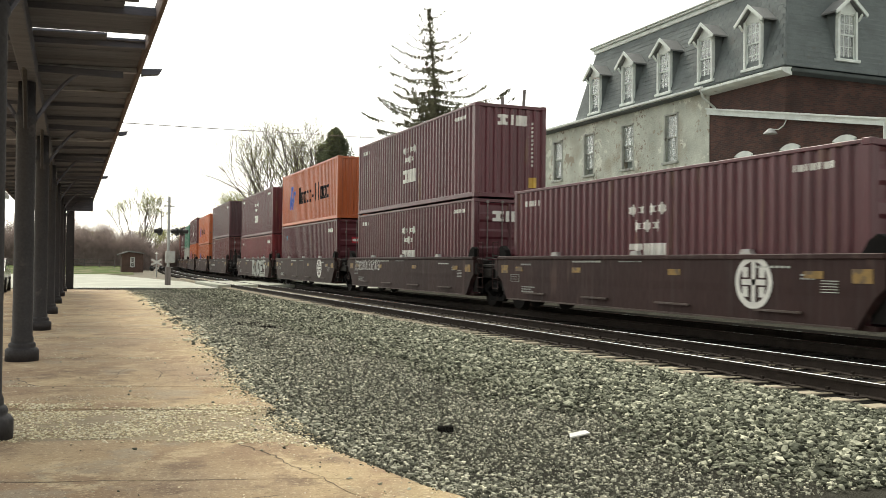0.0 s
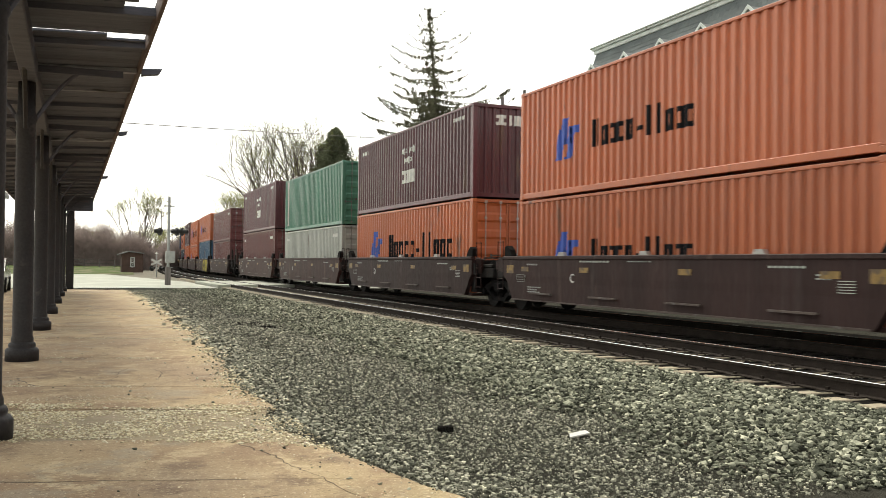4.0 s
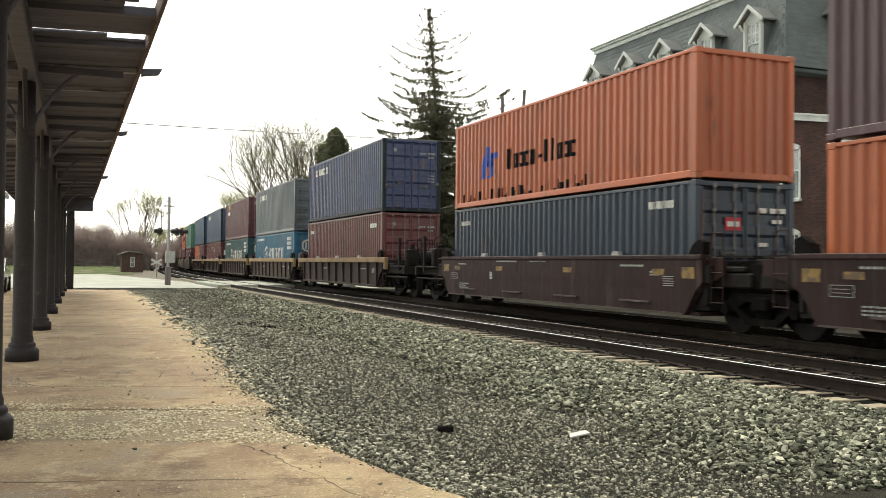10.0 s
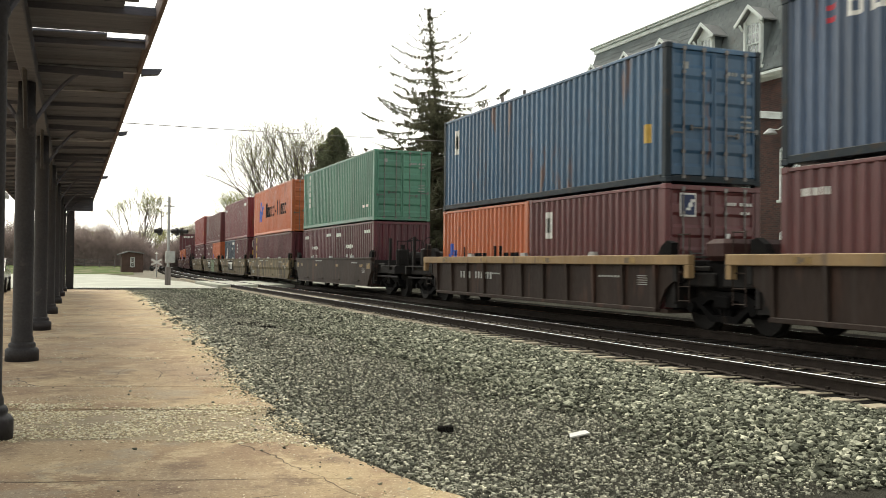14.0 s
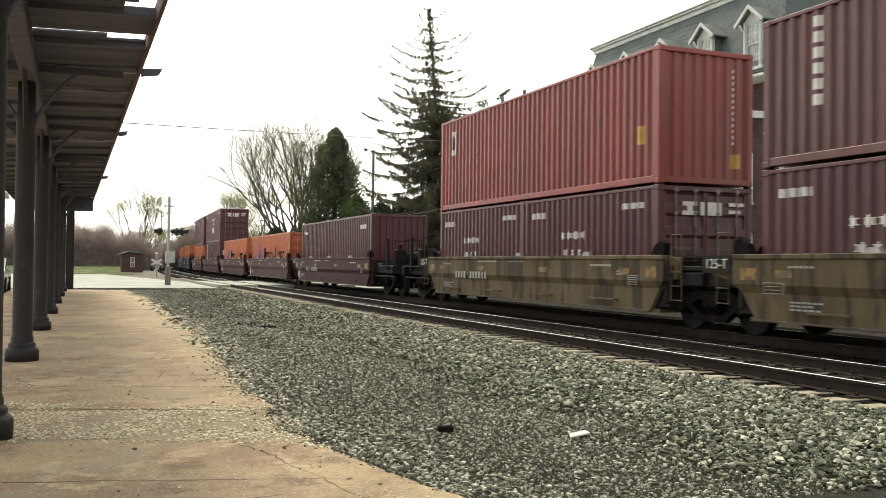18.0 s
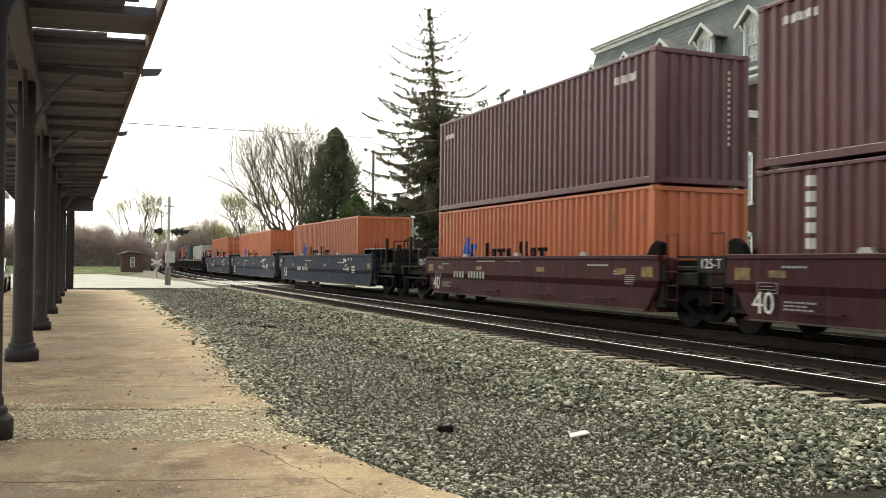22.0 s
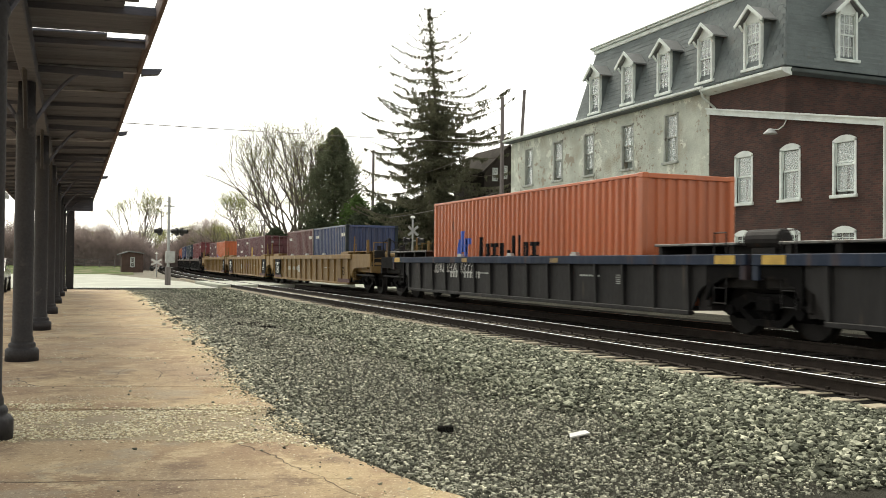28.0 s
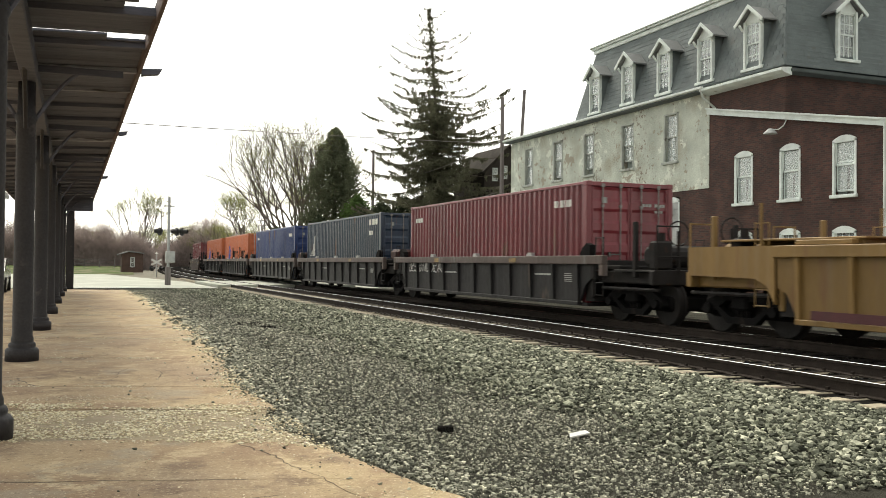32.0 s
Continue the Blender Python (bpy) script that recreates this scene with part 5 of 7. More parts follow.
def stones(name, spots, material, parent=None, label="", category="", flat=0.72, many=False):
    """Crushed stones as one joined mesh: spots are (x, y, z, size)."""
    base = np.array([(x, y, z) for z in (-0.62, 0.62) for y in (-0.62, 0.62) for x in (-0.62, 0.62)])
    tri = np.array([(0, 2, 3), (0, 3, 1), (4, 5, 7), (4, 7, 6), (0, 1, 5), (0, 5, 4), (2, 6, 7), (2, 7, 3), (0, 4, 6), (0, 6, 2), (1, 3, 7), (1, 7, 5)])
    if many:
        g = (1 + 5 ** 0.5) / 2
        base = 0.52 * np.array([(-1, g, 0), (1, g, 0), (-1, -g, 0), (1, -g, 0), (0, -1, g), (0, 1, g), (0, -1, -g), (0, 1, -g), (g, 0, -1), (g, 0, 1), (-g, 0, -1), (-g, 0, 1)])
        tri = np.array([(0, 11, 5), (0, 5, 1), (0, 1, 7), (0, 7, 10), (0, 10, 11), (1, 5, 9), (5, 11, 4), (11, 10, 2), (10, 7, 6), (7, 1, 8), (3, 9, 4), (3, 4, 2), (3, 2, 6), (3, 6, 8), (3, 8, 9), (4, 9, 5), (2, 4, 11), (6, 2, 10), (8, 6, 7), (9, 8, 1)])
    nv = len(base)
    rng = np.random.default_rng(len(spots))
    n = len(spots)
    sp = np.array(spots)
    v = base[None] * rng.uniform(0.65, 1.2, (n, nv, 1)) + rng.normal(0, 0.21, (n, nv, 3))
    v *= np.array([1.0, 0.8, flat]) * rng.uniform(0.62, 1.3, (n, 1, 3))
    a = rng.uniform(0, 6.28, n)
    c, s = np.cos(a), np.sin(a)
    x = v[..., 0] * c[:, None] - v[..., 1] * s[:, None]
    y = v[..., 0] * s[:, None] + v[..., 1] * c[:, None]
    v = np.stack([x, y, v[..., 2]], -1) * sp[:, None, 3:4] + sp[:, None, :3]
    f = tri[None] + nv * np.arange(n)[:, None, None]
    me = big_mesh(name, v.reshape(-1, 3).tolist(), f.reshape(-1, 3).tolist(), material)
    ob = new(name, me)
    if parent:
        ob.parent = parent
    return tagged(ob, label, category, "", "stuff")


def stone_mat(name, cols, rough=0.9):
    m = bpy.data.materials.new(name)
    m.use_nodes = True
    nt = m.node_tree
    b = nt.nodes["Principled BSDF"]
    b.inputs["Roughness"].default_value, b.inputs["Specular IOR Level"].default_value = rough, 0.12
    ge = nt.nodes.new("ShaderNodeNewGeometry")
    cr = nt.nodes.new("ShaderNodeValToRGB")
    while len(cr.color_ramp.elements) < len(cols):
        cr.color_ramp.elements.new(0.5)
    for i, (e, c) in enumerate(zip(cr.color_ramp.elements, cols)):
        e.position, e.color = i / (len(cols) - 1), (*c, 1)
    nt.links.new(ge.outputs["Random Per Island"], cr.inputs["Fac"])
    tc = nt.nodes.new("ShaderNodeTexCoord")
    nz = nt.nodes.new("ShaderNodeTexNoise")
    nz.inputs["Scale"].default_value = 90
    nt.links.new(tc.outputs["Object"], nz.inputs["Vector"])
    mx = nt.nodes.new("ShaderNodeMix")
    mx.data_type, mx.blend_type = "RGBA", "MULTIPLY"
    mx.inputs["Factor"].default_value = 0.6
    nt.links.new(cr.outputs["Color"], mx.inputs["A"])
    nt.links.new(nz.outputs["Color"], mx.inputs["B"])
    nt.links.new(cr.outputs["Color"], b.inputs["Base Color"])
    return m


STONE = stone_mat("crushed_stone", [(0.040, 0.043, 0.032), (0.095, 0.100, 0.075), (0.165, 0.174, 0.130), (0.25, 0.26, 0.196), (0.37, 0.38, 0.288), (0.66, 0.655, 0.51)])
FINES = stone_mat("fine_gravel", [(0.062, 0.063, 0.050), (0.155, 0.157, 0.124), (0.28, 0.281, 0.221), (0.43, 0.427, 0.338), (0.78, 0.76, 0.61)])
PALE = stone_mat("pale_chips", [(0.34, 0.27, 0.17), (0.66, 0.57, 0.38), (0.84, 0.77, 0.56), (0.92, 0.88, 0.72)])
DARKST = stone_mat("dark_stone", [(0.010, 0.0095, 0.009), (0.02, 0.0185, 0.017), (0.035, 0.031, 0.028)])


def lane(x, y):
    """How coarse the stones lie: 0 in the trodden lane, 1 near the track."""
    return min(1.0, max(0.0, (x - 4.15 + 0.5 * noise.noise(Vector((x * 0.5, y * 0.6, 2.0)))) / 0.8))


spots = []
for y0, y1, dens in ((4.6, 9, 760), (9, 14, 600), (14, 22, 480), (22, 34, 230), (34, 49, 100)):
    for _ in range(int((y1 - y0) * 4.0 * dens)):
        y, x = RND.uniform(y0, y1), RND.uniform(3.8, 7.80)
        if RND.random() > lane(x, y):
            continue
        r = RND.choice((0.012, 0.015, 0.019, 0.024, 0.029, 0.035, 0.043)) * (0.74 + 0.33 * min(1, max(0, (x - 4.4) / 1.6))) * (1.0 if y < 22 else 1.15)
        m = on_track(y, NEAR_X, x - NEAR_X)
        lump = 0.05 * noise.noise(Vector((x * 0.9, y * 0.9, 7.0)))
        spots.append((m.translation.x, m.translation.y, GROUND - 0.012 + max(0, lump) + RND.uniform(0, 0.035) - 0.03 * max(0, x - 7.4), r))
stones("ballast_stones", spots, STONE, None, "greenish grey angular crushed ballast stones", "ballast", 0.6, True)
spots = []
for y0, y1, dens in ((4.6, 9, 1500), (9, 14, 1000), (14, 24, 560), (24, 48, 200)):
    for _ in range(int((y1 - y0) * 4.2 * dens)):
        y, x = RND.uniform(y0, y1), RND.uniform(1.2, 5.4)
        over = x - edge(y)
        if over < -(0.06 if y < 7.6 else 0.30) * RND.random() ** 4 or RND.random() < lane(x, y) * 1.1:
            continue
        near = max(0.0, 1 - max(0, over) / 0.8)
        r = RND.choice((0.007, 0.009, 0.012, 0.016, 0.024)) * (1 + 0.6 * near if over > 0.05 else 0.8) * (0.82 if y < 10 else 1.0 if y < 14 else 1.2)
        spots.append((x, y, GROUND + (0.002 if over < 0.02 else -0.012) + RND.uniform(0, 0.008), r))
stones("fine_gravel", spots, FINES, None, "fine dark grey gravel with small pale stones", "gravel")
spots = []
for _ in range(34000):
    x = RND.uniform(-3.4, 1.95)
    u = RND.uniform(-0.08, 1.25)
    y = 7.80 + 1.62 * u - SKEW * (x - 0.5) - 0.30 * max(0, x - 0.9) ** 2
    if 1.3 * noise.noise(Vector((x * 1.7, y * 2.1, 4.0))) + RND.uniform(-0.5, 0.5) < -0.08 + 0.40 * abs(u - 0.45) ** 1.5:
        continue
    spots.append((x, y, GROUND - 0.006 + 0.010 * (u > 1 or u < 0) + RND.uniform(0, 0.006), RND.choice((0.005, 0.007, 0.010, 0.014, 0.019))))
for _ in range(5200):
    y = RND.uniform(5, 30)
    x = edge(y) - abs(RND.gauss(0, 0.5)) if RND.random() < 0.6 else RND.uniform(-1.8, 2.0)
    if x < edge(y) and noise.noise(Vector((x * 1.1, y * 0.9, 12.0))) > -0.1:
        spots.append((x, y, GROUND + 0.004, RND.choice((0.003, 0.005, 0.007, 0.010))))
for at_y, w in ((11.2, 0.12), (14.5, 0.14), (20.6, 0.5), (10.2, 0.35), (18.2, 0.12), (26.0, 0.4)):
    for _ in range(900):
        x = RND.uniform(-1.8, 1.75)
        y = RND.gauss(at_y, w * 0.5) - SKEW * (x - 0.5)
        if noise.noise(Vector((x * 1.3, y, 3.0))) > -0.02:
            spots.append((x, y, GROUND + 0.004, RND.choice((0.005, 0.008, 0.011))))
for _ in range(3200):
    y = RND.uniform(9.5, 44)
    x = edge(y) + RND.gauss(0.02, 0.13)
    if noise.noise(Vector((x * 0.9, y * 0.7, 22.0))) > -0.15:
        spots.append((x, y, GROUND + 0.003, RND.choice((0.008, 0.012, 0.018, 0.028)) * (1 if y < 20 else 1.5)))
stones("pale_stone_chips", spots, PALE, None, "pale stone chips strewn over the platform", "gravel", 0.35, True)
# dark stones carry on the grime and the painted shade under the train
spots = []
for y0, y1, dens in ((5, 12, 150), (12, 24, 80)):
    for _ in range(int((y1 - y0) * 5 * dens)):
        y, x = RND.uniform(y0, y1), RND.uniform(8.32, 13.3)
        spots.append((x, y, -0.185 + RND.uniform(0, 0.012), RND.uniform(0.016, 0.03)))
stones("grimy_ballast_stones", spots, DARKST, None, "dark ballast stones between the rails, grime and shade in their colour", "ballast")

spots = []
for _ in range(420):
    y = RND.uniform(5, 32)
    x = RND.uniform(-1.6, 2.1) if RND.random() < 0.5 else edge(y) - abs(RND.gauss(0, 0.25))
    if x < edge(y):
        spots.append((x, y, GROUND + 0.006, RND.choice((0.006, 0.009, 0.013, 0.02))))
for _ in range(110):
    y = RND.uniform(16, 36)
    spots.append((edge(y) + RND.gauss(0.05, 0.22), y, GROUND + 0.01, RND.uniform(0.03, 0.085)))
stones("loose_pebbles", spots, FINES, None, "loose grey pebbles scattered over the platform", "gravel", 0.6, True)

# stray objects on the gravel
tagged(new("stone_block", Solid().prism([(-0.075, -0.04), (0.06, -0.05), (0.08, 0.04), (-0.05, 0.05)], "z", 0, 0.045).mesh("stone_block", DARKBED)), "dark lump of stone lying on the gravel", "stone").matrix_basis = pose(3.03, 7.43, GROUND - 0.01)
tagged(new("paper_scrap", Solid().prism([(-0.13, -0.03), (0.1, -0.05), (0.14, 0.03), (-0.05, 0.05)], "z", 0.0, 0.012).mesh("paper_scrap", WHITE)), "flat white scrap lying on the gravel", "scrap").matrix_basis = pose(4.0, 6.83, GROUND + 0.01, 3, -4, 20)
for x, y, r in ((3.75, 21.6, 0.22), (4.1, 20.3, 0.12), (6.4, 36.0, 0.2), (1.7, 47.5, 0.35)):
    spots = [(x + RND.gauss(0, r), y + RND.gauss(0, r * 0.6), GROUND + RND.uniform(-0.01, 0.05), RND.uniform(0.015, 0.035)) for _ in range(34)]
    stones("dirt_clods", spots, DARKST, None, "dark clods of earth on the gravel", "earth")

road = Solid().add([(-60, 49.3, GROUND + 0.012), (7.4, 50.6, GROUND + 0.012), (7.4, 66, GROUND + 0.012), (3.2, 100, GROUND + 0.012), (-60, 100, GROUND + 0.012)], [(0, 1, 2, 3, 4)])
setting("road", road, ASPHALT, "pale worn asphalt road and parking ground by the crossing", "road")
cross = Solid()
for x0, x1 in ((7.4, 8.06), (8.26, 9.57), (9.77, 11.65), (11.85, 13.15), (13.35, 15.2)):
    cross.box(x0 + 0.1, x1 + 0.1, 51.5, 62.0, GROUND, -0.02, 0.02)
crossing = setting("crossing_deck", cross, ASPHALT, "pale concrete grade crossing panels between the rails", "road")
cross = Solid().add([(15.2, 51, GROUND + 0.012), (60, 40, GROUND + 0.012), (60, 50, GROUND + 0.012), (15.2, 63, GROUND + 0.012)], [(0, 1, 2, 3)])
setting("road_beyond", cross, ASPHALT, "pale road beyond the tracks", "road")
lot = Solid().add([(18.4, -30, GROUND - 0.006), (34, -30, GROUND - 0.006), (34, 50.9, GROUND - 0.006), (18.4, 50.9, GROUND - 0.006)], [(0, 1, 2, 3)])
setting("yard_beyond", lot, mat("pale_dust", (0.38, 0.36, 0.31), 0.95, 0, 0.2, 0.8, 30, 0.5, (0.34, 0.31, 0.26), 0.58, 1.1, spec=0.1), "pale dusty yard between the tracks and the house", "ground")
gr = Solid().add([(-60, 100.2, GROUND + 0.004), (6.0, 100.2, GROUND + 0.004), (8.5, 155, GROUND + 0.85), (-60, 155, GROUND + 0.85)], [(0, 1, 2, 3)])
setting("grass", gr, GRASS, "rough green grass by the shed", "grass")


# ---- platform canopy ----
PLANK = mat("dark_plank", (0.10, 0.105, 0.135), 0.9, 0, 0.22, 2.5, 30, 0.4, (0.135, 0.135, 0.165), 0.6, 3, 0.12, (0.4, 4, 4), 0.16, 0.006)
PALEPLANK = mat("greyed_plank", (0.36, 0.37, 0.42), 0.85, 0, 0.35, 2.5, 30, 0.4, (0.07, 0.065, 0.065), 0.56, 3, 0.07, (0.4, 4, 4), 0.2, 0.006)
IRON = mat("painted_iron", (0.019, 0.017, 0.019), 0.65, 0.0, 0.25, 3, 30, 0.15, (0.05, 0.04, 0.04), 0.66, 4)
PINK = mat("worn_fascia", (0.12, 0.085, 0.08), 0.8, 0, 0.3, 2, 30, 0.3, (0.06, 0.05, 0.05), 0.58, 3)
can = thing("platform_canopy", pose(0, 0, 0), "dark weathered wooden platform canopy on iron columns", "canopy")
ZC = 4.16
XE, XW = 0.93, -2.5
roof_z = lambda x: ZC + 0.035 * (x + 0.6)
CR = random.Random(21)
y = -3.0
while y < 46.6:
    w = CR.uniform(0.22, 0.29)
    gap = 0.004
    x1 = XE - 0.05
    if y < 12.66 < y + w + 0.1:
        w = 12.66 - y
    elif 12.6 < y < 12.80:
        y = 12.80
        x1 = 0.38
    if 10.4 < y < 11.3:
        x1 = CR.uniform(0.35, 0.7)
    z = CR.uniform(0, 0.006)
    s = Solid().prism([(XW, roof_z(XW) + z), (x1, roof_z(x1) + z), (x1, roof_z(x1) + z + 0.028), (XW, roof_z(XW) + z + 0.028)], "y", y, y + w - gap)
    part("roof_board", s, PLANK, can)
    y += w
for k in range(28):
    yj = -1.1 + 1.78 * k
    part("joist", Solid().prism([(XW, roof_z(XW) - 0.075), (XE - 0.05, roof_z(XE) - 0.075), (XE - 0.05, roof_z(XE) - 0.004), (XW, roof_z(XW) - 0.004)], "y", yj, yj + 0.11), PALEPLANK if k in (9, 10, 14) else PLANK, can)
for x in (-0.6,):
    part("beam", Solid().box(x - 0.11, x + 0.11, -3, 46.6, roof_z(x) - 0.36, roof_z(x) - 0.115, 0.015), PLANK, can)
part("fascia", Solid().box(XE - 0.05, XE, -3, 46.6, roof_z(XE) - 0.13, roof_z(XE) + 0.10, 0.008), PINK, can, "worn reddish edge board")
part("fascia", Solid().box(XW, XW + 0.05, -3, 46.6, roof_z(XW) - 0.13, roof_z(XW) + 0.10, 0.008), PINK, can, "worn reddish edge board")
for yj, w in ((14.55, 0.30), (21.9, 0.20), (33.8, 0.20)):
    part("rafter_tail", Solid().prism([(XE, ZC - 0.02), (XE + w, ZC + 0.0), (XE + w * 0.85, ZC - 0.08), (XE, ZC - 0.12)], "y", yj, yj + 0.14), PLANK, can)
for k in range(8):
    yc = 2.05 + 6.2 * k + (0.25 if k > 5 else 0)
    xc = -0.64 + 0.0075 * max(0, yc - 14)
    col = part("column", Solid().lathe([(0.15, 0.0), (0.15, 0.32), (0.135, 0.36), (0.128, 3.4), (0.15, 3.44), (0.15, 3.5), (0.12, 3.56), (0.12, 3.98)], (xc, yc, GROUND)), IRON, can, smooth=True)
    part("base_block", Solid().lathe([(0.225, 0), (0.225, 0.15), (0.205, 0.18), (0.175, 0.19), (0.185, 0.22), (0.175, 0.25), (0.15, 0.27)], (xc, yc, GROUND), 24), IRON, col, smooth=True)
    for sgn in (-1, 1):
        pts = [(xc + sgn * (0.12 + 0.75 * t), ZC - 0.9 + 0.76 * math.sin(t * math.pi / 2)) for t in [i / 8 for i in range(9)]]
        br = Solid().path([(xa, yc, za) for xa, za in pts], 0.032)
        br.box(min(xc, xc + sgn * 1.3), max(xc, xc + sgn * 1.3), yc - 0.06, yc + 0.06, roof_z(xc) - 0.22, roof_z(xc) - 0.12)
        part("bracket", br, PLANK, col)
    for sgn in (-1, 1):
        pts = [(yc + sgn * (0.12 + 0.9 * t), ZC - 1.05 + 0.72 * math.sin(t * math.pi / 2)) for t in [i / 8 for i in range(9)]]
        br = Solid().path([(xc, ya, za) for ya, za in pts], 0.035)
        part("brace", br, IRON, col)
part("end_post", Solid().box(-0.28, 0.10, 49.4, 49.75, GROUND, 3.9, 0.03).tube((-0.1, 49.6, 3.3), (-0.75, 48.6, 3.95), 0.06, n=6), IRON, can)
part("end_beam", Solid().box(-2.1, 0.9, 46.6, 46.85, 3.55, 4.2, 0.02).box(-0.35, 0.15, 46.7, 49.9, 3.75, 4.0, 0.02), PLANK, can)


# ---- the house beyond the tracks ----
def brick_mat(name, c1, c2, mortar):
    m = bpy.data.materials.new(name)
    m.use_nodes = True
    nt = m.node_tree
    b = nt.nodes["Principled BSDF"]
    b.inputs["Roughness"].default_value = 0.9
    tc = nt.nodes.new("ShaderNodeTexCoord")
    sp = nt.nodes.new("ShaderNodeSeparateXYZ")
    ad = nt.nodes.new("ShaderNodeMath")
    cb = nt.nodes.new("ShaderNodeCombineXYZ")
    nt.links.new(tc.outputs["Object"], sp.inputs[0])
    nt.links.new(sp.outputs["X"], ad.inputs[0])
    nt.links.new(sp.outputs["Y"], ad.inputs[1])
    nt.links.new(ad.outputs[0], cb.inputs["X"])
    nt.links.new(sp.outputs["Z"], cb.inputs["Y"])
    br = nt.nodes.new("ShaderNodeTexBrick")
    for k, v in (("Color1", (*c1, 1)), ("Color2", (*c2, 1)), ("Mortar", (*mortar, 1)), ("Scale", 1.0), ("Mortar Size", 0.009), ("Brick Width", 0.215), ("Row Height", 0.072), ("Bias", -0.1)):
        br.inputs[k].default_value = v
    nt.links.new(cb.outputs[0], br.inputs["Vector"])
    nz = nt.nodes.new("ShaderNodeTexNoise")
    nz.inputs["Scale"].default_value, nz.inputs["Detail"].default_value = 0.9, 7
    nt.links.new(tc.outputs["Object"], nz.inputs["Vector"])
    mr = nt.nodes.new("ShaderNodeMapRange")
    for k, v in (("From Min", 0.3), ("From Max", 0.7), ("To Min", 0.55), ("To Max", 1.2)):
        mr.inputs[k].default_value = v
    nt.links.new(nz.outputs["Fac"], mr.inputs["Value"])
    vm = nt.nodes.new("ShaderNodeVectorMath")
    vm.operation = "SCALE"
    nt.links.new(br.outputs["Color"], vm.inputs[0])
    nt.links.new(mr.outputs["Result"], vm.inputs["Scale"])
    nt.links.new(vm.outputs["Vector"], b.inputs["Base Color"])
    bp = nt.nodes.new("ShaderNodeBump")
    bp.inputs["Strength"].default_value, bp.inputs["Distance"].default_value = 0.6, 0.01
    bp.invert = True
    nt.links.new(br.outputs["Fac"], bp.inputs["Height"])
    nt.links.new(bp.outputs["Normal"], b.inputs["Normal"])
    return m


BRICK = brick_mat("brick_red", (0.082, 0.033, 0.024), (0.034, 0.019, 0.016), (0.066, 0.046, 0.037))


def peeling_stucco():
    """Grey-green stucco: clouded tone, dirty washes, flaked patches that show paler and browner coats."""
    m = mat("stucco_grey", (0.51, 0.55, 0.475), 0.92, 0, 0.20, 0.9, 16, 0.9, (0.36, 0.345, 0.27), 0.53, 0.7, 0.16, size=0.03)
    nt = m.node_tree
    b = nt.nodes["Principled BSDF"]
    under = b.inputs["Base Color"].links[0].from_socket
    tc = nt.nodes.new("ShaderNodeTexCoord")

    def mask(scale, lo, hi, detail, gate):
        n = nt.nodes.new("ShaderNodeTexNoise")
        n.inputs["Scale"].default_value, n.inputs["Detail"].default_value, n.inputs["Roughness"].default_value = scale, detail, 0.68
        g = nt.nodes.new("ShaderNodeTexNoise")
        g.inputs["Scale"].default_value, g.inputs["Detail"].default_value = gate, 2
        a = nt.nodes.new("ShaderNodeMath")
        a.operation, a.inputs[1].default_value = "MULTIPLY_ADD", 0.55
        r = nt.nodes.new("ShaderNodeMapRange")
        r.inputs["From Min"].default_value, r.inputs["From Max"].default_value, r.inputs["To Max"].default_value = lo, hi, 0.85
        nt.links.new(tc.outputs["Object"], n.inputs["Vector"])
        nt.links.new(tc.outputs["Object"], g.inputs["Vector"])
        nt.links.new(g.outputs["Fac"], a.inputs[0])
        nt.links.new(n.outputs["Fac"], a.inputs[2])
        nt.links.new(a.outputs[0], r.inputs["Value"])
        return r.outputs["Result"]
    for args, col in (((1.6, 0.865, 0.885, 9, 0.33), (0.68, 0.71, 0.62)), ((2.3, 0.890, 0.91, 9, 0.41), (0.31, 0.27, 0.205)), ((6.0, 0.905, 0.93, 7, 0.5), (0.20, 0.155, 0.12))):
        n = nt.nodes.new("ShaderNodeMix")
        n.data_type, n.clamp_factor = "RGBA", True
        nt.links.new(mask(*args), n.inputs["Factor"])
        nt.links.new(under, n.inputs["A"])
        n.inputs["B"].default_value = (*col, 1)
        under = n.outputs["Result"]
    nt.links.new(under, b.inputs["Base Color"])
    return m


STUCCO = peeling_stucco()
SLATE = mat("slate_shingle", (0.112, 0.135, 0.135), 0.75, 0, 0.2, 1.5, 25, 0.2, (0.10, 0.11, 0.10), 0.64, 2, rand=0.10)
ROOFTIN = mat("roof_tin", (0.24, 0.25, 0.25), 0.6, 0.2, 0.15, 1.5, 20, 0.1)
TRIM = mat("white_trim", (0.68, 0.745, 0.71), 0.7, 0, 0.14, 2, 30, 0.15, (0.34, 0.32, 0.27), 0.66, 3)
OLDTRIM = mat("grey_trim", (0.40, 0.43, 0.39), 0.8, 0, 0.2, 2, 30, 0.2, (0.16, 0.15, 0.13), 0.62, 3)
BOARD = mat("pale_shutter", (0.44, 0.46, 0.45), 0.75, 0, 0.14, 2, 30, 0.15, (0.30, 0.29, 0.27), 0.64, 3)
GLASS = bpy.data.materials.new("window_glass")
GLASS.use_nodes = True
gb = GLASS.node_tree.nodes["Principled BSDF"]
gb.inputs["Base Color"].default_value, gb.inputs["Roughness"].default_value, gb.inputs["Transmission Weight"].default_value, gb.inputs["IOR"].default_value = (0.9, 0.95, 0.93, 1), 0.03, 0.85, 1.5
CURTAIN = mat("pale_curtain", (0.30, 0.335, 0.31), 0.9, 0, 0.2, 6, 40, 0.2, stretch=(6, 6, 0.5))
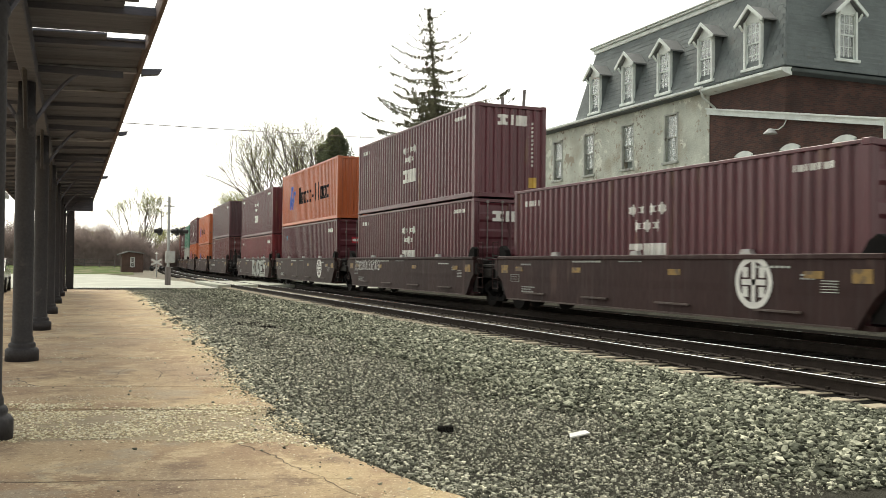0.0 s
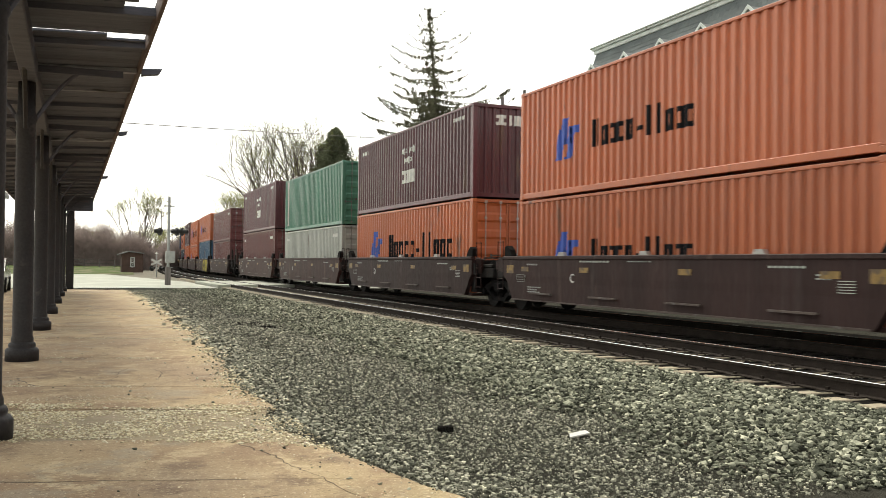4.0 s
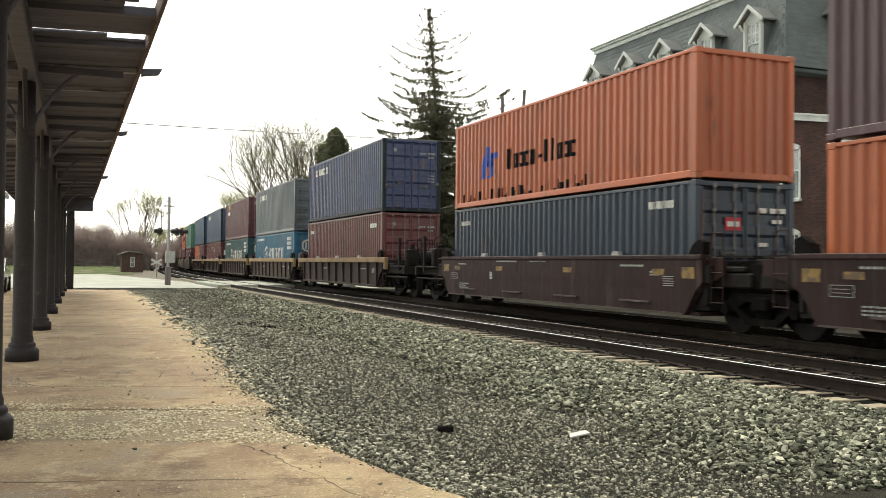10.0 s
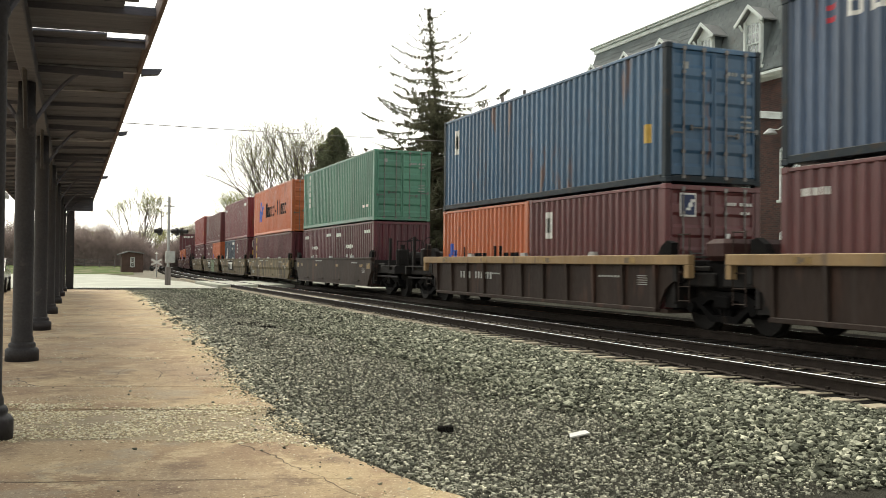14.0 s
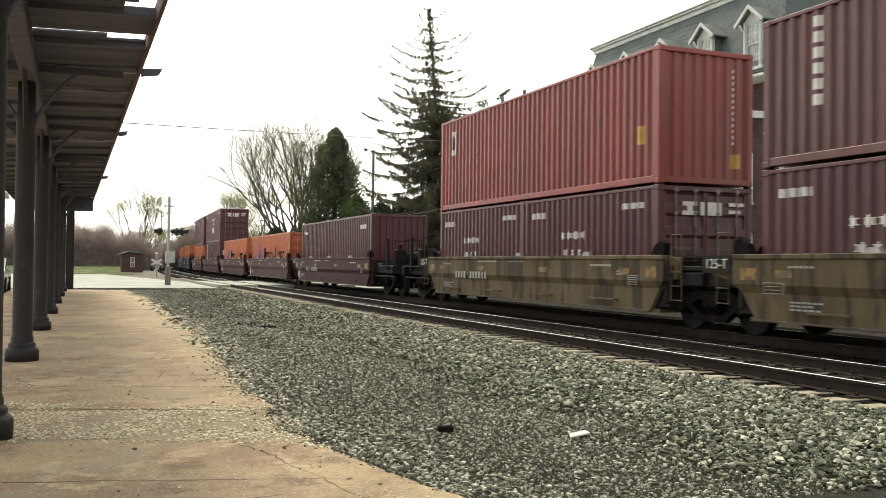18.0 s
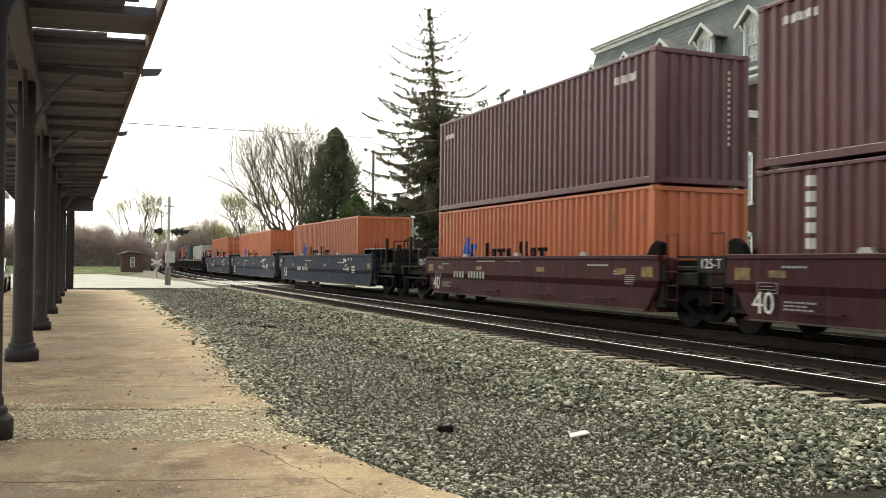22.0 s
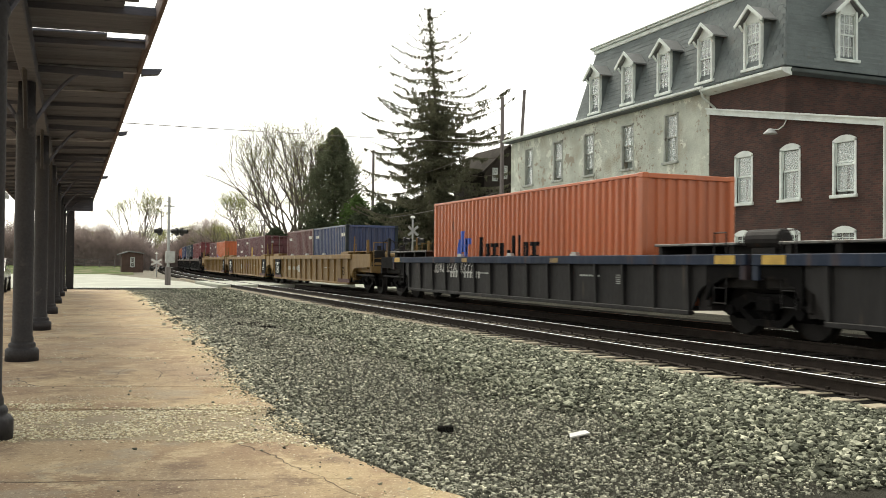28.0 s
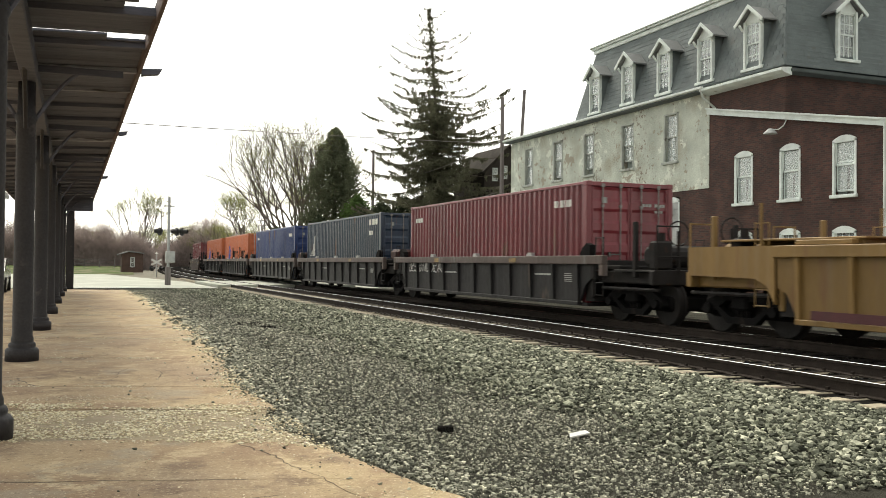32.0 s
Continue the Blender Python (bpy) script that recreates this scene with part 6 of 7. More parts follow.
# darkness of the rooms, put into the colour of sheets behind the panes
ROOM = mat("room_shade", (0.10, 0.09, 0.08), 0.95, 0, 0.2, 1, 10, 0)

HX, HY = 24.0, 26.39
house = thing("brick_house", pose(HX, HY, 0), "old red brick house with slate mansard roof and grey stucco", "house")


def wall_with_holes(y0, y1, z0, z1, holes, x0, x1, top=None):
    """A wall in the plane across x, from y0 to y1, cut through for each hole (ya, yb, za, zb)."""
    s = Solid()
    if top is None:
        ys = sorted({y0, y1, *[h[0] for h in holes], *[h[1] for h in holes]})
        zs = sorted({z0, z1, *[h[2] for h in holes], *[h[3] for h in holes]})
        ny, nz = len(ys), len(zs)
        full = lambda i, k: 0 <= i < ny - 1 and 0 <= k < nz - 1 and not any(h[0] <= ys[i] < h[1] and h[2] <= zs[k] < h[3] for h in holes)
        vs = [(x, y, z) for x in (x0, x1) for y in ys for z in zs]
        at = lambda b, i, k: b * ny * nz + i * nz + k
        fs = []
        for i in range(ny - 1):
            for k in range(nz - 1):
                if not full(i, k):
                    continue
                fs += [tuple(at(b, *c) for c in ((i, k), (i + 1, k), (i + 1, k + 1), (i, k + 1))) for b in (0, 1)]
                for di, dk, c, e in ((-1, 0, (i, k), (i, k + 1)), (1, 0, (i + 1, k), (i + 1, k + 1)), (0, -1, (i, k), (i + 1, k)), (0, 1, (i, k + 1), (i + 1, k + 1))):
                    if not full(i + di, k + dk):
                        fs.append((at(0, *c), at(0, *e), at(1, *e), at(1, *c)))
        return s.add(vs, fs)
    ys = sorted({y0, y1, *[h[0] for h in holes], *[h[1] for h in holes]})
    for a, b in zip(ys, ys[1:]):
        mid = (a + b) / 2
        t = (lambda y, m=mid: z1 if top is None else top(y, m))
        cuts = sorted((h[2], h[3]) for h in holes if h[0] < mid < h[1])
        z = z0
        for lo, hi in cuts + [(None, None)]:
            if lo is None:
                s.prism([(a, z), (b, z), (b, t(b)), (a, t(a))], "x", x0, x1)
            else:
                if lo > z:
                    s.box(x0, x1, a, b, z, lo)
                z = hi
    return s


def sash_window(parent, yc, z0, z1, w, trim, arch=0.0, depth=0.12, lites=(2, 2), curtain=True, open_by=0.0, boarded=False, face=0.03):
    """A sash window in a wall whose outer face is at x 0 and that looks down x."""
    a, b = yc - w / 2, yc + w / 2
    fr = Solid()
    t = 0.065
    top = z1
    spring = top - 0.16 if arch else top
    fr.box(-face, 0.05, a - 0.02, a + t, z0, spring).box(-face, 0.05, b - t, b + 0.02, z0, spring)
    if arch:
        n = 14
        pts = [(a - 0.02 + (w + 0.04) * i / n, top - 0.14 + (arch + 0.02) * (1 - (2 * i / n - 1) ** 2)) for i in range(n + 1)]
        fr.prism([(a - 0.02, top - 0.22)] + pts + [(b + 0.02, top - 0.22)], "x", -face, 0.05)
    else:
        fr.box(-face, 0.05, a - 0.02, b + 0.02, top - t, top)
    win = part("window", fr, trim, parent)
    part("sill", Solid().box(-face - 0.09, 0.06, a - 0.08, b + 0.08, z0 - 0.10, z0 + 0.01, 0.012), trim, win)
    if boarded:
        s = Solid().box(0.02, 0.06, a + t, b - t, z0, top - 0.1)
        for i in range(5):
            s.box(0.0, 0.02, a + t + 0.02, b - t - 0.02, z0 + 0.08 + i * (top - z0 - 0.2) / 5, z0 + 0.02 + (i + 1) * (top - z0 - 0.2) / 5, 0.006)
        part("shutter", s, BOARD, win, "pale panelled shutter")
        return win
    mid = (z0 + z1) / 2
    for lo, hi, x in ((mid, z1 - 0.08, 0.05), (z0 + open_by, mid + 0.05 + open_by * 0.9, 0.09)):
        s = Solid()
        s.box(x, x + 0.035, a + t, a + t + 0.05, lo, hi).box(x, x + 0.035, b - t - 0.05, b - t, lo, hi).box(x, x + 0.035, a + t, b - t, lo, lo + 0.06).box(x, x + 0.035, a + t, b - t, hi - 0.05, hi)
        nx, nz = lites
        for i in range(1, nx):
            yy = a + t + (w - 2 * t) * i / nx
            s.box(x + 0.006, x + 0.03, yy - 0.012, yy + 0.012, lo, hi)
        for i in range(1, nz):
            zz = lo + (hi - lo) * i / nz
            s.box(x + 0.006, x + 0.03, a + t, b - t, zz - 0.012, zz + 0.012)
        part("sash", s, trim, win)
        part("pane", Solid().box(x + 0.014, x + 0.02, a + t + 0.05, b - t - 0.05, lo + 0.055, hi - 0.045), GLASS, win).visible_shadow = False
    # dark sheet in place of the unlit room
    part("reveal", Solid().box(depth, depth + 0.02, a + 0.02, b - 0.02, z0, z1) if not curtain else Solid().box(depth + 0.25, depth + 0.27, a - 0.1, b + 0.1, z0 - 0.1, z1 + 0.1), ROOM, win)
    if curtain:
        part("blind", Solid().box(depth + 0.02, depth + 0.03, a + t, b - t, mid - 0.1, z1 - 0.06), CURTAIN, win)
        n = 14
        for lo, hi in ((a + t, a + t + (w - 2 * t) * 0.42), (b - t - (w - 2 * t) * 0.42, b - t)):
            pts = [(depth + 0.06 + 0.02 * math.sin(i * 2.2), lo + (hi - lo) * i / n) for i in range(n + 1)]
            part("curtain", Solid().prism(pts + [(x + 0.008, yy) for x, yy in reversed(pts)], "z", z0 + 0.05, z1 - 0.05), CURTAIN, win)
    return win


# openings, counted from the corner of the main block
BR_W = [(28.6 - HY, 3.72, 5.72), (26.12 - HY, 3.72, 5.72), (23.6 - HY, 3.72, 5.72), (21.1 - HY, 3.72, 5.4)]
BR_L = [(28.6 - HY, 0.75, 2.66), (26.12 - HY, 0.75, 2.66), (23.6 - HY, 0.75, 2.66), (21.1 - HY, 0.75, 2.66)]
GR_W = [(y - HY, 5.78, 7.88) for y in (33.25, 36.6, 40.07, 43.25, 46.6)]
GR_L = [(y - HY, 2.1, 4.22) for y in (33.15, 36.6, 40.07, 43.25, 46.6)]
belt = lambda y: 7.45 - 0.187 * (30.68 - HY - y)
BIG = 22.5
main_holes = [(y - 0.5, y + 0.5, a, b) for y, a, b in GR_L] + [(y - 0.49, y + 0.49, a, b) for y, a, b in GR_W]
near_holes = [(y - 0.5, y + 0.5, a, b - 0.17) for y, a, b in BR_W + BR_L]
part("wall", wall_with_holes(4.29, BIG, GROUND, 4.46, [h for h in main_holes if h[3] < 4.5], 0, 0.3), BRICK, house)
part("stucco_wall", wall_with_holes(4.29, BIG, 4.46, 8.5, [h for h in main_holes if h[3] > 4.5], -0.025, 0.3), STUCCO, house, "peeling grey stucco upper wall")
part("wall", wall_with_holes(-12.0, 4.29, GROUND, 8.5, near_holes + [(0.0, 0.0, 0.0, 0.0)], 0, 0.3, top=lambda y, mid: 8.5 if mid > 0 else belt(y)), BRICK, house)
part("wall", Solid().box(0.3, 11, 0, 0.3, GROUND, 8.5), BRICK, house)
part("wall", Solid().box(0.3, 11, BIG - 0.3, BIG, GROUND, 8.5), BRICK, house)
part("wall", Solid().box(10.7, 11, 0.3, BIG - 0.3, GROUND, 8.5), BRICK, house)
part("wall", Solid().box(0.3, 8, -12.0, -11.7, GROUND, belt(-12)), BRICK, house)
part("wing_roof", Solid().prism([(0.0, belt(0.0) + 0.02), (-12.2, belt(-12.2) + 0.02), (-12.2, belt(-12.2) + 0.14), (0.0, belt(0.0) + 0.14)], "x", 0.02, 8.2), ROOFTIN, house)
part("belt_gutter", Solid().prism([(4.29, belt(4.29)), (-12.3, belt(-12.3)), (-12.3, belt(-12.3) + 0.2), (4.29, belt(4.29) + 0.2)], "x", -0.16, -0.002).prism([(4.29, belt(4.29) + 0.2), (-12.3, belt(-12.3) + 0.2), (-12.3, belt(-12.3) + 0.26), (4.29, belt(4.29) + 0.26)], "x", -0.24, -0.002), TRIM, house, "white sloping gutter board")
for (y, a, b), o in zip(BR_W, (0.0, 0.0, 0.12, 0.0)):
    sash_window(house, y, a, b, 1.0, TRIM, 0.14, open_by=o, lites=(1, 1))
for y, a, b in BR_L:
    sash_window(house, y, a, b, 1.0, TRIM, 0.14, lites=(3, 3), curtain=False)
for (y, a, b), o in zip(GR_W, (0.0, 0.35, 0.3, 0.15, 0.0)):
    sash_window(house, y, a, b, 0.98, OLDTRIM, 0.0, depth=0.2, lites=(3, 2), curtain=True, open_by=o, face=0.045)
for y, a, b in GR_L:
    sash_window(house, y, a, b, 1.0, TRIM, 0.14, boarded=True)
for y, z in ((33.42 - HY, 3.46), (46.95 - HY, 2.9)):
    ac = part("air_conditioner", Solid().box(-0.5, 0.05, y - 0.34, y + 0.34, z, z + 0.46, 0.02), BOARD, house, "boxy pale window air conditioner")
    for i in range(7):
        part("grille_slat", Solid().box(-0.515, -0.502, y - 0.3, y + 0.3, z + 0.05 + i * 0.055, z + 0.075 + i * 0.055), OLDTRIM, ac)
# eaves, cornice and gutters
# eave board coloured dark slate to paint the shadow line under the gutter
part("eave", Solid().prism([(-0.40, 8.40), (0.05, 8.36), (0.05, 8.56), (-0.40, 8.52)], "y", 4.2, BIG + 0.2), SLATE, house)
part("gutter", Solid().prism([(-0.52, 8.47), (-0.40, 8.45), (-0.40, 8.56), (-0.52, 8.56)], "y", 4.2, BIG + 0.2), TRIM, house, "white eaves gutter")
part("cornice", Solid().prism([(-0.30, 8.30), (0.02, 8.22), (0.02, 8.52), (-0.45, 8.48), (-0.45, 8.38)], "y", -0.30, 4.4), TRIM, house, "white moulded cornice")
part("cornice", Solid().prism([(-0.36, 8.36), (0.0, 8.30), (0.0, 8.5), (-0.45, 8.46)], "x", -0.02, 11.0), SLATE, house)
part("low_roof", Solid().prism([(-0.45, 8.56), (4.5, 9.0), (11, 8.6), (11, 8.5), (-0.45, 8.5)], "y", 15.2, BIG + 0.2), ROOFTIN, house)
zb, zt, lean = 8.56, 12.28, 0.95
core = Solid().add([(-0.32, -0.32, zb), (11, -0.32, zb), (11, 14.6, zb), (-0.32, 14.6, zb), (lean - 0.2, lean - 0.2, zt), (10, lean - 0.2, zt), (10, 14.2, zt), (lean - 0.2, 14.2, zt)],
                   [(0, 1, 2, 3), (4, 7, 6, 5), (0, 4, 5, 1), (1, 5, 6, 2), (2, 6, 7, 3), (3, 7, 4, 0)])
roof = part("mansard_roof", core, SLATE, house, "dark slate mansard roof")
part("roof_cornice", Solid().box(lean - 0.45, 10.2, lean - 0.45, 14.45, zt - 0.06, zt + 0.04, 0.02).box(lean - 0.34, 10.1, lean - 0.34, 14.34, zt - 0.26, zt - 0.06, 0.02).box(lean - 0.52, 10.25, lean - 0.52, 14.52, zt + 0.04, zt + 0.10, 0.02), TRIM, house, "white moulded roof cornice")
# slates in courses on the two faces that show
course, sw = 0.205, 0.30
n_course = int((zt - 0.25 - zb) / course)
shingle = Solid().box(-0.016, 0.0, 0.0, sw - 0.012, 0.0, course + 0.05).mesh("shingle", SLATE)
tilt = math.atan2(lean + 0.12, zt - zb)
rest = Solid()
made = 0
for k in range(n_course):
    z = zb + 0.03 + k * course
    t = (z - zb) / (zt - zb)
    x = -0.32 + (lean + 0.12) * t
    y0, y1 = -0.30 + (lean + 0.12) * t, 14.6 - 0.45 * t
    n = int((y1 - y0) / sw)
    for i in range(n):
        yy = y0 + (i + 0.5 * (k % 2)) * sw
        if yy + sw > y1:
            continue
        m = Matrix.Translation((x - 0.006, yy, z)) @ Matrix.Rotation(tilt + RND.uniform(-0.02, 0.035), 4, "Y")
        if yy < 5.2 and made < 300:
            part("shingle", shingle, SLATE, roof, "", m)
            made += 1
        else:
            rest.add([m @ Vector(c) for c in ((-0.016, 0, 0), (0, 0, 0), (-0.016, sw - 0.012, 0), (0, sw - 0.012, 0), (-0.004, 0, course + 0.05), (-0.004, sw - 0.012, course + 0.05))],
                     [(0, 2, 5, 4), (0, 1, 3, 2), (0, 4, 1), (2, 3, 5)])
    nx = int(9 / sw)
    for i in range(nx):
        xx = x + (i + 0.5 * (k % 2)) * sw
        m = Matrix.Translation((xx, y0 - 0.008, z)) @ Matrix.Rotation(-(tilt + RND.uniform(-0.02, 0.035)), 4, "X")
        rest.add([m @ Vector(c) for c in ((0, -0.016, 0), (0, 0, 0), (sw - 0.012, -0.016, 0), (sw - 0.012, 0, 0), (0, -0.004, course + 0.05), (sw - 0.012, -0.004, course + 0.05))],
                 [(0, 2, 5, 4), (0, 1, 3, 2), (0, 4, 1), (2, 3, 5)])
tagged(part("shingles", rest, SLATE, roof), "", "", "", "stuff")
part("hip_cap", Solid().tube((-0.32, -0.32, zb), (lean - 0.2, lean - 0.2, zt - 0.2), 0.055, n=6), SLATE, roof)


def dormer(at):
    """A gabled dormer that looks down its own -x; built once and copied."""
    d = part("dormer", Solid().box(0.50, 1.5, -0.50, 0.50, -0.02, 1.70), SLATE, house, "gabled dormer with white bargeboards", at)
    for s in (-1, 1):
        part("cheek", Solid().box(0.12, 0.50, min(s * 0.46, s * 0.52), max(s * 0.46, s * 0.52), 0, 1.75), SLATE, d)
    fr = Solid().box(-0.02, 0.14, -0.48, -0.38, -0.02, 1.80).box(-0.02, 0.14, 0.38, 0.48, -0.02, 1.80).box(-0.06, 0.16, -0.60, 0.60, -0.12, 0.0, 0.015)
    fr.prism([(-0.54, 1.72), (0.54, 1.72), (0.0, 2.28)], "x", 0.02, 0.12)
    part("front", fr, TRIM, d)
    for s in (-1, 1):
        part("roof_slope", Solid().prism([(s * 0.74, 1.66), (s * 0.76, 1.72), (0.0, 2.32), (0.0, 2.25)], "x", -0.20, 1.7), ROOFTIN, d)
        part("bargeboard", Solid().prism([(s * 0.75, 1.59), (s * 0.79, 1.71), (0.0, 2.36), (0.0, 2.21)], "x", -0.24, -0.19), TRIM, d)
        part("eave_bracket", Solid().prism([(-0.18, 1.64), (0.0, 1.46), (0.0, 1.54), (-0.16, 1.72)], "y", min(s * 0.5, s * 0.58), max(s * 0.5, s * 0.58)), TRIM, d)
    for lo, hi, x in ((0.88, 1.72, 0.05), (0.0, 0.94, 0.085)):
        s = Solid().box(x, x + 0.03, -0.4, -0.35, lo, hi).box(x, x + 0.03, 0.35, 0.4, lo, hi).box(x, x + 0.03, -0.4, 0.4, lo, lo + 0.06).box(x, x + 0.03, -0.4, 0.4, hi - 0.05, hi)
        for k in (-0.12, 0.12):
            s.box(x + 0.004, x + 0.026, k - 0.012, k + 0.012, lo, hi)
        s.box(x + 0.004, x + 0.026, -0.4, 0.4, (lo + hi) / 2 - 0.012, (lo + hi) / 2 + 0.012)
        part("sash", s, TRIM, d)
        part("pane", Solid().box(x + 0.012, x + 0.018, -0.35, 0.35, lo + 0.05, hi - 0.04), GLASS, d).visible_shadow = False
    part("blind", Solid().box(0.16, 0.17, -0.4, 0.4, 1.15, 1.72), CURTAIN, d)
    # dark sheet in place of the unlit inside of the dormer
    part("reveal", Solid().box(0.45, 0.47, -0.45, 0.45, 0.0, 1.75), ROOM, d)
    return d


for y in (28.17, 31.02, 33.87, 36.71, 39.63):
    dormer(pose(-0.30, y * 0.9875 - HY, 8.80))
dormer(pose(2.72, -0.24, 9.06, 0, 0, 90))
for y, z0, z1 in ((4.1, 7.6, 8.4),):
    part("downpipe", Solid().tube((-0.42, y + 0.2, 8.4), (-0.42, y + 0.1, 8.1), 0.05).tube((-0.42, y + 0.1, 8.1), (-0.1, y - 0.3, 7.62), 0.05), OLDTRIM, house)
part("downpipe", Solid().tube((-0.12, -4.56, 5.9), (-0.12, -4.56, GROUND), 0.06), TRIM, house, "white downpipe")
lamp = part("wall_lamp", Solid().path([(-0.02, -0.08, 6.62), (-0.12, -0.06, 6.42), (-0.22, 0.1, 6.28), (-0.34, 0.30, 6.30)], 0.022), TRIM, house)
part("lamp_shade", Solid().lathe([(0.05, 0.14), (0.12, 0.10), (0.24, -0.02), (0.25, -0.06), (0.20, -0.06)], (-0.36, 0.36, 6.20)), BOARD, lamp)


# ---- trees and the distance ----
BARK = mat("grey_bark", (0.115, 0.097, 0.080), 0.95, 0, 0.3, 3, 30, 0.4)


def leaf(name, col, glow=0.35):
    """Thin leaves: some of the light comes through them."""
    m = mat(name, col, 0.85, 0, 0.4, 1.2, 20, 0.0, spec=0.2)
    nt = m.node_tree
    b, out = nt.nodes["Principled BSDF"], nt.nodes["Material Output"]
    tr = nt.nodes.new("ShaderNodeBsdfTranslucent")
    mx = nt.nodes.new("ShaderNodeMixShader")
    mx.inputs[0].default_value = glow
    nt.links.new(b.inputs["Base Color"].links[0].from_socket, tr.inputs["Color"])
    nt.links.new(b.outputs[0], mx.inputs[1])
    nt.links.new(tr.outputs[0], mx.inputs[2])
    nt.links.new(mx.outputs[0], out.inputs["Surface"])
    return m


NEEDLE = leaf("spruce_needles", (0.15, 0.152, 0.10), 0.45)
CEDAR = leaf("cedar_leaves", (0.135, 0.153, 0.095), 0.45)
HEDGE = leaf("hedge_leaves", (0.055, 0.070, 0.040))
BUD = leaf("pale_buds", (0.31, 0.33, 0.12), 0.5)
SHRUB = leaf("shrub_leaves", (0.10, 0.16, 0.05), 0.45)
TWIG = leaf("far_twigs", (0.39, 0.32, 0.30), 0.35)
TR = random.Random(11)


def flakes(name, spots, material, parent, hang=0.0):
    """Small leaf clumps: spots are (x, y, z, size); hang draws them downwards."""
    vs, fs = [], []
    for x, y, z, r in spots:
        a, b = TR.uniform(0, 6.28), TR.uniform(-0.5, 0.5)
        dx, dy = math.cos(a) * r, math.sin(a) * r
        n = len(vs)
        vs += [(x - dx, y - dy, z + b * r), (x + dy * 0.35, y - dx * 0.35, z + r * 0.4 - hang * r), (x + dx, y + dy, z - b * r - hang * r), (x - dy * 0.35, y + dx * 0.35, z - r * 0.5 - hang * r * 1.6)]
        fs += [(n, n + 1, n + 2), (n, n + 2, n + 3)]
    ob = new(name, big_mesh(name, vs, fs, material))
    ob.parent = parent
    return tagged(ob, "", "", "", "stuff")


def spruce(at, height, reach, label):
    """A tall spruce: open whorls of upswept limbs above, a denser skirt below."""
    t = thing("spruce_tree", at, label, "tree")
    lean = lambda z: Vector((-0.93, 0.37, 0)) * 0.75 * max(0, z / height - 0.45) ** 1.5 * 2.2
    trunk = Solid()
    for k in range(12):
        z0, z1 = height * k / 12, height * (k + 1) / 12
        trunk.tube(lean(z0) + Vector((0.05 * math.sin(k), 0, z0)), lean(z1) + Vector((0.05 * math.sin(k + 1), 0, z1)), 0.30 * (1 - k / 12.2), 0.30 * (1 - (k + 1) / 12.2), 8, False)
    part("trunk", trunk, BARK, t)
    spots = []
    z = height * 0.985
    while z > height * 0.10:
        d = height - z
        f = d / height
        n = 4 if d < 2 else (5 if d < 7 else 8)
        span = min(0.40 + 0.74 * d, reach * (0.95 + 0.18 * f))
        a0 = TR.uniform(0, 6.28)
        for i in range(n):
            a = a0 + 6.28 * i / n + TR.uniform(-0.45, 0.45)
            ln = span * TR.choice((0.35, 0.6, 0.8, 1.0, 1.05))
            sag = 0.05 + 0.22 * f + TR.uniform(-0.03, 0.03)
            rise = TR.uniform(0.32, 0.55) if d < 4 else TR.uniform(0.14, 0.30) if d < 8 else TR.uniform(0.02, 0.16)
            base = lean(z)
            pts = []
            for k in range(10):
                u = k / 9
                pts.append(base + Vector((math.cos(a) * ln * u, math.sin(a) * ln * u, z + ln * (-sag * math.sin(u * 2.4) + rise * u ** 2.2) + 0.03 * math.sin(k * 1.7 + a * 5))))
            part("limb", Solid().path(pts, 0.013 + 0.020 * f, 4), BARK, t)
            # short hanging twigs, thick near the trunk and thin towards the tip
            for _ in range(int((11 + 34 * min(1, max(0, d - 3) / 7)) * ln)):
                u = TR.random() ** 1.25 * 0.97 + 0.02
                k = min(8, int(u * 9))
                p = pts[k].lerp(pts[k + 1], u * 9 - k)
                clump = noise.noise(Vector((u * ln * 1.3, a * 3, z)))
                if clump < -0.45 + 0.30 * u:
                    continue
                side = TR.gauss(0, (0.06 + 0.34 * (1 - u)) * min(1, d / 5))
                drop = TR.uniform(0.05, 0.16) + (0.06 + 0.55 * min(1, d / 9)) * (1 - 0.7 * u) * TR.random() ** 1.5
                m = 2 + int(drop * 11)
                for j in range(m):
                    w = j / m
                    spots.append((p.x - math.sin(a) * side + TR.gauss(0, 0.03), p.y + math.cos(a) * side + TR.gauss(0, 0.03), p.z + 0.04 - drop * w - 0.12 * abs(side), TR.uniform(0.045, 0.085) * (1.1 - 0.4 * w)))
        z -= height * TR.uniform(0.020, 0.042) * (1.1 if d < 6 else 0.85)
    for _ in range(2600):
        z = height * TR.uniform(0.15, 0.99)
        r = 0.07 + 0.65 * (1 - z / height)
        o = lean(z)
        spots.append((o.x + TR.gauss(0, r), o.y + TR.gauss(0, r), z, TR.uniform(0.05, 0.1)))
    flakes("crown", spots, NEEDLE, t, 0.6)
    return t


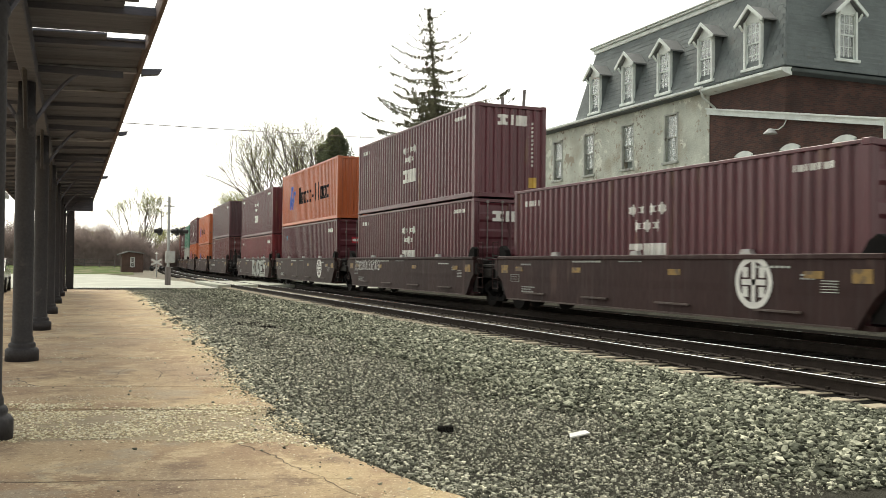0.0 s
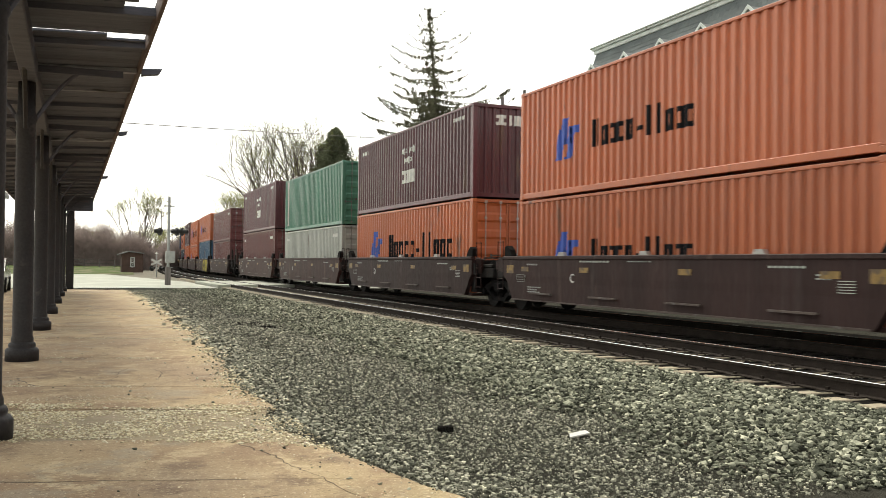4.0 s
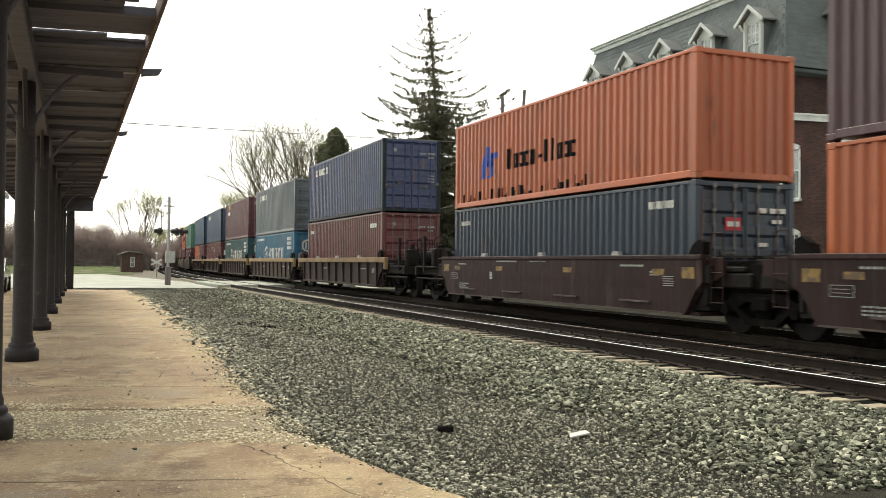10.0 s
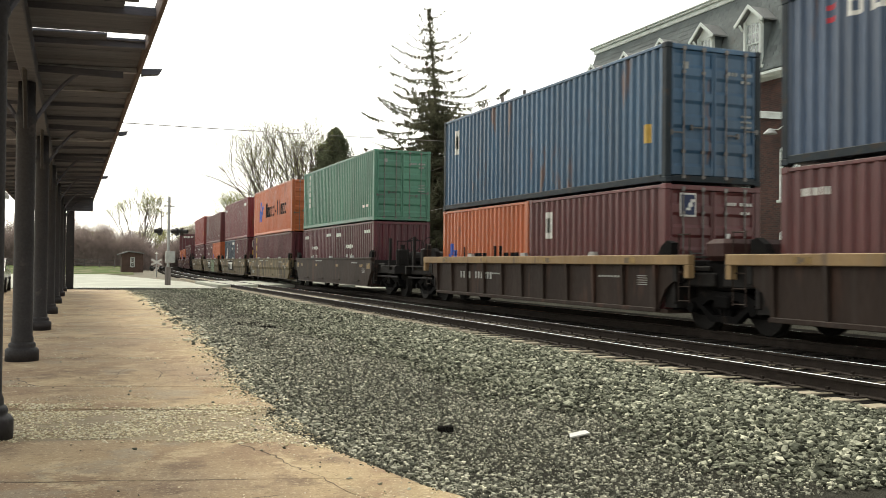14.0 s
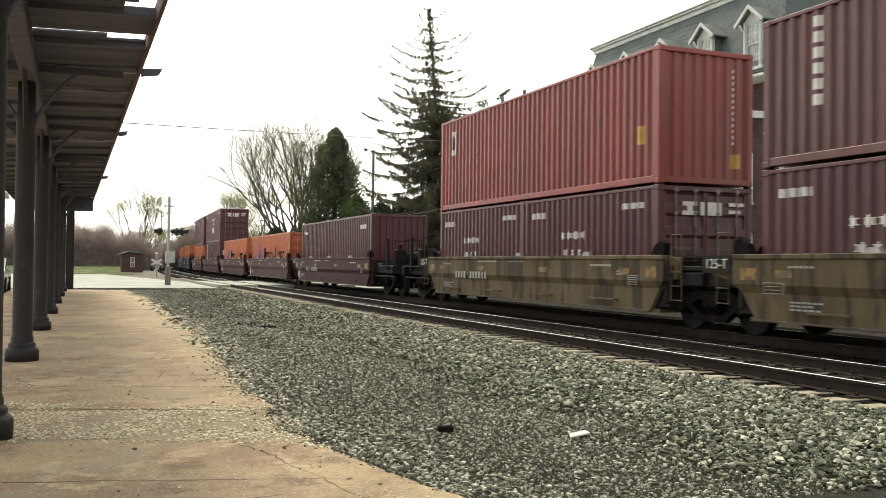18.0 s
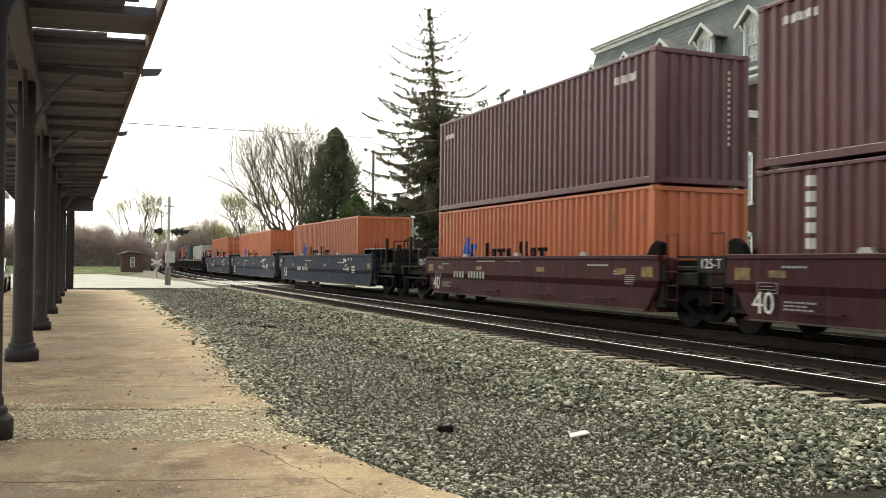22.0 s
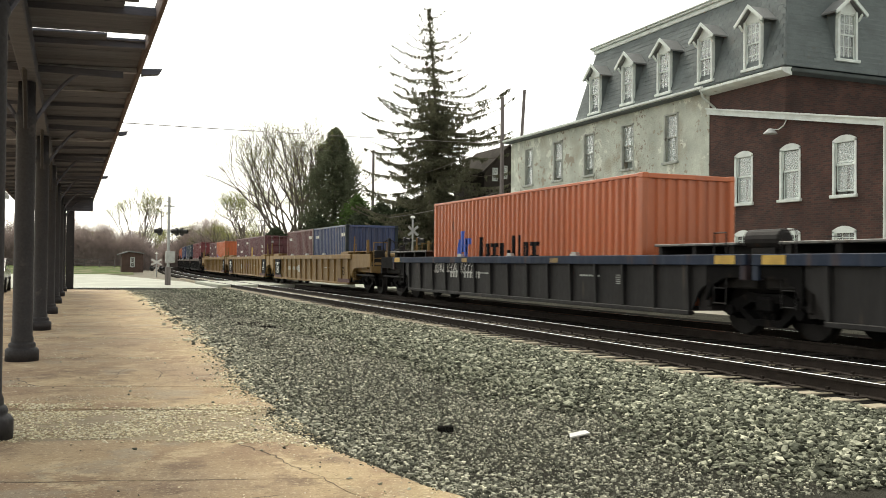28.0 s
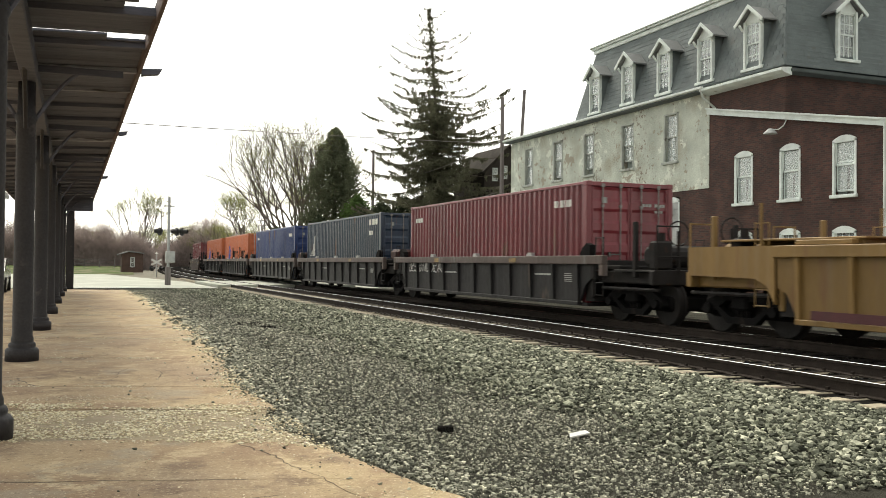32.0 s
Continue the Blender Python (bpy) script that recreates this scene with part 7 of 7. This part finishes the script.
def grow(out, tips, p, d, length, r, level, spread):
    q = p + d * length
    bend = p + d * length * 0.5 + Vector((TR.gauss(0, 0.05), TR.gauss(0, 0.05), 0)) * length
    out.tube(p, bend, r, r * 0.85, 5 if level > 1 else 3, False)
    out.tube(bend, q, r * 0.85, r * 0.68, 5 if level > 1 else 3, False)
    if level == 0:
        tips.append(q)
        return
    for i in range(TR.choice((2, 3, 3))):
        nd = (d + Vector((TR.gauss(0, spread), TR.gauss(0, spread), TR.gauss(0.10, spread * 0.6)))).normalized()
        grow(out, tips, q if i else q, nd, length * TR.uniform(0.62, 0.86), r * 0.62, level - 1, spread)


def bare_tree(at, height, label, buds=True, level=5, stems=3, spread=0.42, group=""):
    t = thing("bare_tree", at, label, "tree", group)
    wood, tips = Solid(), []
    for _ in range(stems):
        d = Vector((TR.gauss(0, 0.36), TR.gauss(0, 0.36), 1)).normalized()
        grow(wood, tips, Vector((TR.gauss(0, 0.2), TR.gauss(0, 0.2), 0)), d, height * 0.27, height * 0.0125, level, spread)
    part("trunk", big_mesh("trunk", wood.v, wood.f, BARK), BARK, t)
    if buds:
        big = max(1.0, at.translation.y / 75)
        flakes("crown", [(p.x + TR.gauss(0, 0.32), p.y + TR.gauss(0, 0.32), p.z + TR.gauss(0, 0.3), TR.uniform(0.022, 0.048) * big) for p in tips for _ in range(7)], BUD, t)
        kept = TR.getstate()
        flakes("foliage", [(p.x + TR.gauss(0, 0.45), p.y + TR.gauss(0, 0.45), p.z + TR.gauss(0, 0.4), TR.uniform(0.015, 0.04) * big) for p in tips for _ in range(6)], BUD, t)
        TR.setstate(kept)
    return t


def bushy(name, at, w, h, label, material, n, cone=False, group="", size=(0.06, 0.15)):
    """A dense evergreen or shrub with an uneven outline."""
    t = thing(name, at, label, "tree" if cone else "shrub", group)
    part("trunk", Solid().tube((0, 0, 0), (0, 0, h * 0.85), 0.16, 0.03, 7), BARK, t)
    spots = []
    lobes = [(TR.uniform(0, 6.28), TR.uniform(0.15, 0.9), TR.uniform(0.8, 1.12)) for _ in range(26)]
    for _ in range(n):
        u = TR.random()
        a = TR.uniform(0, 6.28)
        prof = (1 - u) ** 0.55 * (0.35 + 0.65 * min(1, u * 5)) if cone else math.sin(math.pi * min(1, u * 0.8 + 0.2)) ** 0.6
        for la, lu, lk in lobes:
            if abs(u - lu) < 0.08 and abs((a - la + 3.14) % 6.28 - 3.14) < 0.6:
                prof *= lk
        rr = w * prof * math.sqrt(TR.uniform(0.2, 1.0)) * (0.92 + 0.80 * noise.noise(Vector((math.cos(a) * 2.2, math.sin(a) * 2.2, u * 11)))) * TR.uniform(0.8, 1.15)
        spots.append((rr * math.cos(a), rr * math.sin(a), h * (0.04 + 0.96 * u) + TR.gauss(0, 0.16), TR.uniform(*size)))
    flakes("crown", spots, material, t, 0.2)
    return t


spruce(pose(24.72, 62.9, GROUND), 20.5, 5.5, "tall dark green spruce with sparse upswept top branches")
bushy("cedar_tree", pose(21.75, 80.0, GROUND), 4.1, 13.3, "dense dark green conical evergreen tree", CEDAR, 42000, True, "", (0.06, 0.13))
for x, y, h, st in ((19.3, 85, 14.8, 4), (21.2, 92, 15.4, 4), (21.2, 120, 11.5, 3), (26.0, 98, 11.0, 3)):
    bare_tree(pose(x, y, GROUND), h, "leafless spreading tree with pale spring buds", True, 6, st, 0.33, "bare trees by the line")
bushy("shrub", pose(22.2, 74.5, GROUND), 2.0, 7.0, "tall yellow-green budding shrub", SHRUB, 7000)
for x, y, w, h in ((21.5, 70, 2.6, 5.6), (24.5, 69, 2.8, 6.6), (27.8, 68, 2.8, 6.8), (18.8, 74, 2.4, 5.0), (30.5, 66, 2.6, 6.5), (16.5, 80, 2.2, 4.2), (23.2, 71, 2.6, 6.2), (26.2, 70, 2.6, 6.6)):
    bushy("hedge_shrub", pose(x, y, GROUND), w, h, "dark overgrown hedge shrub behind the tracks", HEDGE, 9000, False, "hedge behind the tracks")
# trees on the far left and behind the bend
for x, y, h, lv in ((9.2, 150, 12.6, 5), (4.2, 170, 9.0, 4), (1.0, 165, 8.0, 4), (-2.5, 172, 9.5, 4), (7.2, 180, 6.6, 4), (-6.0, 160, 9.0, 4), (14.5, 210, 10, 4), (24, 225, 12.5, 4), (29, 205, 12, 4), (34, 190, 11.5, 4), (20, 240, 11, 4), (26, 170, 10.5, 4), (30, 160, 10, 4)):
    bare_tree(pose(x, y, GROUND), h, "slender leafless tree in the hazy distance", True, lv, 4 if lv > 4 else 3, 0.26 if lv > 4 else 0.4, "far bare trees")


def thicket(name, knots, y, depth, n, label, material, fine=1.0):
    """A far belt of leafless brush: knots are (x, height); fine leaning twigs, thinning out to a ragged top."""
    vs, fs = [], []
    x0, x1 = knots[0][0], knots[-1][0]
    for _ in range(n):
        x = TR.uniform(x0, x1)
        for (a, za), (b, zb) in zip(knots, knots[1:]):
            if a <= x <= b:
                top = za + (zb - za) * (x - a) / (b - a)
        yy = y + TR.uniform(-depth, depth)
        top *= 0.86 + 0.42 * noise.noise(Vector((x * 0.55, yy * 0.3, 3.0))) + 0.30 * noise.noise(Vector((x * 1.9, yy * 0.5, 8.0)))
        e = TR.random()
        if e > 0.62 and TR.random() < (e - 0.62) * 2.5:
            continue
        ln, wd = TR.uniform(0.4, 1.5) * (0.6 + 0.8 * e) * fine, TR.uniform(0.006, 0.022) * (1.25 - 0.7 * e) * fine
        z = GROUND + top * e * 0.92
        a = TR.uniform(0, 3.14)
        dx, dy, px, py = TR.gauss(0, 0.42) * ln, TR.gauss(0, 0.3) * ln, math.cos(a) * wd, math.sin(a) * wd
        k = len(vs)
        vs += [(x - px, yy - py, z), (x + px, yy + py, z), (x + dx + px * 0.4, yy + dy + py * 0.4, z + ln), (x + dx - px * 0.4, yy + dy - py * 0.4, z + ln)]
        fs.append((k, k + 1, k + 2, k + 3))
    return tagged(new(name, big_mesh(name, vs, fs, material)), label, "thicket", "", "stuff")


thicket("thicket", [(-16, 7.6), (-1.4, 7.2), (2.4, 7.0), (5.5, 6.2), (7.5, 6.0), (9.1, 5.5), (10.4, 4.2), (11.2, 1.0)], 143, 3.0, 150000, "mauve-brown leafless brush behind the grass", TWIG)
thicket("thicket", [(-40, 11), (0, 10), (12, 8)], 195, 4.0, 40000, "grey-brown far thicket", TWIG, 1.5)
thicket("thicket", [(19, 3.5), (21.3, 5.6), (22.8, 7.4), (25, 10.4), (27.6, 11.8), (30.3, 12.6), (33, 12.2), (35, 10.8), (37, 9.2), (46, 9.0), (56, 9.0)], 225, 5.0, 130000, "grey-brown wooded slope beyond the bend", TWIG, 1.5)
thicket("thicket", [(19, 6.0), (26, 7.4), (33, 7.0)], 300, 4.0, 16000, "pale far brush at the end of the line", TWIG, 2.0)
thicket("thicket", [(20, 3.5), (27, 4.5), (34, 4.0)], 126, 3.0, 12000, "brown brush along the railway bend", TWIG)
hill = Solid()
n = 60
prof = [(-420 + 1300 * i / n, 17 + 5 * math.sin(i * 0.55) + 2.5 * math.sin(i * 1.7) + 1.0 * math.sin(i * 4.3)) for i in range(n + 1)]
hill.add([(x, 600, GROUND) for x, _ in prof] + [(x, 640, z * 0.62) for x, z in prof] + [(x, 720, z * 0.8) for x, z in prof], [(r * (n + 1) + i, r * (n + 1) + i + 1, (r + 1) * (n + 1) + i + 1, (r + 1) * (n + 1) + i) for r in range(2) for i in range(n)])
setting("backdrop_hill", hill, mat("hazy_wood", (0.22, 0.23, 0.22), 1.0, 0, 0.15, 0.02, 0.3, 0), "hazy far wooded hill", "hill")


# ---- crossing signals, poles and wires ----
SIGNAL = mat("signal_grey", (0.42, 0.43, 0.42), 0.5, 0.3, 0.15, 3, 30, 0.05)
BLACKP = mat("signal_black", (0.015, 0.015, 0.015), 0.5, 0, 0.2, 3, 30, 0.05)
LENS = mat("dark_red_lens", (0.10, 0.01, 0.01), 0.2, 0, 0.1, 3, 30, 0)
POLEW = mat("pole_wood", (0.19, 0.17, 0.165), 0.9, 0, 0.25, 2, 20, 0.3, stretch=(4, 4, 0.3))


def lamp_head(parent, x, z, turn):
    """A round backboard with a deep hood, turned about the mast."""
    d = part("signal_lamp", Solid().tube((0, -0.02, 0), (0, 0.10, 0), 0.25, 0.20, 20), BLACKP, parent, "", pose(x, 0, z, 0, 0, turn))
    part("lens", Solid().tube((0, -0.05, 0), (0, -0.02, 0), 0.11, n=14), LENS, d)
    part("hood", Solid().tube((0, -0.34, 0.02), (0, -0.02, 0.02), 0.12, 0.15, 12, False), BLACKP, d)


def crossing_signal(at, top, box, cross):
    s = thing("crossing_signal", at, "grey grade crossing signal mast with black lamp heads", "signal")
    part("mast", Solid().tube((0, 0, 0.9), (0, 0, top - 0.2), 0.085, n=10), SIGNAL, s)
    part("base_post", Solid().box(-0.18, 0.15, -0.12, 0.12, 0, 1.1, 0.03), POLEW, s)
    if box:
        b = part("relay_box", Solid().box(-0.18, 0.36, -0.36, -0.06, 1.34, 2.02, 0.03), SIGNAL, s, "grey metal relay box")
        part("door_seam", Solid().box(-0.13, 0.31, -0.372, -0.358, 1.40, 1.96), SIGNAL, b)
    for z in ((top * 0.86,) if box else (top * 0.8,)):
        part("cross_arm", Solid().box(-0.32, 0.32, -0.05, 0.05, z - 0.04, z + 0.04), SIGNAL, s)
    arm = top * 0.60
    part("lamp_arm", Solid().box(-0.52, 0.9, -0.04, 0.04, arm - 0.03, arm + 0.03), SIGNAL, s)
    for x, turn in ((-0.52, -62), (0.46, -66), (0.78, 60)):
        lamp_head(s, x, arm - 0.10, turn)
    if box:
        part("aerial", Solid().tube((-0.40, 0, arm), (-0.48, 0, top * 0.89), 0.024, n=5), BLACKP, s)
    if cross:
        for a in (0.7, -0.7):
            m = Matrix.Translation((0, -0.1, top * 0.88)) @ Matrix.Rotation(a, 4, "Y")
            part("crossbuck_blade", Solid().box(-0.62, 0.62, -0.015, 0.015, -0.11, 0.11), WHITE, s, "white crossbuck blade", m)
    return s


crossing_signal(pose(5.35, 57.2, GROUND), 5.5, True, False)


def crossbuck(at, h, flat, reach, material):
    s = thing("crossbuck_sign", at, "white crossbuck sign with black lamps on a thin mast", "sign")
    part("mast", Solid().tube((0, 0, 0), (0, 0, h), 0.06, n=8), SIGNAL, s)
    for a in (flat, -flat):
        part("blade", Solid().box(-reach, reach, -0.015, 0.015, -reach * 0.17, reach * 0.17), material, s, "white reflective blade", Matrix.Translation((0, -0.09 - 0.01 * (a > 0), h - 0.72)) @ Matrix.Rotation(a, 4, "Y"))
    for x in (-0.42, 0.42):
        lamp_head(s, x, h - 1.30, 40)
    part("lamp_arm", Solid().box(-0.5, 0.5, -0.03, 0.03, h - 1.33, h - 1.27), SIGNAL, s)
    part("bell", Solid().lathe([(0.02, 0), (0.15, 0.03), (0.13, 0.12), (0.03, 0.18)], (0, 0, h), 12), WHITE, s)
    return s


crossbuck(pose(7.2, 88.0, GROUND - 0.2), 2.25, 0.5, 0.52, WHITE)
crossbuck(pose(18.6, 51.0, GROUND), 4.1, 0.72, 0.40, SIGNAL)


def utility_pole(at, h, arms, label):
    s = thing("utility_pole", at, label, "pole")
    part("pole", Solid().tube((0, 0, 0), (0, 0, h), 0.15, 0.11, 10), POLEW, s)
    for z in arms:
        part("cross_arm", Solid().box(-1.1, 1.1, -0.05, 0.05, z - 0.06, z + 0.06), POLEW, s)
        for x in (-1.0, -0.4, 0.4, 1.0):
            part("insulator", Solid().lathe([(0.03, 0), (0.05, 0.06), (0.03, 0.12)], (x, 0, z + 0.06), 8), SIGNAL, s)
    return s


utility_pole(pose(23.85, 49.9, GROUND), 11.5, (), "brown wooden utility pole at the end of the house")
utility_pole(pose(29.55, 59.8, GROUND, 0, 3.2, 0), 14.2, (), "tall wooden pole behind the house")
utility_pole(pose(23.4, 74.0, GROUND), 11.0, (), "weathered wooden utility pole among shrubs")
utility_pole(pose(29.0, 150.0, GROUND), 9.0, (8.2, 7.4), "far utility pole with cross arms beside the line")
for p0, p1, sag in (((-14, 29.3, 5.5), (23.6, 49.9, 8.5), 0.15), ((23.6, 49.9, 8.6), (23.4, 74.0, 8.0), 0.5), ((-14, 29.3, 5.4), (23.4, 74.0, 10.6), 0.3), ((23.6, 49.9, 5.6), (19.5, 58, 4.3), 0.2)):
    w = Solid()
    pts = [Vector(p0).lerp(Vector(p1), i / 24) - Vector((0, 0, sag * 4 * (i / 24) * (1 - i / 24))) for i in range(25)]
    w.path(pts, 0.018 if p0[2] != 5.4 else 0.007, 4)
    tagged(new("overhead_wire", w.mesh("overhead_wire", POLEW)), "thin overhead wire strung between poles", "wire")

# ---- the shed, the fence and what stands behind ----
SHEDW = mat("shed_boards", (0.10, 0.062, 0.05), 0.85, 0, 0.25, 2, 25, 0.3)
shed = thing("shed", pose(5.2, 109.5, GROUND + 0.10), "small dark brown wooden shed with a low gabled roof", "shed")
part("wall", Solid().prism([(0, 0), (2.3, 0), (2.3, 2.12), (0.75, 2.3), (0, 2.05)], "y", 0, 2.4), SHEDW, shed)
part("roof", Solid().prism([(-0.42, 1.96), (0.75, 2.34), (2.45, 2.14), (2.45, 2.22), (0.75, 2.44), (-0.42, 2.04)], "y", -0.35, 2.7), ROOFTIN, shed, "pale low-pitched roof")
part("corner_board", Solid().box(0.62, 0.74, -0.03, 0.0, 0, 2.1).box(2.2, 2.3, -0.03, 0.0, 0, 2.05), SHEDW, shed)
shed_window = part("window", Solid().box(0.9, 1.0, -0.05, 0.0, 0.62, 1.72).box(1.32, 1.42, -0.05, 0.0, 0.62, 1.72).box(1.0, 1.32, -0.05, 0, 0.58, 0.70).box(1.0, 1.32, -0.05, 0, 1.62, 1.74).box(1.0, 1.32, -0.045, 0, 1.12, 1.2), BOARD, shed)
part("pane", Solid().box(1.0, 1.32, -0.03, -0.01, 0.68, 1.65), GLASS, shed_window)
fence = thing("fence", pose(-30, 128, GROUND + 0.42), "thin grey post and rail fence behind the grass", "fence")
for i in range(20):
    part("post", Solid().box(i * 1.85, i * 1.85 + 0.1, 0, 0.1, 0, 1.15), POLEW, fence)
for z in (0.5, 1.0):
    part("rail", Solid().box(0, 35.3, -0.04, 0.0, z, z + 0.1), POLEW, fence)

# dark gabled house beside the end of the brick house
DARKSH = mat("dark_shingles", (0.045, 0.039, 0.033), 0.95, 0, 0.25, 2, 25, 0.2, spec=0.1)
old = thing("gabled_house", pose(28.45, 62.5, GROUND), "dark brown gabled house with small white windows", "house")
part("wall", Solid().prism([(0, 0), (4, 0), (4, 8.3), (2.0, 10.3), (0, 8.3)], "y", 0.0, 6.0), DARKSH, old)
for x0, x1 in ((-0.2, 2.0), (4.2, 2.0)):
    part("roof_slope", Solid().prism([(x0, 8.2), (x1, 10.36), (x1, 10.5), (x0, 8.36)], "y", -0.15, 6.2), DARKSH, old)
for x, z in ((0.85, 7.7), (1.65, 7.9), (0.85, 4.2), (1.65, 4.2)):
    w = part("window", Solid().box(x - 0.22, x + 0.22, -0.05, 0.0, z, z + 1.0), OLDTRIM, old)
    for k in (0.06, 0.53):
        part("pane", Solid().box(x - 0.14, x + 0.14, -0.06, -0.052, z + k, z + k + 0.40), GLASS, w)

# pale station wall, its corner board and a parked car beyond the columns
station = thing("station_building", pose(-9.5, 42, GROUND), "pale grey clapboard station building", "building")
part("wall", Solid().box(0, 6.0, 0, 9, 0, 4.6), BOARD, station)
part("roof", Solid().prism([(-0.6, 4.5), (6.5, 4.5), (6.5, 4.7), (3, 6.2), (-0.6, 4.7)], "y", -0.6, 9.6), ROOFTIN, station)
part("corner_board", Solid().box(5.94, 6.04, -0.05, 0.12, 0, 4.5), TRIM, station)

CARP = mat("black_car_paint", (0.012, 0.012, 0.014), 0.2, 0, 0.1, 2, 30, 0)
TYRE = mat("tyre_rubber", (0.02, 0.02, 0.02), 0.85, 0, 0.2, 5, 40, 0.2)
auto = thing("parked_car", pose(-3.5, 45.6, GROUND, 0, 0, 90), "black parked car on the station forecourt", "car")
part("body", Solid().prism([(-2.2, 0.35), (2.2, 0.35), (2.25, 0.75), (1.9, 0.95), (1.1, 1.0), (0.5, 1.45), (-1.2, 1.48), (-1.9, 1.05), (-2.25, 0.9)], "y", -0.85, 0.85), CARP, auto)
for x in (-1.4, 1.35):
    for s in (-1, 1):
        w = part("wheel", Solid().tube((x, s * 0.70, 0.33), (x, s * 0.90, 0.33), 0.33, n=20), TYRE, auto)
        part("rim", Solid().tube((x, s * 0.90, 0.33), (x, s * 0.91, 0.33), 0.2, n=14), GALV, w)
for s in (-1, 1):
    part("side_window", Solid().prism([(0.35, 1.0), (0.0, 1.38), (-1.1, 1.40), (-1.5, 1.02)], "y", min(s * 0.852, s * 0.86), max(s * 0.852, s * 0.86)), GLASS, auto)
    part("headlight", Solid().box(2.15, 2.27, min(s * 0.5, s * 0.8), max(s * 0.5, s * 0.8), 0.65, 0.78, 0.02), BOARD, auto)

# ---- ties of the two tracks ----
tie_mesh = Solid().box(-1.30, 1.30, -0.11, 0.11, -0.178, 0, 0.012).mesh("tie", WOOD)
# ties under the train are near-black, its shade put into their colour
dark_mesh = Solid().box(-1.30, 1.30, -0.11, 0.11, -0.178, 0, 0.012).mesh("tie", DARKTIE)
coat_mesh = Solid().box(-1.02, 1.10, -0.085, 0.085, 0.0005, 0.004).mesh("tie_coat", DARKTIE)
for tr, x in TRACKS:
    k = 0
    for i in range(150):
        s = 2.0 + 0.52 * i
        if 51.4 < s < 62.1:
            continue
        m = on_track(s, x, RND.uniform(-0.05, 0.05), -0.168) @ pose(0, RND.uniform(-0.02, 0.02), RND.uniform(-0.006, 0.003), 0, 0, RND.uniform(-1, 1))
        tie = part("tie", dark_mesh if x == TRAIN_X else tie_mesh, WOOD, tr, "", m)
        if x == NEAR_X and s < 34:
            part("grease_coat", coat_mesh, DARKTIE, tie, "near-black coat over the middle of the tie")
        if x == NEAR_X and s < 30:
            for sd in (-0.7525, 0.7525):
                pl = part("tie_plate", Solid().box(sd - 0.17, sd + 0.17, -0.09, 0.09, 0.0, 0.016).box(sd - 0.11, sd - 0.075, -0.02, 0.02, 0.016, 0.05).box(sd + 0.075, sd + 0.11, -0.02, 0.02, 0.016, 0.05), RAILSIDE, tr, "", m)


# ---- what moves: the train comes up the line at a steady pace ----
def motions():
    for ob, q, z, mid in MOVERS:
        rows = []
        for k in range(33):
            s = q + mid - SPEED * k
            m = on_track(s, TRAIN_X, 0, z) @ pose(0, -mid, 0)
            rows.append((k, m))
        walk(ob, rows)
    # the wheels turn as they roll, under a quarter turn from row to row
    step = SPEED / 30 / 0.457
    turns = [(k / 30, Matrix.Rotation(step * k, 4, "X")) for k in range(961)]
    for ob in WHEELS:
        place = ob.matrix_basis.copy()
        walk(ob, [(t, place @ m) for t, m in turns])


motions()
